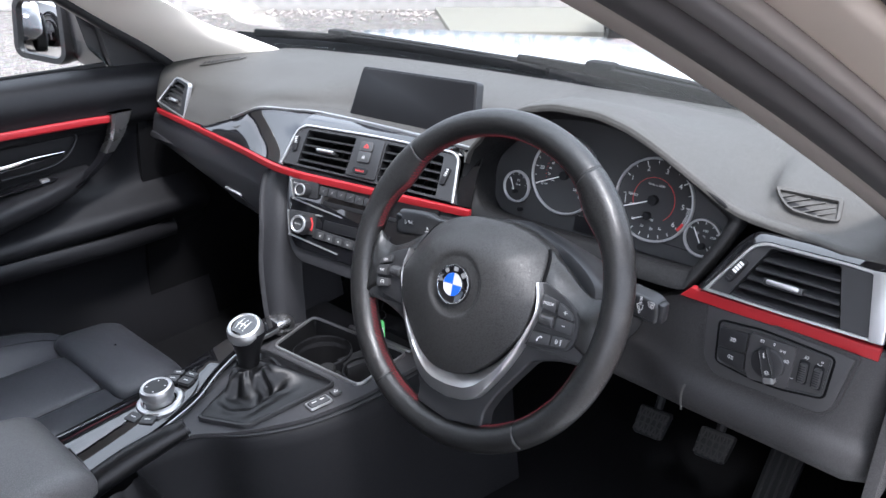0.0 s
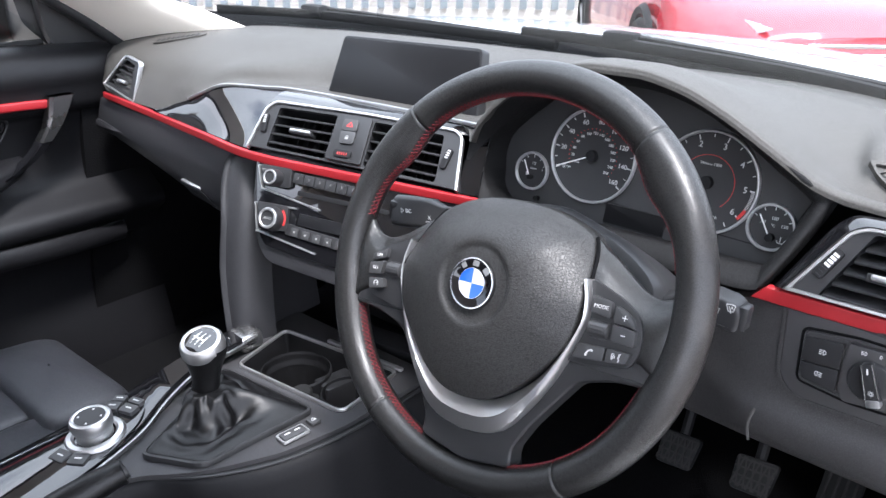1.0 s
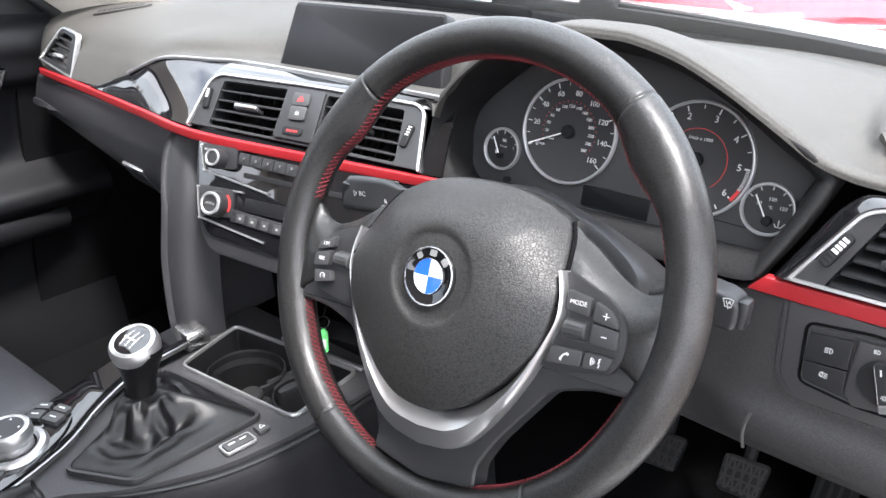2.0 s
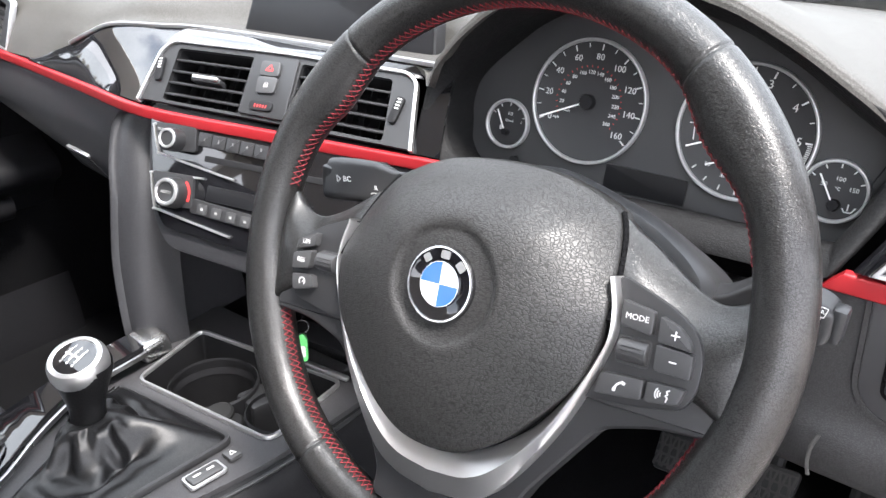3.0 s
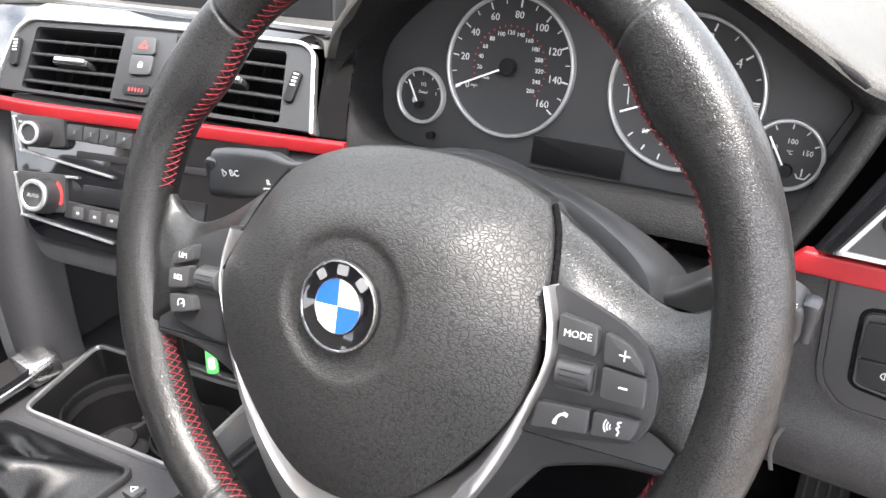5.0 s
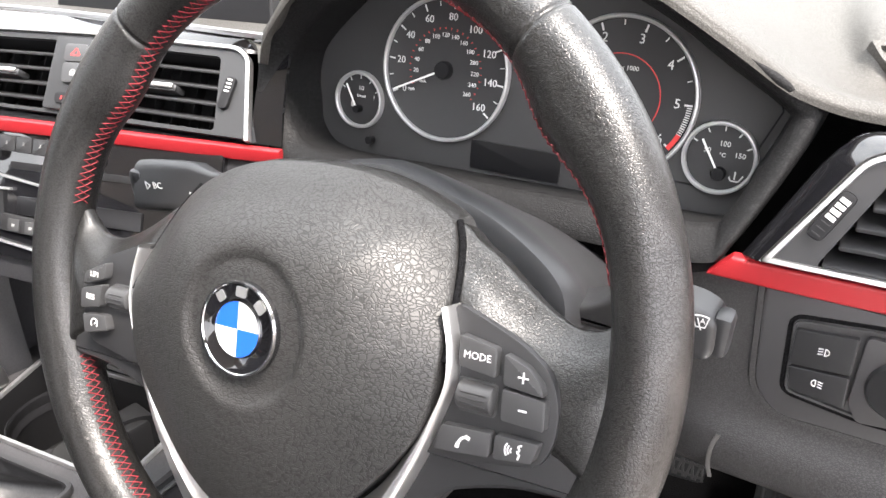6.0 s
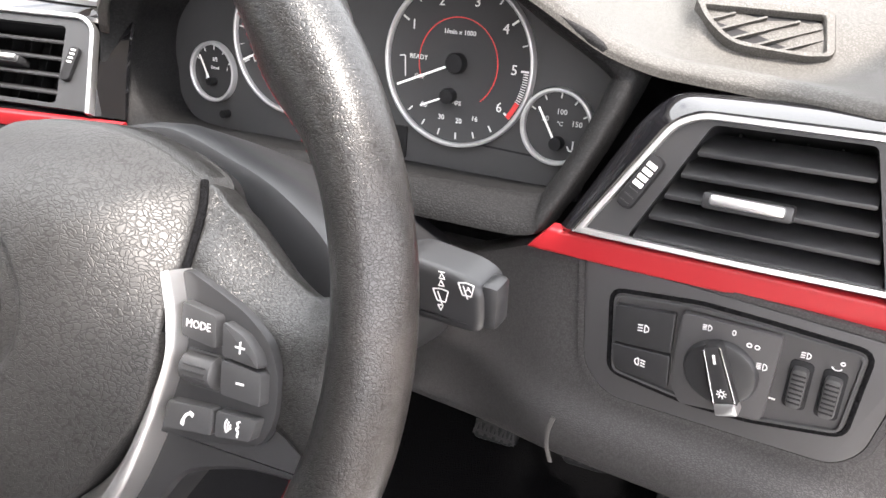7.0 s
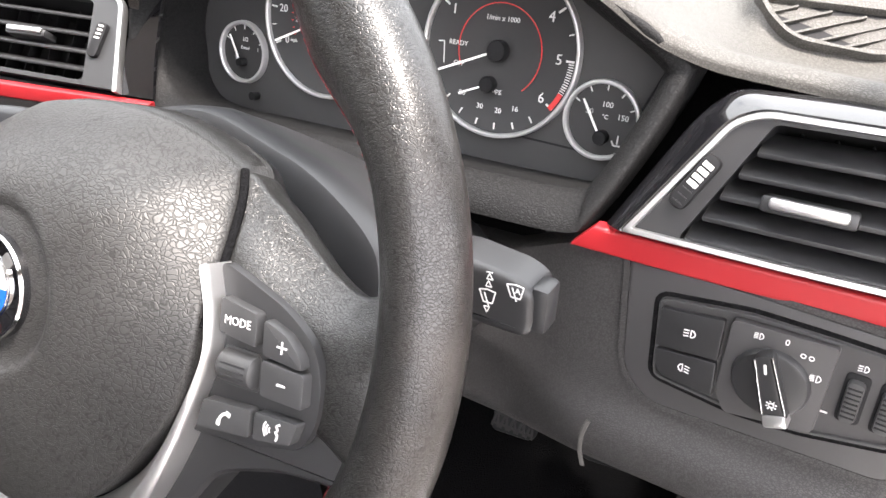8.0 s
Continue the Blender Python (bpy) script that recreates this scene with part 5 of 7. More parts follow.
def switch_pad(s):
    m = pose(0, 0, -0.0315)
    base = part("switch_pad", slab(rounded([(s * x, y) for x, y in PANEL], 0.006), 0.004, 0.001, m=m), SATIN, sw, "satin black switch pad")

    def key(name, pts, h=0.0058, r=0.0018, text="", size=0.005, icon=None):
        pts = [(s * x, y) for x, y in pts]
        if s < 0:
            pts = pts[::-1]
        k = part(name, slab(rounded(pts, r), h, 0.0009, m=m @ pose(0, 0, 0.003)), KEYCAP, base)
        cx, cy = sum(p[0] for p in pts) / len(pts), sum(p[1] for p in pts) / len(pts)
        top = m @ pose(cx, cy, 0.003 + h)
        if text:
            part("key_text", lettering(text, size, top), WHITE, k)
        if icon:
            part("key_mark", icon(top), WHITE, k)
        return k

    def phone(t):
        bm = stroke(arc(0.0022, -0.0022, 0.0042, 95, 175, 8), 0.0011, t)
        bm = bar(0.0010, 0.0022, 0.0030, 0.0015, 0.0016, t, bm)
        return bar(-0.0020, -0.0012, -0.0024, -0.0032, 0.0016, t, bm)

    def voice(t):
        bm = None
        for i in range(3):
            bm = stroke(arc(0.0, 0, 0.0015 + 0.0012 * i, 140, 220, 5), 0.0006, t, bm)
        return stroke([(0.003, 0.003), (0.0015, 0.0022), (0.0024, 0.0008), (0.0012, 0.0), (0.0024, -0.001), (0.0018, -0.003)], 0.0007, t, bm)

    def cross(t):
        return bar(-0.0022, 0, 0.0022, 0, 0.0006, t, bar(0, -0.0022, 0, 0.0022, 0.0006, t))

    def dash_mark(t):
        return bar(-0.0018, 0, 0.0018, 0, 0.0007, t)

    def gauge_mark(t):
        return bar(0.0, -0.0005, 0.002, 0.0012, 0.0006, t, stroke(arc(0, 0, 0.0025, -40, 220, 8), 0.0006, t))

    if s > 0:
        key("mode_button", [(0.0935, 0.0125), (0.1105, 0.0095), (0.1110, -0.0025), (0.0940, -0.0005)], text="MODE", size=0.0043)
        key("volume_up", [(0.1135, 0.0085), (0.1235, 0.0050), (0.1300, -0.0010), (0.1315, -0.0058), (0.1140, -0.0042)], icon=cross)
        key("volume_down", [(0.1140, -0.0055), (0.1325, -0.0068), (0.1330, -0.0190), (0.1145, -0.0185)], icon=dash_mark)
        key("phone_button", [(0.0890, -0.0260), (0.1115, -0.0245), (0.1115, -0.0348), (0.0865, -0.0375)], icon=phone)
        key("voice_button", [(0.1130, -0.0245), (0.1320, -0.0240), (0.1295, -0.0325), (0.1130, -0.0348)], icon=voice)
        rx, ry = 0.1025, -0.0125
    else:
        key("limit_button", [(0.1150, 0.0095), (0.1310, 0.0025), (0.1320, -0.0045), (0.1155, 0.0005)], text="LIM", size=0.0042)
        key("resume_button", [(0.1175, -0.0025), (0.1335, -0.0068), (0.1335, -0.0175), (0.1185, -0.0150)], text="RES", size=0.0042)
        key("speed_button", [(0.1145, -0.0185), (0.1320, -0.0205), (0.1295, -0.0310), (0.1115, -0.0265)], icon=gauge_mark)
        rx, ry = 0.1055, -0.0085
    w = part("roller_frame", slab(rounded([(s * (rx - 0.0095), ry - 0.0075), (s * (rx + 0.0085), ry - 0.0075), (s * (rx + 0.0085), ry + 0.007), (s * (rx - 0.0095), ry + 0.007)], 0.003), 0.0014, 0.0006, m=m @ pose(0, 0, 0.0032)), KEYCAP, base)
    roll = sweep([m @ Vector((s * (rx + e), ry, 0.0045)) for e in (-0.0082, -0.0074, 0.0072, 0.008)], circle(0.0060, 18), (0, 0, 1), scale=[0.8, 1.0, 1.0, 0.8])
    rl = part("roller", roll, KEYCAP, w, "ribbed rubber thumb roller")
    for i in range(3):
        y = ry - 0.0022 + 0.0022 * i
        part("roller_rib", box(0.011, 0.0007, 0.0016, 0.0002, m @ pose(s * rx, y, 0.0101 - 0.0006 * abs(i - 1))), SATIN, rl)


switch_pad(1)
switch_pad(-1)


# ---- column and stalks ----
col = thing("steering_column", "black plastic steering column shroud", "steering column")
AX = Vector((0, math.cos(rk), -math.sin(rk)))
UPW = Vector((0, math.sin(rk), math.cos(rk)))


def shroud():
    """A smooth dome round the column: (across, up) points of its section, carried along the column."""
    half = [(0.0, 0.0775), (0.045, 0.0685), (0.068, 0.0620), (0.089, 0.0520), (0.105, 0.0415), (0.114, 0.030), (0.117, 0.010), (0.112, -0.020), (0.085, -0.042), (0.0, -0.046)]
    sec = smooth_line([(x, y, 0) for x, y in half + [(-x, y) for x, y in reversed(half[1:-1])]], 4, True)
    rows = []
    for d, k in ((0.092, 0.60), (0.092, 0.90), (0.094, 0.96), (0.100, 0.995), (0.112, 1.0), (0.14, 0.99), (0.19, 0.95), (0.25, 0.86)):
        c = Vector((0, 0, 0.86)) + AX * d
        rows.append([c + Vector((1, 0, 0)) * p.x * k + UPW * (p.y if p.y < 0 else p.y * (k if d < 0.11 else k - (d - 0.112) * 1.6)) for p in sec])
    return loft(rows, ring=True, caps=True)


part("shroud", shroud(), SHROUD, col)
part("boot_collar", lathe([(0.07, 0.0), (0.066, -0.02), (0.06, -0.03)], 32, FW @ pose(0, 0, -0.055)), MATTE, col)


def stalk_body(root, tip, r0, r1, name, label, squash=1.0):
    st = thing(name, label, "control stalk", Matrix.Translation(root))
    root, tip = Vector(root), Vector(tip)
    d = tip - root
    path = [Vector((0, 0, 0)) + d * t for t in (0, 0.25, 0.4, 0.55, 0.75, 0.92, 1.0)]
    prof = [tuple(p) for p in rounded([(-1, -1), (1, -1), (1, 0.75), (0.6, 1), (-0.6, 1), (-1, 0.75)], 0.35, 4)]
    rr = [r0, r0, r0 * 0.95 + r1 * 0.05, r1 * 0.92, r1, r1, r1 * 0.96]
    part("lever", sweep(path, [(x * squash, y) for x, y in prof], UPW, scale=rr), SATIN, st)
    return st, d


rs = thing("wiper_stalk", "grey-black wiper stalk with printed wiper marks and end button", "control stalk", Matrix.Translation((0.095, 0.118, 0.851)))
SB = rounded([(0.0, -0.0145), (0.050, -0.0175), (0.080, -0.0175), (0.0830, -0.011), (0.0825, 0.004), (0.074, 0.0085), (0.048, 0.0115), (0.0390, 0.0085), (0.0300, 0.0000), (0.020, -0.006), (0.0, -0.0075)], [0.002, 0.02, 0.006, 0.006, 0.006, 0.012, 0.008, 0.006, 0.006, 0.006, 0.002], 4)
part("lever", slab(SB, 0.020, 0.0045, 4, m=basis((0, 0.0055, 0), (1, 0, 0), (0, 0, 1))), SHROUD, rs)
part("end_button", box(0.0085, 0.0135, 0.0215, 0.003, pose(0.0838, -0.0055, -0.0045, 0, 3, 0)), SHROUD, rs, "grey end button")
part("collar_slot", box(0.006, 0.004, 0.018, 0.001, pose(0.049, -0.0135, -0.001)), MATTE, rs)


def on_stalk(x, z):
    """A pose on the stalk's side that faces the driver."""
    return basis((x - 0.095, -0.0146, z - 0.851), (1, 0, 0.05), (0, 0, 1))


bm = None
for px, pz, k in ((0.1585, 0.8492, 0), (0.1705, 0.8552, 1)):
    t = on_stalk(px, pz)
    bm = stroke([(-0.0036, 0.0024), (0.0, 0.0031), (0.0036, 0.0024), (0.0020, -0.0030), (-0.0020, -0.0030), (-0.0036, 0.0024)], 0.0005, t, bm)
    bm = bar(0.0003, -0.0045, -0.0014, 0.0014, 0.0005, t, bm)
    if k:
        bm = lettering("A", 0.0036, t @ pose(0.0008, 0, 0), bm)
for px, pz, dd in ((0.1592, 0.8582, 1), (0.1588, 0.8547, 1), (0.1582, 0.8432, -1)):
    t = on_stalk(px, pz)
    bm = stroke([(-0.0013, -0.001 * dd), (0.0013, -0.001 * dd), (0, 0.0017 * dd), (-0.0013, -0.001 * dd)], 0.0004, t, bm)
bm = bar(-0.0014, 0.0022, 0.0014, 0.0022, 0.0004, on_stalk(0.1592, 0.8582), bm)
part("stalk_mark", bm, WHITE, rs)
ls, ld = stalk_body((-0.090, 0.120, 0.858), (-0.188, 0.112, 0.846), 0.009, 0.0165, "indicator_stalk", "black indicator stalk with printed markings", 0.7)
part("end_cap", box(0.012, 0.020, 0.026, 0.004, Matrix.Translation(ld)), SATIN, ls)
t = basis((-0.074, -0.0195, -0.004), (1, 0.08, 0.12), (0, 0, 1))
bm = lettering("BC", 0.0062, t)
bm = stroke([(-0.0095, -0.0025), (-0.0095, 0.0025), (-0.006, 0), (-0.0095, -0.0025)], 0.0007, t, bm)
t2 = basis((-0.048, -0.017, -0.010), (1, 0.08, 0.12), (0, 0, 1))
bm = lettering("R", 0.005, t2 @ pose(0.001, 0.004, 0), bm)
bm = stroke([(-0.005, -0.002), (-0.003, 0.0), (0.002, 0.0), (0.003, -0.003), (0.0055, -0.0015)], 0.0008, t2, bm)
part("stalk_mark", bm, WHITE, ls)


# ---- centre console ----
CZ = 0.592
con = thing("centre_console", "black centre console with silver edge line", "console")
SIDE_R = [(-0.175, 0.33), (-0.203, 0.17), (-0.205, 0.06), (-0.222, -0.03), (-0.262, -0.10), (-0.315, -0.15), (-0.335, -0.25), (-0.33, -0.50)]
SIDE_L = [(-0.545, 0.33), (-0.505, 0.17), (-0.500, 0.06), (-0.482, -0.03), (-0.466, -0.10), (-0.455, -0.15), (-0.447, -0.25), (-0.44, -0.50)]


def console_body():
    ln = smooth_line([(x, y, 0) for x, y in SIDE_L], 4)
    rn = smooth_line([(x, y, 0) for x, y in SIDE_R], 4)
    rows, outer = [], []
    for a, b in zip(ln, rn):
        y = a.y
        w = 0.02 + 0.02 * max(0, min(1, (0.02 - y) / 0.2)) if y < 0.02 else 0.02
        outer.append([(a.x - 0.02, a.y, 0.28), (a.x - 0.008, a.y, CZ - 0.06), (a.x, a.y, CZ - 0.018), (a.x + 0.004, a.y, CZ - 0.006)])
        rows.append([(b.x - 0.022, b.y, CZ - 0.0065), (b.x - 0.010, b.y, CZ - 0.008), (b.x - 0.003, b.y, CZ - 0.016), (b.x, b.y, CZ - 0.03), (b.x + 0.006, b.y - 0.004, CZ - 0.08), (b.x + w, b.y - 0.006, CZ - 0.20), (b.x + w + 0.01, b.y, 0.28)])
    return loft(rows, bm=loft(outer))


part("console_side", console_body(), CONSIDE, con, "console body darkened for the footwell shade", angle=50)
edge = smooth_line([(x - 0.010, y, CZ - 0.0075) for x, y in SIDE_R[1:6]], 6)
part("edge_line", sweep(edge, [tuple(p) for p in rect(0.004, 0.003, 0.001, 2)]), SATIN, con, "satin edge line")
top = rounded([(-0.485, 0.20), (-0.218, 0.20), (-0.222, 0.05), (-0.238, -0.03), (-0.278, -0.108), (-0.325, -0.155), (-0.36, -0.30), (-0.44, -0.30), (-0.46, -0.02)], [0.01, 0.01, 0.02, 0.02, 0.03, 0.02, 0.01, 0.01, 0.03], 5)
CUP = rounded([(-0.452, 0.150), (-0.424, 0.046), (-0.240, 0.062), (-0.252, 0.174)], [0.014, 0.014, 0.016, 0.014], 5)
BOOT = rounded([(-0.345, -0.133), (-0.280, -0.100), (-0.270, 0.044), (-0.426, 0.030)], [0.012, 0.012, 0.012, 0.014], 5)
part("console_top", vent_face(top, [shrink(CUP, 0.003, (-0.34, 0.11))], 0.006, pose(0, 0, CZ - 0.0075)), CONTOP, con, "satin grey console top")

cup = thing("cup_holder", "black cup holder tray with silver surround", "cup holder", Matrix.Translation((-0.34, 0.11, CZ)))
cupl = [Vector((p[0] + 0.34, p[1] - 0.11)) for p in CUP]
part("silver_surround", ring_plate(cupl, shrink(cupl, 0.004), 0.004, 0.0015, pose(0, 0, -0.001)), SILVER, cup, "satin silver surround")


def tray():
    rows = []
    for d, z in ((0.003, 0.001), (0.006, -0.008), (0.010, -0.030), (0.016, -0.036)):
        rows.append([(p.x, p.y, 2 * z) for p in shrink(cupl, d)])
    rows.append([(p.x * 0.02, p.y * 0.02, -0.072) for p in cupl])
    return loft(rows, ring=True)


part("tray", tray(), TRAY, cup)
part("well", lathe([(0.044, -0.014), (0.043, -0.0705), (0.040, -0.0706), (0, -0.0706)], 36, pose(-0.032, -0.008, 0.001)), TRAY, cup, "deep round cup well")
part("well_rim", lathe([(0.043, -0.030), (0.045, -0.010), (0.047, -0.012), (0.048, -0.07)], 36, pose(-0.032, -0.008, 0)), MATTE, cup)
part("well_rim", lathe([(0.033, -0.070), (0.035, -0.012), (0.037, -0.014), (0.038, -0.07)], 36, pose(0.058, 0.004, 0)), MATTE, cup)
part("divider_web", box(0.035, 0.05, 0.056, 0.004, pose(0.018, 0.018, -0.044, 0, 0, -10)), SATIN, cup)
part("rubber_stop", lathe([(0, 0.002), (0.011, 0.002), (0.0135, 0.0), (0.0135, -0.06)], 24, pose(0.013, -0.036, -0.012, 8, 6, 0)), RUBBER, cup, "round grey rubber stop")
part("rubber_stop", lathe([(0, 0.0), (0.012, 0.0), (0.0145, -0.002), (0.0145, -0.056)], 24, pose(0.026, -0.036, -0.016)), RUBBER, cup)
part("bright_bar", box(0.13, 0.007, 0.005, 0.002, pose(0.025, 0.062, 0.002, 0, 0, 5)), SILVER, cup, "silver bar at the back")
part("socket_lid", box(0.10, 0.03, 0.018, 0.005, pose(0.02, 0.115, -0.004, 15, 0, 8)), MATTE, cup)

tagstrap = thing("key_fob", "bright green key tag hanging under the centre stack", "key tag", pose(-0.2925, 0.158, 0.627, 78, 0, 40))
part("tag", slab(rounded([(-0.0055, -0.015), (0.0055, -0.015), (0.005, 0.010), (0.0, 0.016), (-0.005, 0.010)], 0.004), 0.004, 0.0015), GREEN, tagstrap)
part("label_plate", slab(rect(0.006, 0.012, 0.002), 0.0005, 0, m=pose(0, -0.004, 0.004)), PLATE, tagstrap, "white paper insert")
part("ring", tube([(0.007 * math.cos(a), 0.022 + 0.007 * math.sin(a), 0.002) for a in [math.pi * k / 6 for k in range(12)]], 0.0007, 6, True), CHROME, tagstrap)
part("cord", tube([(0.0, 0.028, 0.002), (0.001, 0.034, -0.006), (0.002, 0.038, -0.020)], 0.0012, 6), MATTE, tagstrap)

# ---- gear lever ----
gl = thing("gear_lever", "black leather gear lever with silver-topped knob", "gear lever", Matrix.Translation((-0.33, -0.035, CZ)))


def gaiter():
    """A tent of leather from the frame up to the lever, ridged towards the corners, with loose folds at the front."""
    raw = [Vector((p[0] + 0.33, p[1] + 0.035)) for p in BOOT]
    base = []
    for p, q in zip(raw, raw[1:] + raw[:1]):
        k = max(1, int((q - p).length / 0.0025))
        base += [p + (q - p) * j / k for j in range(k)]
    neck = Vector((-0.030, -0.002))
    corners = [math.atan2(y + 0.035 - neck.y, x + 0.33 - neck.x) for x, y in ((-0.345, -0.133), (-0.280, -0.100), (-0.270, 0.044), (-0.426, 0.030))]
    rows = []
    n = 34
    for k in range(n + 1):
        t = 1 - k / n
        row = []
        for p in base:
            a = math.atan2(p.y - neck.y, p.x - neck.x)
            q = neck + Vector((math.cos(a), math.sin(a))) * 0.0165
            apart = [abs((a - c + math.pi) % (2 * math.pi) - math.pi) for c in corners]
            ridge = max(math.exp(-(apart[2] / 0.34) ** 2), math.exp(-(apart[3] / 0.30) ** 2), 0.5 * math.exp(-(apart[0] / 0.18) ** 2))
            bell = math.sin(math.pi * t ** 0.8)
            rise = min(1.0, max(0.0, (0.56 - t) / 0.42))
            tent = 0.003 + 0.036 * (1 - t) ** 1.25 + 0.006 * bell
            sock = 0.003 + 0.004 * math.sin(math.pi * min(1.0, (1 - t) * 2)) + 0.034 * rise * rise * (3 - 2 * rise)
            z = tent * ridge + sock * (1 - ridge)
            z += (1 - ridge) * bell * 0.0016 * math.sin(30 * t + 2.4 * math.sin(2 * a + 0.7))
            tt = t ** 1.15
            r = q * (1 - tt) + p * tt
            fold = 0.0032 * math.sin(4 * a + 7 * t) + 0.0018 * math.sin(9 * a - 12 * t) + 0.0012 * math.sin(15 * a + 5 * t)
            r = r + (r - neck).normalized() * fold * bell * (1.1 - ridge)
            row.append((r.x, r.y, z))
        rows.append(row)
    rows[0] = [(x, y, 0.001) for x, y, z in rows[0]]
    return loft(rows, ring=True)


part("gaiter", gaiter(), GAITER, gl, "creased black leather gaiter", angle=80)
gb = [Vector((p[0] + 0.33, p[1] + 0.035)) for p in BOOT]
part("gaiter_frame", ring_plate(shrink(gb, -0.003), shrink(gb, 0.002), 0.006, 0.002, pose(0, 0, -0.001)), SATIN, gl)
seam = []
for k in range(15):
    t = 0.92 - 0.80 * k / 14
    p = Vector((-0.030, -0.002)) * (1 - t ** 1.15) + Vector((-0.0955, 0.0640)) * t ** 1.15
    seam.append(Vector((p.x, p.y, 0.0040 + 0.036 * (1 - t) ** 1.25 + 0.006 * math.sin(math.pi * t ** 0.8))))
for k in (-1, 1):
    sm = part("gaiter_seam", tube([p + Vector((0.0016 * k, 0.0016 * k, 0.0)) for p in seam], 0.0008, 6), GAITER, gl, "stitched seam")
gm = basis((-0.030, -0.002, 0.030), (1, 0, 0.0), (0, 1, 0.1)) @ pose(0, 0, 0, -8, 3, 0)
knob = part("knob_grip", lathe([(0.0165, -0.002), (0.0172, 0.0), (0.0150, 0.003), (0.0148, 0.010), (0.0162, 0.022), (0.0195, 0.036), (0.0235, 0.048), (0.0255, 0.056), (0.0255, 0.062)], 36, gm), GAITER, gl, "black leather knob grip")
kt = gm @ pose(0.0, -0.002, 0.061, 20, 4, 10) @ Matrix.Scale(0.93, 4)
part("knob_collar", lathe([(0.0245, -0.013), (0.0268, -0.006), (0.0275, 0.0), (0.0268, 0.006), (0.0240, 0.0105), (0.0205, 0.0118), (0.0192, 0.0108)], 40, kt), SILVER, knob, "silver knob collar")
cap = part("knob_cap", lathe([(0, 0.0126), (0.010, 0.0122), (0.0193, 0.0106)], 36, kt), GLOSS, knob, "gloss black shift pattern cap")
bm = None
for i in range(3):
    bm = bar(-0.007 + 0.007 * i, -0.006, -0.007 + 0.007 * i, 0.006, 0.0016, kt @ pose(0, 0, 0.0128), bm)
bm = bar(-0.010, 0, 0.007, 0, 0.0016, kt @ pose(0, 0, 0.0128), bm)
for i, t in enumerate(("1", "3", "5")):
    bm = lettering(t, 0.005, kt @ pose(-0.007 + 0.007 * i, 0.0088, 0.0124), bm)
for i, t in enumerate(("2", "4", "6")):
    bm = lettering(t, 0.005, kt @ pose(-0.007 + 0.007 * i, -0.0088, 0.0124), bm)
part("shift_pattern", bm, WHITE, cap)

# switches beside the gaiter
sb = thing("drive_mode_switch", "rocker drive mode switch in a silver frame", "switch", basis((-0.2515, -0.002, CZ), (0.02, 0.033, 0), (-0.033, 0.02, 0)) )
sb.matrix_basis = Matrix.Translation((-0.2515, -0.001, CZ)) @ pose(0, 0, 0, 0, 0, 84)
part("silver_frame", ring_plate(rect(0.036, 0.019, 0.004), rect(0.031, 0.0145, 0.003), 0.003, 0.001), SILVER, sb)
part("rocker", slab(rect(0.030, 0.014, 0.0025), 0.0045, 0.0015), KEYCAP, sb)
part("rocker_text", bar(-0.010, 0.001, -0.003, 0.001, 0.002, pose(0, 0, 0.0046), bar(0.003, 0.001, 0.010, 0.001, 0.002, pose(0, 0, 0.0046))), WHITE, sb)
dc = thing("traction_switch", "small square black traction switch", "switch", Matrix.Translation((-0.2535, 0.0305, CZ)) @ pose(0, 0, 0, 0, 0, 86))
part("key", slab(rect(0.013, 0.014, 0.002), 0.004, 0.0012), KEYCAP, dc)
part("key_mark", stroke([(-0.003, -0.002), (0.0, 0.003), (0.003, -0.002), (-0.003, -0.002)], 0.0008, pose(0, 0, 0.004)), WHITE, dc)

# ---- gloss panel with the rotary controller ----
gp = thing("console_trim_panel", "gloss black console trim panel with pale reflections", "trim panel", Matrix.Translation((-0.43, -0.1, CZ)))
left = smooth_line([(-0.474, 0.090, 0), (-0.478, 0.06, 0), (-0.474, 0.0, 0), (-0.466, -0.06, 0), (-0.457, -0.12, 0), (-0.450, -0.20, 0), (-0.440, -0.30, 0)], 4)
right = smooth_line([(-0.440, 0.090, 0), (-0.438, 0.06, 0), (-0.436, 0.0, 0), (-0.413, -0.06, 0), (-0.378, -0.12, 0), (-0.352, -0.20, 0), (-0.335, -0.30, 0)], 4)


def trim_panel():
    rows = []
    for i, (a, b) in enumerate(zip(left, right)):
        up = 0.003 + 0.075 * max(0.0, a.y + 0.10)
        rows.append([(a.x + 0.43, a.y + 0.1, -0.004 + up), (a.x + 0.432, a.y + 0.1, 0.004 + up), (a.x * 0.92 + b.x * 0.08 + 0.43, a.y + 0.1, 0.0062 + up), (a.x * 0.08 + b.x * 0.92 + 0.43, a.y + 0.1, 0.0062 + up), (b.x + 0.428, b.y + 0.1, 0.004 + up), (b.x + 0.43, b.y + 0.1, -0.004 + up)])
    return loft(rows)


part("panel", trim_panel(), GLOSS, gp, angle=50)
part("silver_edge", sweep([(p.x + 0.434, p.y + 0.1, 0.004 + 0.075 * max(0.0, p.y + 0.10)) for p in right], [tuple(p) for p in rect(0.0035, 0.006, 0.0012, 2)]), DARKSILVER, gp, "satin silver edge strip")
part("front_cap", box(0.040, 0.034, 0.024, 0.006, pose(-0.027, 0.187, 0.012, 6, 0, -6), seg=3), DARKSILVER, gp, "dark silver front cap")

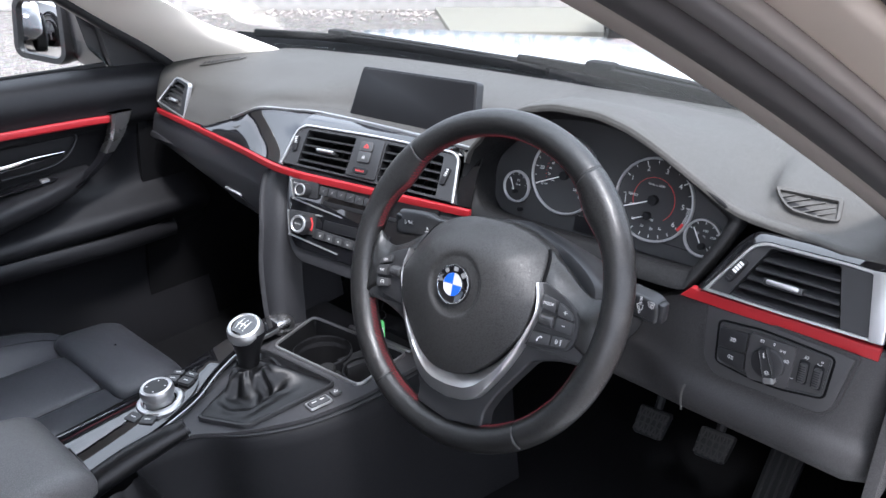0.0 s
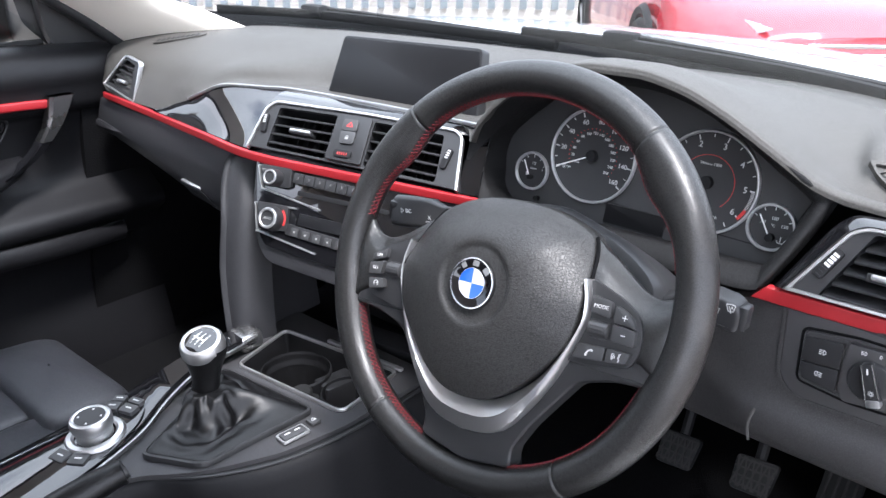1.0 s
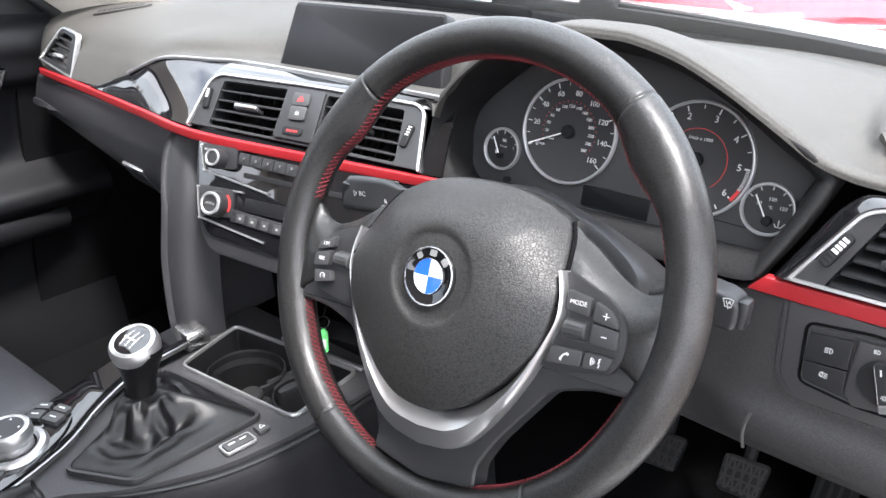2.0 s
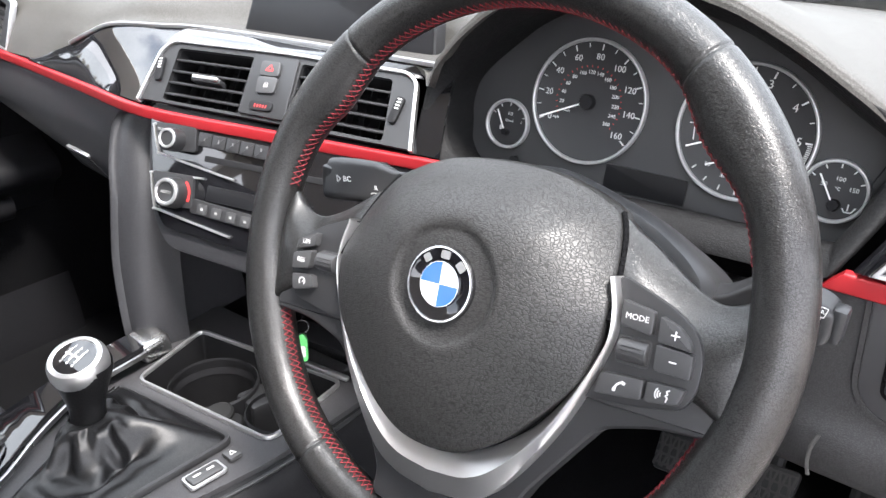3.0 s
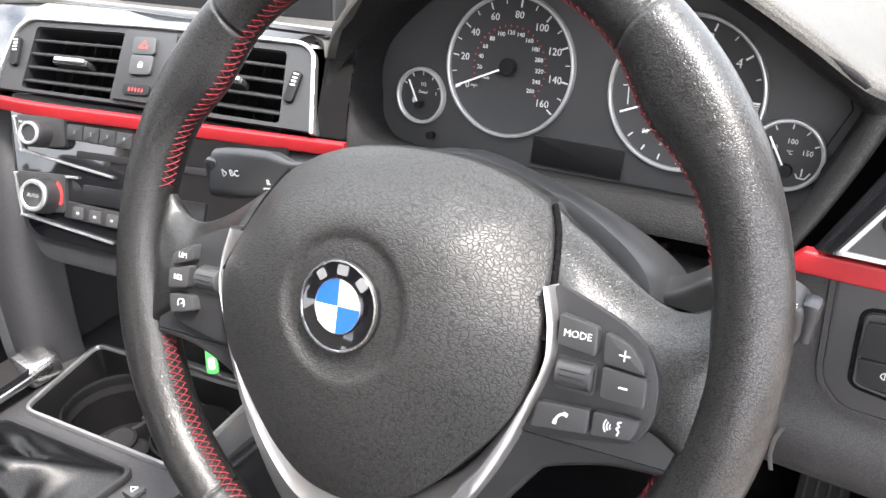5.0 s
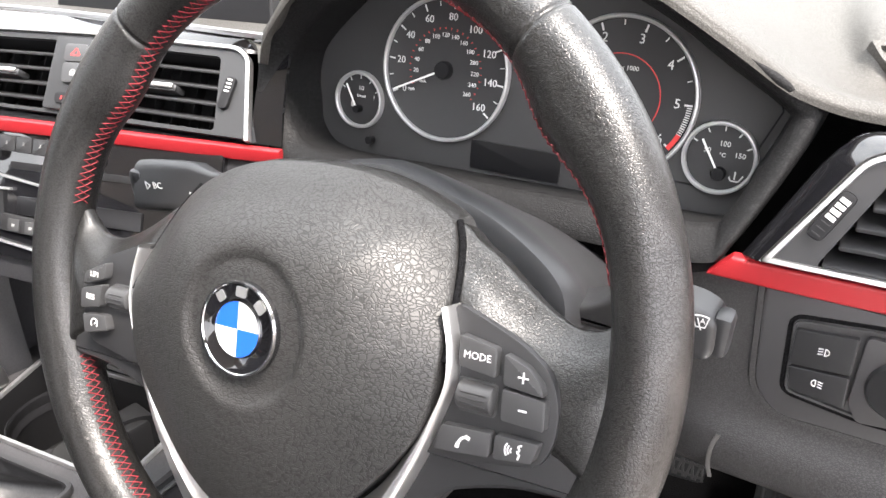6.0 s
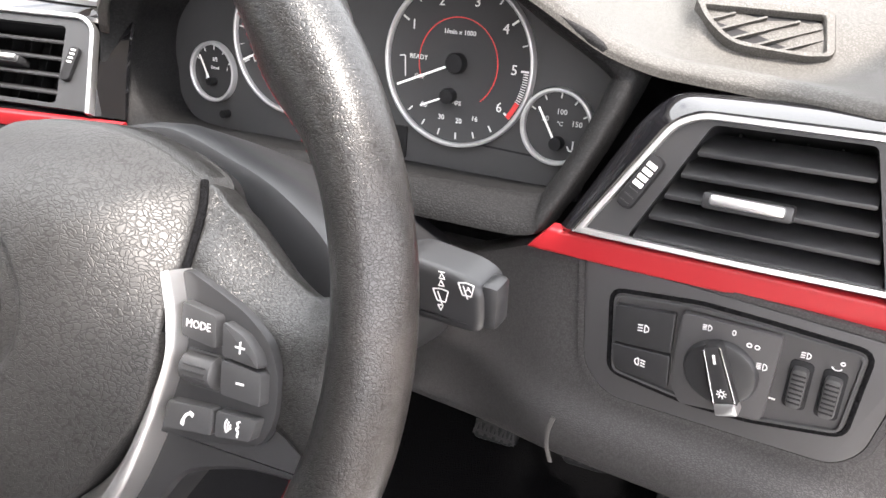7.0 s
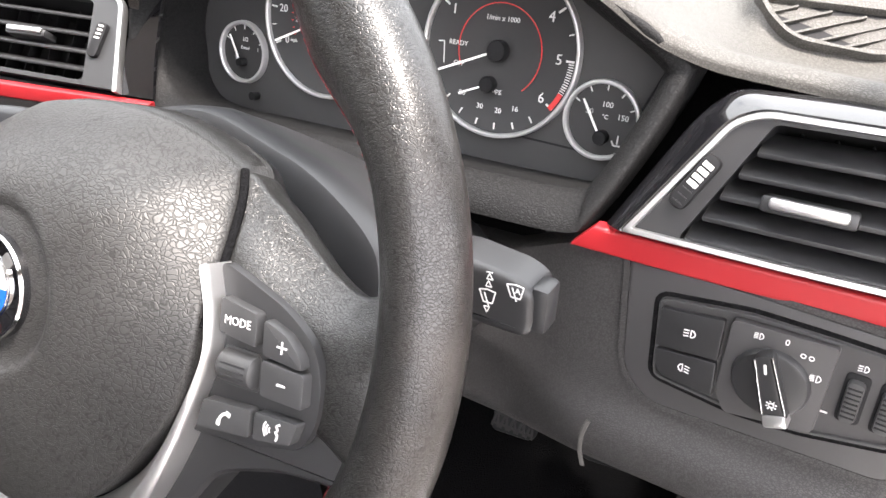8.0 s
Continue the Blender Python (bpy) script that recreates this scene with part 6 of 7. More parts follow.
ctl = thing("rotary_controller", "silver rotary controller knob with black keys round it", "control knob", Matrix.Translation((-0.404, -0.152, CZ + 0.007)) @ pose(0, 0, 0, 5, 0, 0) @ pose(0, 0, 0, 0, 0, 24))
part("base_plate", slab(rounded([(-0.028, -0.052), (0.022, -0.050), (0.034, -0.02), (0.034, 0.03), (0.022, 0.062), (-0.022, 0.066), (-0.034, 0.03), (-0.034, -0.02)], 0.012, 4), 0.003, 0.001), GLOSS, ctl)
part("silver_dish", lathe([(0.0325, 0.0), (0.0325, 0.004), (0.030, 0.007), (0.025, 0.008), (0.022, 0.006)], 40), SILVER, ctl, "satin silver dish")
kn = part("knob", lathe([(0.0195, 0.004), (0.0195, 0.014), (0.0215, 0.016), (0.0225, 0.020), (0.0225, 0.026), (0.021, 0.0295), (0.0185, 0.0305), (0.0165, 0.0298)], 40), SILVER, ctl, "knurled silver knob")
part("knob_top", lathe([(0, 0.0295), (0.0165, 0.0297)], 40), SATIN, kn, "grey knob top")
for i in range(4):
    a = radians(90 * i + 20)
    part("arrow_mark", bar(0.0125 * math.cos(a) - 0.001, 0.0125 * math.sin(a), 0.0125 * math.cos(a) + 0.001, 0.0125 * math.sin(a), 0.002, pose(0, 0, 0.0297)), WHITE, kn)
for x, y, w, d, rz in ((-0.012, 0.046, 0.018, 0.014, 8), (0.010, 0.046, 0.020, 0.014, -8), (-0.012, 0.060, 0.016, 0.010, 8), (0.010, 0.060, 0.018, 0.010, -8), (-0.012, -0.040, 0.020, 0.016, -10), (0.011, -0.040, 0.020, 0.016, 10)):
    k = part("key", slab(rect(w, d, 0.002), 0.005, 0.0012, m=pose(x, y, 0.003, 0, 0, rz)), KEYCAP, ctl)
    part("key_text", bar(-0.004, 0, 0.004, 0, 0.0016, pose(x, y, 0.008, 0, 0, rz)), WHITE, k)

# ---- handbrake ----
hb = thing("handbrake", "black leather handbrake lever with push button", "handbrake", Matrix.Translation((-0.292, -0.352, CZ - 0.034)))
hp = [(-0.03, -0.06, 0.010), (-0.02, 0.02, 0.032), (-0.005, 0.09, 0.060), (0.010, 0.145, 0.078), (0.018, 0.168, 0.084)]
part("grip", sweep(smooth_line(hp, 5), circle(0.0165, 16, 1.0, 0.9), scale=[0.8 + 0.25 * math.sin(math.pi * min(1, k / 18)) for k in range(21)]), GAITER, hb, "stitched black leather grip")
bt = Vector((0.0185, 0.170, 0.0845))
part("button", lathe([(0.0085, 0.0), (0.0085, 0.012), (0.007, 0.0155), (0, 0.0165)], 20, basis(bt, (1, -0.2, 0), (0, -0.42, 1))), SATIN, hb)


def brake_boot():
    rows = []
    for f, z in ((1.0, 0.0), (0.9, 0.015), (0.7, 0.035), (0.5, 0.05), (0.36, 0.062)):
        rows.append([(0.035 * f * math.cos(2 * math.pi * i / 40) * (1.25 + 0.06 * math.sin(7 * i * 0.4)) + 0.01, 0.13 * f * math.sin(2 * math.pi * i / 40) + 0.09 * (1 - f), z - 0.012 + 0.002 * math.sin(i * 1.3)) for i in range(40)])
    return loft(rows, ring=True)


part("boot", brake_boot(), GAITER, hb, "soft leather boot")

# ---- armrest ----
ar = thing("armrest", "black grained leather centre armrest", "armrest", Matrix.Translation((-0.365, -0.45, 0.60)))


def armrest_lid():
    """A padded lid: flat on top, falling away to the front, with soft rounded edges."""
    rows = []
    for y, w, top_, r in ((-0.15, 0.088, 0.056, 0.018), (0.02, 0.088, 0.056, 0.018), (0.09, 0.088, 0.055, 0.020), (0.125, 0.087, 0.051, 0.020), (0.145, 0.084, 0.043, 0.018), (0.157, 0.078, 0.030, 0.012), (0.161, 0.070, 0.016, 0.006)):
        rows.append([(p[0], y, p[1]) for p in rounded([(-w, 0.004), (w, 0.004), (w, top_), (-w, top_)], [0.006, 0.006, r, r], 5)])
    return loft([smooth_line(c, 4) for c in zip(*rows)], loop=True)


part("lid", armrest_lid(), REST, ar, "grained leather armrest lid", angle=60)
part("lid_seam", tube(smooth_line([(0.081, -0.15, 0.048), (0.081, 0.08, 0.0475), (0.079, 0.122, 0.043), (0.073, 0.146, 0.033), (0.055, 0.158, 0.026), (0.0, 0.1605, 0.025)], 5), 0.0012, 6), GAITER, ar, "stitched seam")
part("body", box(0.165, 0.30, 0.06, 0.010, pose(0.002, 0.0, -0.029)), SATIN, ar)
part("trim_line", box(0.169, 0.304, 0.003, 0.001, pose(0.002, 0.0, 0.0025)), MATTE, ar, "dark joint under the lid")

# ---- passenger seat ----
SEAT_SECTION = [(-0.245, -0.075), (-0.232, -0.012), (-0.195, 0.034), (-0.145, 0.036), (-0.102, 0.012), (-0.083, -0.004), (-0.070, 0.004), (0.0, 0.009), (0.064, 0.004), (0.077, -0.004), (0.096, 0.010), (0.140, 0.028), (0.190, 0.026), (0.228, -0.012), (0.240, -0.075)]


def seat_line(y, n=4):
    """The section across the seat at y: bolsters that sink towards the front, creases beside the middle panel."""
    f = max(0.0, min(1.0, (0.20 - y) / 0.22))
    drop = 0.055 * max(0.0, (y - 0.10) / 0.12) ** 2
    return smooth_line([(x * (1 - 0.16 * (1 - f) ** 2), y, 0.212 + (dz * (0.35 + 0.65 * f) if dz > 0 else dz) - drop - (0.02 * (1 - f) if abs(x) > 0.1 else 0)) for x, dz in SEAT_SECTION], n)


def cushion():
    ys = [-0.36, -0.25, -0.15, -0.06, 0.0, 0.05, 0.10, 0.14, 0.18, 0.21, 0.225]
    rows = [seat_line(y) for y in ys]
    rows.append([Vector((p.x, 0.232, p.z - 0.05)) for p in rows[-1]])
    rows.append([Vector((p.x, 0.225, 0.06)) for p in rows[-2]])
    return loft(rows)


def crease_line(k, ys, lift):
    return smooth_line([seat_line(y, 1)[k] + Vector((0, 0, lift)) for y in ys], 5)


seat = thing("passenger_seat", "black leather sports passenger seat with bolsters", "seat", Matrix.Translation((-0.745, -0.25, 0.28)))
part("cushion", cushion(), SEAT, seat, "creased black leather cushion", angle=60)
thigh = rounded([(-0.135, -0.064), (0.135, -0.064), (0.132, 0.062), (-0.132, 0.062)], 0.03, 5)
part("thigh_support", loft([[(p[0] * a, p[1] * b + 0.185, z + 0.010 * (1 - (p[0] * a / 0.14) ** 2) - 0.25 * max(0.0, p[1] * b - 0.01)) for p in thigh] for a, b, z in ((1.0, 1.0, 0.16), (1.02, 1.03, 0.195), (1.0, 1.0, 0.212), (0.95, 0.92, 0.2205), (0.85, 0.78, 0.2235), (0.5, 0.4, 0.225), (0.02, 0.02, 0.2255))], ring=True), SEAT, seat, "extending leather thigh support", angle=70)
for k_ in (5, 9):
    part("cushion_seam", tube(crease_line(k_, (-0.34, -0.2, -0.05, 0.08, 0.12), 0.0005), 0.0016, 6), GAITER, seat, "stitched seam")
for k_, d_ in ((3, 0.0), (2, 0.002)):
    part("bolster_seam", tube(crease_line(k_, (-0.34, -0.2, -0.06, 0.05, 0.12, 0.17, 0.20), 0.0004), 0.0009, 6), GAITER, seat, "stitched seam along the bolster")
part("seat_base", box(0.50, 0.50, 0.19, 0.02, pose(0, -0.08, 0.085)), MATTE, seat)
part("backrest", box(0.52, 0.14, 0.66, 0.05, pose(0, -0.48, 0.50, -18, 0, 0), seg=4), SEAT, seat)
dseat = thing("driver_seat", "black leather driver seat beside the camera", "seat", Matrix.Translation((0.0, -0.62, 0.28)))
part("cushion", box(0.50, 0.42, 0.16, 0.05, pose(0, -0.12, 0.12), seg=4), SEAT, dseat)
part("backrest", box(0.50, 0.14, 0.60, 0.05, pose(0, -0.48, 0.46, -18, 0, 0), seg=4), SEAT, dseat)

# ---- passenger door ----
door = thing("passenger_door", "closed passenger door with black trim and red strip", "car door")
DX = -1.05


def door_panel():
    rows = []
    for y in [-0.9 + 0.06 * i for i in range(21)]:
        w = 0.0
        c = 0.035 * max(0.0, min(1.0, (y - 0.05) / 0.3))
        rows.append(smooth_line([(DX - 0.055, y, 0.925 - c * 0.3), (DX - 0.03, y, 0.928 - c * 0.4), (DX + 0.005, y, 0.915 - c * 0.4), (DX + 0.018, y, 0.88 - c * 0.3), (DX + 0.012, y, 0.852), (DX + 0.008, y, 0.82), (DX - 0.012, y, 0.80), (DX - 0.020, y, 0.74), (DX - 0.012, y, 0.69), (DX + 0.02, y, 0.66), (DX + 0.045, y, 0.64), (DX + 0.045, y, 0.615), (DX + 0.01, y, 0.585), (DX - 0.02, y, 0.50), (DX + 0.01, y, 0.36), (DX + 0.02, y, 0.28)], 3))
    return loft(rows)


part("door_trim", door_panel(), DOORTRIM, door, "black moulded door trim", angle=60)
part("trim_strip", sweep(smooth_line([(DX + 0.020, -0.6, 0.844), (DX + 0.020, -0.2, 0.842), (DX + 0.019, 0.05, 0.837), (DX + 0.018, 0.128, 0.833)], 5), [tuple(p) for p in rect(0.010, 0.015, 0.004, 3)]), RED, door, "red painted trim strip")
PULL = ((0.846, 0.124, 0.168), (0.822, 0.119, 0.155), (0.800, 0.112, 0.141), (0.778, 0.098, 0.121), (0.757, 0.080, 0.100), (0.738, 0.055, 0.073), (0.7215, 0.022, 0.038), (0.706, -0.03, -0.014), (0.692, -0.10, -0.085))


def pull_blade(k0, k1, out):
    """The pull: a flat blade, wide at its upper end, standing off the door."""
    pts = [smooth_line([(a, z, 0) for z, a, b in PULL], 4), smooth_line([(b, z, 0) for z, a, b in PULL], 4)]
    rows = []
    for p, q in list(zip(*pts))[k0:k1]:
        e = (q - p) * 0.12
        rows.append([(DX + 0.012, p.x, p.y), (DX + 0.030 + out, p.x, p.y), (DX + 0.036 + out, p.x + e.x, p.y + e.y), (DX + 0.034 + out, q.x - e.x, q.y - e.y), (DX + 0.028 + out, q.x, q.y), (DX + 0.012, q.x, q.y)])
    return loft(rows, ring=True, caps=True)


part("pull_handle", pull_blade(0, 33, 0.0), GLOSS, door, "gloss black pull handle", angle=25)
part("pull_cap", pull_blade(0, 14, 0.0015), DARKSILVER, door, "dark silver upper end of the pull", angle=25)
part("handle_recess", slab(rounded([(-0.30, -0.030), (-0.06, -0.030), (0.012, -0.024), (0.046, -0.004), (0.064, 0.026), (0.048, 0.037), (-0.008, 0.043), (-0.30, 0.040)], [0.01, 0.03, 0.02, 0.02, 0.012, 0.012, 0.02, 0.01]), 0.003, 0.001, m=basis((DX - 0.010, 0.0, 0.782), (0, 1, 0), (0.06, 0, 1))), MATTE, door, "dark opener recess")
part("recess_piping", tube([(DX - 0.002, y, z) for y, z in [(p[0], p[1]) for p in rounded([(-0.30, 0.757), (-0.072, 0.755), (0.011, 0.760), (0.044, 0.777), (0.063, 0.807), (0.049, 0.818), (-0.008, 0.824), (-0.30, 0.820)], [0.01, 0.03, 0.02, 0.02, 0.012, 0.012, 0.02, 0.01], 5)]], 0.0035, 8, True), DOORTRIM, door, "rounded lip round the opener recess")
part("door_handle", sweep(smooth_line([(DX + 0.002, -0.22, 0.772), (DX + 0.010, -0.09, 0.779), (DX + 0.012, -0.03, 0.784), (DX + 0.006, 0.030, 0.784)], 5), [tuple(p) for p in rect(0.007, 0.012, 0.003, 3)], scale=[1.0] * 11 + [0.9, 0.75, 0.6, 0.5, 0.4]), CHROME, door, "chrome door opener")


def door_arm():
    """The padded armrest that runs forward and narrows under the pull."""
    rows = []
    for y, x1, z, h in ((-0.60, 0.075, 0.700, 0.05), (-0.20, 0.072, 0.712, 0.05), (-0.08, 0.062, 0.722, 0.045), (0.0, 0.045, 0.730, 0.036), (0.05, 0.022, 0.732, 0.022), (0.075, 0.004, 0.732, 0.010)):
        rows.append([(DX - 0.02, y, z + 0.012), (DX + x1 * 0.4, y, z + 0.010), (DX + x1 * 0.85, y, z + 0.003), (DX + x1, y, z - h * 0.25), (DX + x1 * 0.9, y, z - h * 0.8), (DX - 0.02, y, z - h)])
    return loft([smooth_line(c, 5) for c in zip(*[smooth_line(r, 3) for r in rows])])


part("armrest", door_arm(), DOORTRIM, door, "padded black door armrest", angle=60)
part("switch_plate", slab(rounded([(-0.12, -0.012), (0.03, -0.010), (0.045, 0.0), (0.03, 0.012), (-0.12, 0.014)], 0.006), 0.003, 0.001, m=basis((DX + 0.020, -0.04, 0.7385), (0, 1, 0.04), (-1, 0, 0.08))), GLOSS, door, "gloss switch plate")
part("window_switch", box(0.012, 0.016, 0.006, 0.002, pose(DX + 0.020, -0.022, 0.743, 0, 5, 0)), SILVER, door, "silver window switch")
part("pocket_edge", sweep(smooth_line([(DX + 0.03, -0.6, 0.60), (DX + 0.045, -0.15, 0.595), (DX + 0.045, 0.08, 0.585), (DX + 0.02, 0.22, 0.575)], 5), circle(0.016, 10, 0.7, 1.2)), DOORTRIM, door, "rounded door bin edge")
part("mirror_corner", slab(rounded([(0.120, 1.060), (0.154, 1.030), (0.161, 0.998), (0.167, 0.942), (0.184, 0.905), (0.335, 0.893), (0.20, 1.01), (0.13, 1.068)], [0.004, 0.01, 0.02, 0.02, 0.015, 0.01, 0.02, 0.004]), 0.02, 0.006, m=basis((DX - 0.056, 0, 0), (0, 1, 0), (0, 0, 1))), SATIN, door, "black mirror corner panel")
part("window_seal", sweep([(DX - 0.042, -0.9, 0.928), (DX - 0.042, 0.16, 0.926)], circle(0.007, 8)), RUBBER, door)
wg = part("window_pane", thicken(loft([[(DX - 0.05, -0.9, 0.92), (DX - 0.05, 0.20, 0.92)], [(DX + 0.02, -0.75, 1.33), (DX + 0.02, -0.35, 1.33)]]), 0.003), GLASS, door, "clear window glass")
wg.visible_shadow = False

# Door mirror
mg_c = Vector((-1.331, 0.142, 0.979))
eye0, far = Vector((0.486, -0.536, 1.225)), Vector((-7.6, -14.6, 0.42))
mn = ((eye0 - mg_c).normalized() + (far - mg_c).normalized()).normalized()
mx_ = Vector((0, 0, 1)).cross(mn)
FM = basis(mg_c, mx_, mn.cross(mx_))
dm = thing("door_mirror", "black door mirror reflecting two parked cars", "door mirror", FM)
GO = rounded([(-0.060, -0.050), (0.056, -0.062), (0.060, 0.056), (-0.046, 0.056)], [0.014, 0.022, 0.014, 0.022], 5)
part("housing", ring_plate(shrink(GO, -0.016), shrink(GO, 0.001), 0.024, 0.009, pose(0, 0, -0.014)), SATIN, dm)
# A white car's shell, coloured black to stand for the shade on it.
part("shell", loft([[(p[0], p[1], 0.0) for p in shrink(GO, -0.0155)], [(p[0] * 1.18, p[1] * 1.18, -0.04) for p in GO], [(p[0] * 0.85, p[1] * 0.85, -0.10) for p in GO], [(p[0] * 0.1, p[1] * 0.1, -0.115) for p in GO]], ring=True), SATIN, dm, "mirror shell, blackened for its shade")
part("mirror_glass", slab(shrink(GO, 0.001), 0.002), MIRROR, dm, "mirror glass", smooth=False)
foot = []
for x, pts_ in ((-1.330, [(0.185, 1.04), (0.225, 1.035), (0.245, 1.0), (0.252, 0.92), (0.252, 0.878), (0.206, 0.897), (0.190, 0.915)]), (-1.24, [(0.172, 1.03), (0.205, 1.028), (0.22, 1.0), (0.226, 0.92), (0.229, 0.885), (0.195, 0.897), (0.174, 0.92)]), (-1.11, [(0.125, 1.045), (0.155, 1.04), (0.17, 1.0), (0.19, 0.93), (0.20, 0.905), (0.180, 0.915), (0.14, 0.96)])):
    foot.append([(x, p[0], p[1]) for p in rounded(pts_, 0.012, 3)])
bmf = loft(foot, ring=True, caps=True)
part("arm", merged(bmf, FM.inverted()), SATIN, dm, "black mirror foot")


# ---- pedals and floor ----
def pedal(x, z, name, label):
    p = thing(name, label, "pedal", pose(x, 0.50, z, 55, 0, 0))
    part("plate", slab(rounded([(-0.026, -0.027), (0.025, -0.024), (0.029, 0.026), (-0.029, 0.022)], 0.008), 0.012, 0.003), MATTE, p)
    for i in range(5):
        part("tread_rib", bar(-0.025 + 0.0105 * i, -0.022, -0.017 + 0.0105 * i, 0.020, 0.0025, pose(0, 0, 0.012), deep=0.002), PEDALRUB, p)
        part("tread_rib", bar(-0.017 + 0.0105 * i, -0.022, -0.025 + 0.0105 * i, 0.020, 0.0025, pose(0, 0, 0.012), deep=0.002), PEDALRUB, p)
    for i in range(4):
        part("tread_bar", bar(-0.026, -0.018 + 0.0115 * i, 0.026, -0.018 + 0.0125 * i, 0.0025, pose(0, 0, 0.012), deep=0.002), PEDALRUB, p)
    part("arm", tube([(0, 0.02, 0.0), (0, 0.10, 0.02), (0, 0.22, 0.10)], 0.008, 8), MATTE, p)


pedal(0.003, 0.41, "clutch_pedal", "clutch pedal with ribbed rubber pad")
pedal(0.112, 0.42, "brake_pedal", "brake pedal with ribbed rubber pad")
ap = thing("accelerator_pedal", "long ribbed black accelerator pedal", "pedal", pose(0.215, 0.50, 0.40, 50, 0, 0))
part("plate", slab(rect(0.05, 0.16, 0.01), 0.012, 0.003), RUBBER, ap)
for i in range(4):
    part("tread_rib", box(0.004, 0.14, 0.004, 0.001, pose(-0.017 + 0.0113 * i, 0, 0.013)), PEDALRUB, ap)


# ---- car shell ----
def sheet(name, rows, mat, d=0.01, label="", category="car body"):
    ob = part(name, thicken(loft(rows), d), mat, None, label)
    return tagged(ob, label, category, kind="structure")


sheet("floor", [[(-1.1, 0.80, 0.30), (0.45, 0.80, 0.30)], [(-1.1, -1.6, 0.27), (0.45, -1.6, 0.27)]], CARPET, 0.02, "dark carpeted car floor", "floor")
sheet("wall_bulkhead", [[(-1.1, 0.80, 0.29), (0.45, 0.80, 0.29)], [(-1.1, 0.70, 0.60), (0.45, 0.70, 0.60)], [(-1.1, 0.50, 0.93), (0.45, 0.50, 0.93)]], CARPET, 0.02, "dark carpeted bulkhead", "wall")
sheet("wall_rear", [[(-1.1, -1.6, 0.27), (0.4, -1.6, 0.27)], [(-1.05, -1.7, 0.95), (0.35, -1.7, 0.95)]], SEAT, 0.05, "black rear bench backrest", "wall")
roof_rows = [[(-0.97, y, z - 0.03), (-0.80, y, z), (-0.36, y, z + 0.015), (0.08, y, z), (0.25, y, z - 0.03)] for y, z in ((-0.20, 1.345), (-0.5, 1.385), (-0.9, 1.39), (-1.4, 1.37), (-1.8, 1.32))]
sheet("ceiling", roof_rows, BEIGE, 0.02, "beige cloth headliner", "ceiling")
sheet("sill", [[(0.36, 0.75, 0.30), (0.36, -1.6, 0.28)], [(0.36, 0.75, 0.38), (0.36, -1.6, 0.36)], [(0.50, 0.75, 0.38), (0.50, -1.6, 0.36)], [(0.52, 0.75, 0.2), (0.52, -1.6, 0.2)]], PAINT, 0.01, "white painted door sill", "sill")
sheet("wall_kick", [[(0.39, 0.75, 0.30), (0.39, 0.22, 0.30)], [(0.39, 0.75, 0.92), (0.39, 0.26, 0.92)]], CARPET, 0.02, "black footwell side trim", "wall")

sheet("wall_kick_left", [[(-1.075, 0.80, 0.28), (-1.075, 0.14, 0.28)], [(-1.075, 0.80, 0.90), (-1.075, 0.20, 0.90)]], CARPET, 0.02, "black passenger footwell side trim", "wall")


for nm, sx_ in (("wall_rear_left", -1.09), ("wall_rear_right", 0.43)):
    sheet(nm, [[(sx_, -0.80 if sx_ > 0 else -0.90, 0.27), (sx_, -1.75, 0.27)], [(sx_, -0.80 if sx_ > 0 else -0.90, 0.93), (sx_, -1.75, 0.93)]], DOORTRIM, 0.03, "closed black-trimmed rear door", "wall")
    sheet(nm.replace("wall_rear", "pillar_middle"), [[(sx_, -0.78 if sx_ > 0 else -0.88, 0.90), (sx_, -0.98, 0.90)], [(sx_ - 0.17 * (1 if sx_ > 0 else -1), -0.80, 1.37), (sx_ - 0.17 * (1 if sx_ > 0 else -1), -0.98, 1.37)]], BEIGE, 0.03, "cream trimmed middle pillar", "pillar")


def pillar(name, line, prof, mat, label, up):
    ob = part(name, sweep(smooth_line(line, 8), prof, up), mat, None, label)
    return tagged(ob, label, "pillar", kind="structure")


# A-pillars: the inner trim, then seal, painted frame and outer seal on the open side
APR = [(0.357, 0.46, 0.83), (0.320, 0.33, 0.905), (0.290, 0.20, 0.985), (0.24, 0.0, 1.10), (0.19, -0.20, 1.20), (0.13, -0.42, 1.29)]


def shifted(dx, dy, dz):
    return [(x + dx, y + dy, z + dz) for x, y, z in APR]


for nm, off, dy, dz, w, h, mat_, label in (
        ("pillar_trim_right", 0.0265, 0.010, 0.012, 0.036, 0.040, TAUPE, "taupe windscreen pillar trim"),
        ("pillar_seal", 0.0590, -0.006, 0.012, 0.028, 0.034, SEALDARK, "dark rubber door seal"),
        ("pillar_groove", 0.0860, -0.002, 0.018, 0.027, 0.030, SEALMAT, "grey flange beside the door seal"),
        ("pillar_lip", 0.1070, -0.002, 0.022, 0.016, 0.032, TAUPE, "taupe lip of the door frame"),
        ("pillar_frame", 0.1390, 0.0, 0.026, 0.050, 0.030, FRAMEPAINT, "sand-coloured painted door frame"),
        ("pillar_outer_seal", 0.1790, 0.0, 0.032, 0.030, 0.030, SEALDARK, "outer rubber seal"),
        ("pillar_outer", 0.1990, 0.008, 0.038, 0.011, 0.028, PAINT, "white painted outer pillar")):
    pillar(nm, shifted(off, dy, dz), [tuple(p) for p in rect(w, h, min(w, h) * 0.3, 3)], mat_, label, (0, 0.5, 1))
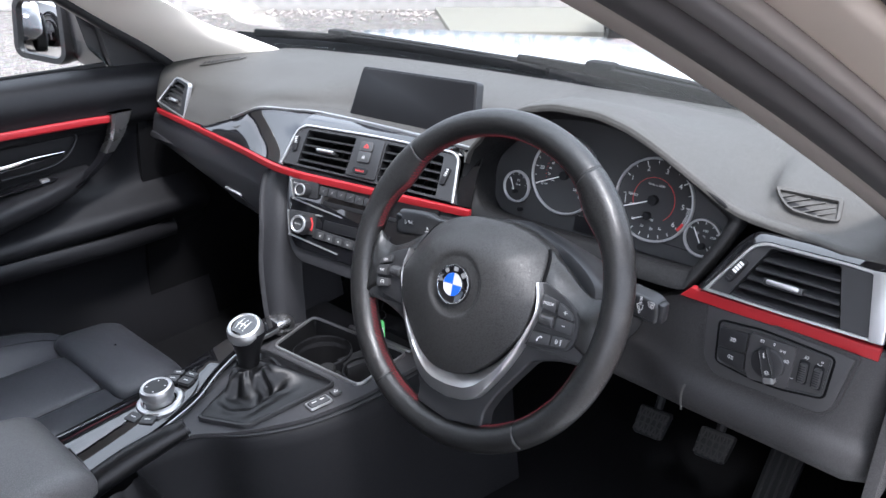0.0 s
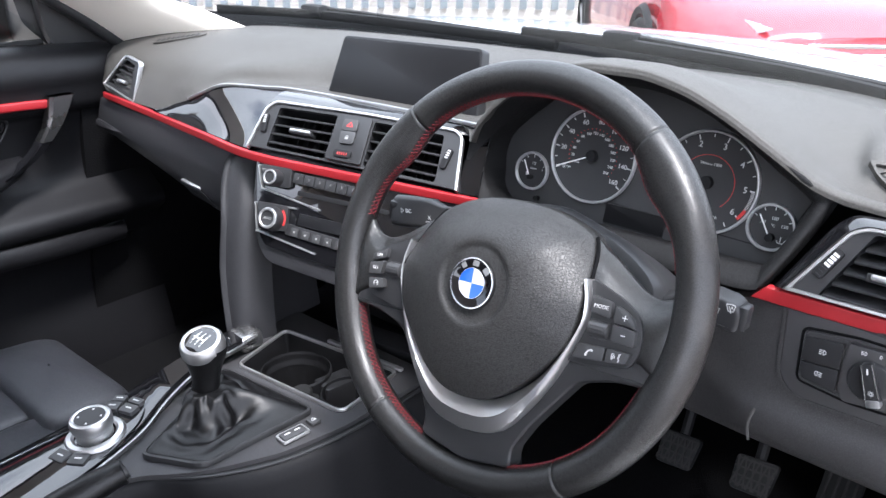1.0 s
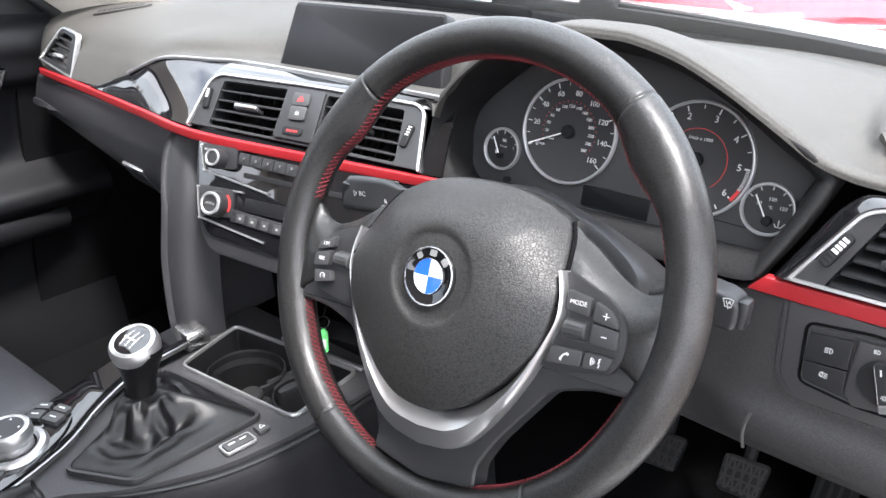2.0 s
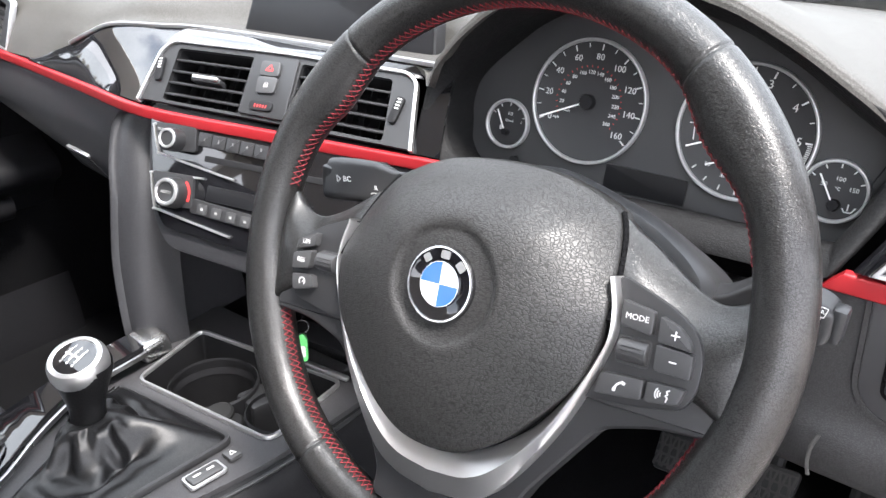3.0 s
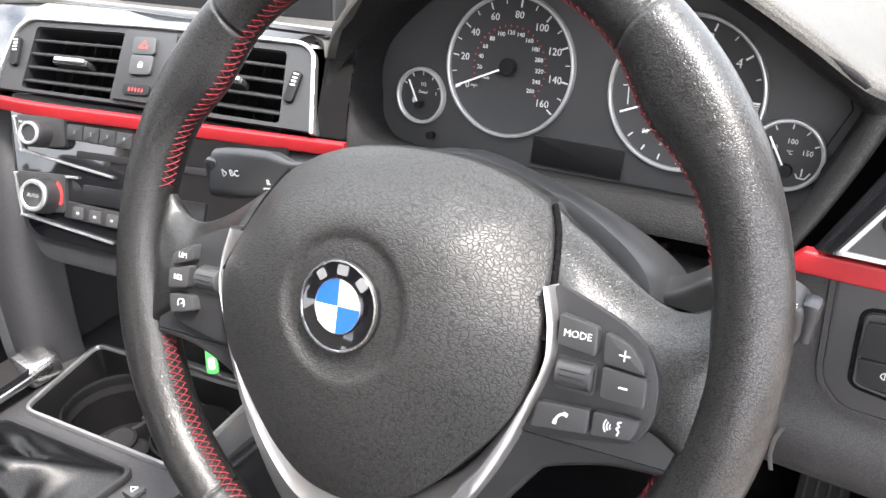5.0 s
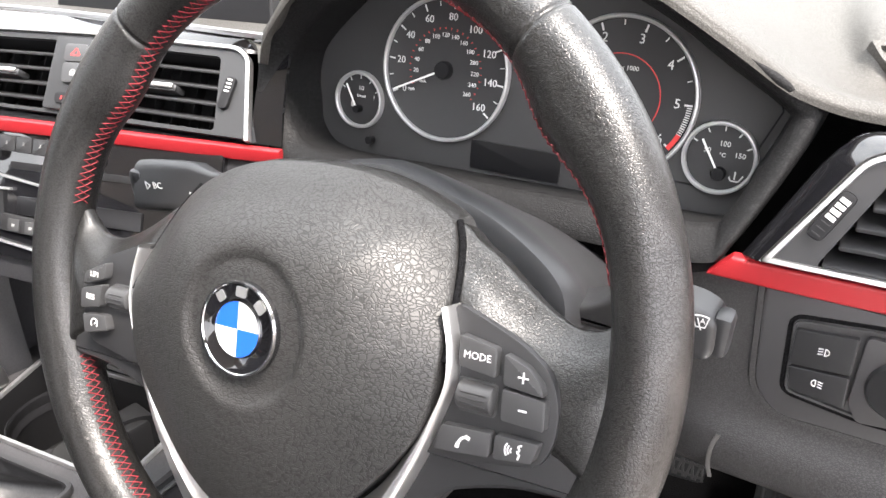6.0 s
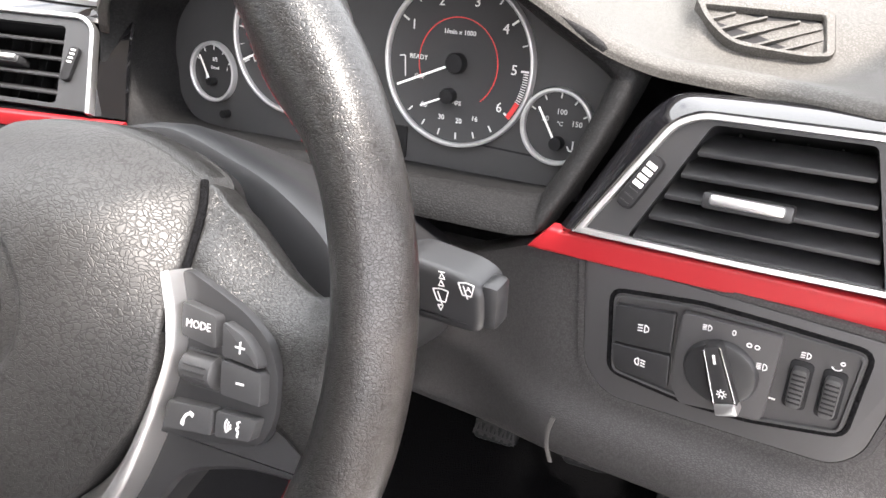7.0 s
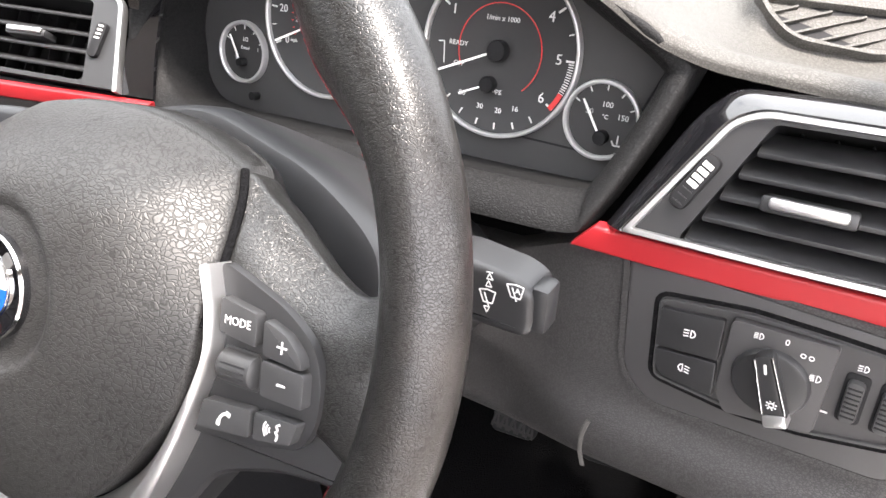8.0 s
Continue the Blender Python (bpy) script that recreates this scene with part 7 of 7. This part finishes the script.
LOWE = smooth_line([(-1.052, 0.330, 0.898), (-1.052, 0.245, 0.966), (-1.050, 0.175, 1.014), (-1.045, 0.110, 1.060), (-1.01, -0.06, 1.18), (-0.95, -0.30, 1.32)], 6)
UPPE = smooth_line([(-0.840, 0.445, 0.934), (-0.895, 0.392, 0.960), (-0.935, 0.330, 0.992), (-0.946, 0.235, 1.055), (-0.92, 0.04, 1.18), (-0.86, -0.24, 1.335)], 6)


def left_pillar():
    rows = []
    for a, b in zip(LOWE, UPPE):
        out = Vector((0.45, -0.35, 0.25))
        rows.append([a * (1 - f) + b * f + out * 0.035 * math.sin(math.pi * f) ** 0.8 for f in [k / 12 for k in range(13)]])
    return thicken(loft(rows), 0.01)


tagged(part("pillar_trim_left", left_pillar(), BEIGE, None), "cream cloth windscreen pillar trim, paled for the light on it", "pillar", kind="structure")
pillar("pillar_seal_left", [tuple(p + Vector((-0.012, -0.010, -0.006))) for p in LOWE[::6]], [tuple(p) for p in rect(0.03, 0.026, 0.010, 3)], SATIN, "black pillar edge seal", (0, 0.5, 1))

# Windscreen
ws = sheet("window_windscreen", [[(x, 0.535 - 0.16 * ((x + 0.36) / 0.7) ** 2, 0.955) for x in (-1.04, -0.8, -0.6, -0.36, -0.12, 0.08, 0.32)], [(x, 0.16 - 0.10 * ((x + 0.36) / 0.65) ** 2, 1.165) for x in (-0.99, -0.77, -0.58, -0.36, -0.14, 0.05, 0.27)], [(x, -0.20 - 0.05 * ((x + 0.36) / 0.6) ** 2, 1.345) for x in (-0.93, -0.73, -0.55, -0.36, -0.17, 0.01, 0.21)]], GLASS, 0.004, "clear curved windscreen", "windscreen")
ws.visible_shadow = False
sheet("scuttle", [[(x, 0.505 - 0.15 * ((x + 0.36) / 0.7) ** 2, 0.950) for x in (-1.05, -0.8, -0.6, -0.36, -0.12, 0.08, 0.33)], [(x, 0.61 - 0.15 * ((x + 0.36) / 0.75) ** 2, 0.958) for x in (-1.08, -0.82, -0.6, -0.36, -0.12, 0.10, 0.36)]], CARPET, 0.01, "black scuttle under the windscreen", "scuttle")


def bonnet_rows():
    rows = []
    for y0, z in ((0.60, 0.946), (0.62, 0.955), (0.75, 0.953), (1.0, 0.935), (1.3, 0.895), (1.55, 0.84), (1.7, 0.77), (1.76, 0.65), (1.76, 0.40)):
        rows.append([(-0.36 + u * 0.86, y0 - 0.15 * u * u * (1 if y0 < 1.2 else 2.2), z - 0.03 * u * u - 0.10 * max(0, abs(u) - 0.85) / 0.15) for u in [-1 + 0.1 * i for i in range(21)]])
    return rows


bon = thing("bonnet", "white painted bonnet of the car", "bonnet")
part("panel", thicken(loft(bonnet_rows()), 0.006), PAINT, bon, angle=50)


def wiper(pts, tip):
    w = thing("wiper", "grey windscreen wiper resting at the foot of the glass", "wiper", Matrix.Translation(pts[0]))
    o = Vector(pts[0])
    rel = [Vector(p) - o for p in pts]
    part("blade", sweep(smooth_line([r + Vector((0, -0.006, 0.012)) for r in rel], 6), [tuple(p) for p in rect(0.012, 0.016, 0.004, 2)]), RUBBER, w)
    part("arm", sweep(smooth_line([rel[-1] + Vector((0.05, 0.07, 0)), rel[-2] + Vector((0, 0.03, 0.012)), rel[1] + Vector((0, 0.01, 0.02))], 6), [tuple(p) for p in rect(0.018, 0.010, 0.003, 2)]), RUBBER, w)
    part("joint", box(0.05, 0.025, 0.02, 0.005, Matrix.Translation(rel[1] + Vector((0, 0.0, 0.018)))), MATTE, w)


wiper([(-0.94, 0.43, 0.962), (-0.76, 0.50, 0.960), (-0.55, 0.535, 0.955), (-0.28, 0.55, 0.950)], 0)
wiper([(-0.34, 0.55, 0.962), (-0.18, 0.55, 0.960), (0.05, 0.525, 0.953), (0.22, 0.475, 0.945)], 0)

# ---- ground, fence and parked cars ----
pts = [-200, -80, -30, -16] + [-12 + 0.8 * i for i in range(31)] + [14, 20, 40, 90, 200]
ground = part("ground", loft([[(x, y, 0.0) for x in pts] for y in pts]), GRAVEL, None)
tagged(ground, "pale brown gravel car park", "ground", kind="structure")
FA, FB = Vector((-8.67, 4.5, 0)), Vector((-4.83, 7.6, 0))
fd = (FB - FA).normalized()
fn = Vector((-fd.y, fd.x, 0))
fence = thing("fence", "grey upright-slatted metal fence on a low board", "fence", Matrix.Translation(FA) @ pose(0, 0, 0, 0, 0, math.degrees(math.atan2(fd.y, fd.x))))
part("base_board", box(16, 0.05, 0.16, 0.01, pose(3.5, 0.05, 0.08)), RAIL, fence)
part("rail", box(16, 0.04, 0.06, 0.01, pose(3.5, 0.04, 1.5)), FENCE, fence)
part("rail", box(16, 0.04, 0.06, 0.01, pose(3.5, 0.04, 0.35)), FENCE, fence)
slat_mesh = None
for i in range(86):
    x = -4.3 + 0.185 * i
    if slat_mesh is None:
        ob = part("slat", box(0.085, 0.02, 1.75, 0.004, pose(0, 0, 0)), FENCE, fence)
        slat_mesh = ob.data
    else:
        ob = new("slat", slat_mesh)
        ob.parent = fence
    ob.location = (x, 0.0, 1.03)
lit = bmesh.new()
for i in range(420):
    p = FA + fd * random.uniform(-1.5, 3.4) - fn * abs(random.gauss(0, 0.35))
    s = random.uniform(0.01, 0.05)
    box(s * random.uniform(0.7, 1.6), s, s * 0.6, s * 0.2, pose(p.x, p.y, s * 0.2, random.uniform(-20, 20), random.uniform(-20, 20), random.uniform(0, 180)), lit, 1)
tagged(part("stones", lit, LITTER, None), "loose stones and dead leaves along the fence", "stones", kind="stuff")
slab_o = [FA + fd * 3.2 - fn * 0.06, FA + fd * 9 - fn * 0.06, FA + fd * 9 - fn * 1.9, FA + fd * 3.5 - fn * 1.9]
tagged(part("pavement", slab([(p.x, p.y) for p in slab_o], 0.05, 0.01), CONCRETE, None), "pale concrete strip before the fence", "pavement", kind="structure")


def car(name, label, paint, m, lamp=True):
    """A parked car, nose along +y, its middle at the origin."""
    c = thing(name, label, "car", m)
    st = [(-2.1, 0.62, 0.45, 0.95, 0.70), (-2.0, 0.78, 0.28, 1.0, 0.72), (-1.5, 0.88, 0.22, 1.02, 0.80), (-0.5, 0.90, 0.20, 1.0, 0.84), (0.6, 0.90, 0.20, 0.98, 0.84), (1.1, 0.89, 0.20, 0.93, 0.80), (1.6, 0.86, 0.22, 0.85, 0.74), (1.95, 0.78, 0.25, 0.74, 0.62), (2.12, 0.60, 0.32, 0.62, 0.50)]
    rows = []
    for y, w, z0, z1, wt in st:
        rows.append(smooth_line([(-w * 0.85, y, z0), (-w, y, z0 + 0.12), (-w, y, (z0 + z1) / 2), (-w * 0.97, y, z1 - 0.14), (-wt, y, z1), (0, y, z1 + 0.04), (wt, y, z1), (w * 0.97, y, z1 - 0.14), (w, y, (z0 + z1) / 2), (w, y, z0 + 0.12), (w * 0.85, y, z0)], 3))
    fine = [smooth_line(col, 4) for col in zip(*rows)]
    body = part("body", loft([list(r) for r in zip(*fine)], ring=True, caps=True), paint, c, angle=50)
    cab = []
    for y, w, z in ((-1.75, 0.70, 1.02), (-1.2, 0.66, 1.36), (-0.4, 0.64, 1.44), (0.3, 0.64, 1.40), (1.05, 0.74, 0.97)):
        cab.append([(-0.80, y, 0.97), (-w, y, z), (-w * 0.6, y, z + 0.03), (w * 0.6, y, z + 0.03), (w, y, z), (0.80, y, 0.97)])
    part("cabin", loft(cab, caps=False), SCREEN, c, "dark glazed cabin")
    part("roof", thicken(loft([[(x, y, z + 0.045) for x in (-0.62, -0.3, 0.3, 0.62)] for y, z in ((-1.2, 1.35), (-0.4, 1.43), (0.25, 1.40))]), 0.02), paint, c)
    for sx_ in (-1, 1):
        for yy in (-1.32, 1.36):
            t = part("wheel", lathe([(0.20, 0.10), (0.30, 0.10), (0.325, 0.07), (0.325, -0.07), (0.30, -0.10)], 32, pose(sx_ * 0.83, yy, 0.325, 0, 90, 0)), RUBBER, c)
            r = part("wheel_rim", lathe([(0.0, 0.02), (0.05, 0.03), (0.06, 0.0), (0.19, 0.0), (0.21, 0.03), (0.22, 0.10), (0.20, 0.11)], 32, pose(sx_ * 0.83, yy, 0.325, 0, sx_ * 90, 0)), MATTE, t)
            for k in range(5):
                part("rim_spoke", box(0.035, 0.19, 0.02, 0.006, pose(sx_ * 0.92, yy, 0.325, 0, sx_ * 90, 0) @ pose(0, 0, 0, 0, 0, 72 * k) @ pose(0, 0.11, 0)), ALLOY, t)
            part("wheel_arch", lathe([(0.335, 0.02), (0.37, 0.03), (0.39, 0.0)], 32, pose(sx_ * 0.885, yy, 0.335, 0, sx_ * 90, 0)), MATTE, c)
        hl = slab(rounded([(-0.33, 0.03), (-0.10, -0.07), (0.20, -0.09), (0.30, -0.03), (0.05, 0.06)], 0.03), 0.03, 0.01, m=basis((sx_ * 0.66, 1.86, 0.69), (sx_ * 0.30, -0.42, 0.05) if sx_ > 0 else (0.30, 0.42, -0.05), (0, 0, 1)))
        lampo = part("headlamp", hl, LENS, c, "clear headlamp lens")
    gr = part("grille", slab(rounded([(-0.30, -0.10), (0.30, -0.10), (0.36, 0.08), (-0.36, 0.08)], 0.04), 0.03, 0.01, m=basis((0, 2.09, 0.56), (-1, 0, 0), (0, -0.12, 1))), MATTE, c)
    for k in range(4):
        part("grille_bar", box(0.60, 0.012, 0.018, 0.004, pose(0, 2.125, 0.50 + 0.04 * k)), CHROME, gr)
    np_ = part("number_plate", box(0.52, 0.012, 0.11, 0.003, pose(0, 2.13, 0.40)), PLATE, c)
    part("plate_bar", box(0.36, 0.014, 0.05, 0.002, pose(0, 2.135, 0.40)), MATTE, np_)
    part("lower_intake", slab(rounded([(-0.55, -0.05), (0.55, -0.05), (0.5, 0.05), (-0.5, 0.05)], 0.03), 0.02, 0.005, m=basis((0, 2.05, 0.29), (-1, 0, 0), (0, 0, 1))), MATTE, c)
    return c


# red car ahead, facing across; dark and white cars behind on the passenger side
car("parked_car", "red hatchback parked in front of the bonnet", REDPAINT, pose(-1.75, 5.15, 0, 0, 0, -143))
sight = Vector((far.x - mg_c.x, far.y - mg_c.y, 0)).normalized()
side = Vector((1, 0, 0))


def parked(label, paint, away, across, turn, anchor):
    """Sets a car so that its own point (right, ahead) lies at a distance behind the door mirror."""
    spot = Vector((mg_c.x, mg_c.y, 0)) + sight * away + side * across
    h = (-sight * math.cos(radians(turn)) + side * math.sin(radians(turn))).normalized()
    rz = math.degrees(math.atan2(-h.x, h.y))
    o = spot - pose(0, 0, 0, 0, 0, rz) @ Vector((anchor[0], anchor[1], 0))
    car("parked_car", label, paint, pose(o.x, o.y, 0, 0, 0, rz))


parked("dark grey saloon parked far behind, seen in the mirror", DARKPAINT, 14.5, -0.80, 10, (0, 2.1))
parked("white coupe parked far behind, seen in the mirror", PAINT, 17.5, 0.25, 42, (-0.85, 1.36))

# bare trees a good way off behind the car
tr_ = bmesh.new()
for i in range(3600):
    a = radians(random.uniform(195, 300))
    d = random.uniform(34, 46)
    top_ = 6.5 + 1.8 * math.sin(7 * a) + 1.2 * math.sin(17 * a)
    z0 = random.uniform(0, top_ * 0.75)
    w_, h_ = random.uniform(0.12, 0.45), random.uniform(0.4, 1.4)
    c = Vector((math.sin(a) * d, math.cos(a) * d, z0))
    tx_ = Vector((math.cos(a), -math.sin(a), 0)) * w_
    vs = [tr_.verts.new(c + tx_ * u + Vector((0, 0, h_ * v)) + Vector((random.uniform(-0.12, 0.12), random.uniform(-0.12, 0.12), random.uniform(-0.1, 0.1)))) for u, v in ((-1, 0.2), (0.3, 0), (1, 0.4), (0.5, 0.9), (-0.2, 1.0), (-0.8, 0.7))]
    tr_.faces.new(vs)
tagged(part("far_woods", tr_, HEDGE, None, smooth=False), "bare brown trees far behind the car park", "woods", kind="stuff")
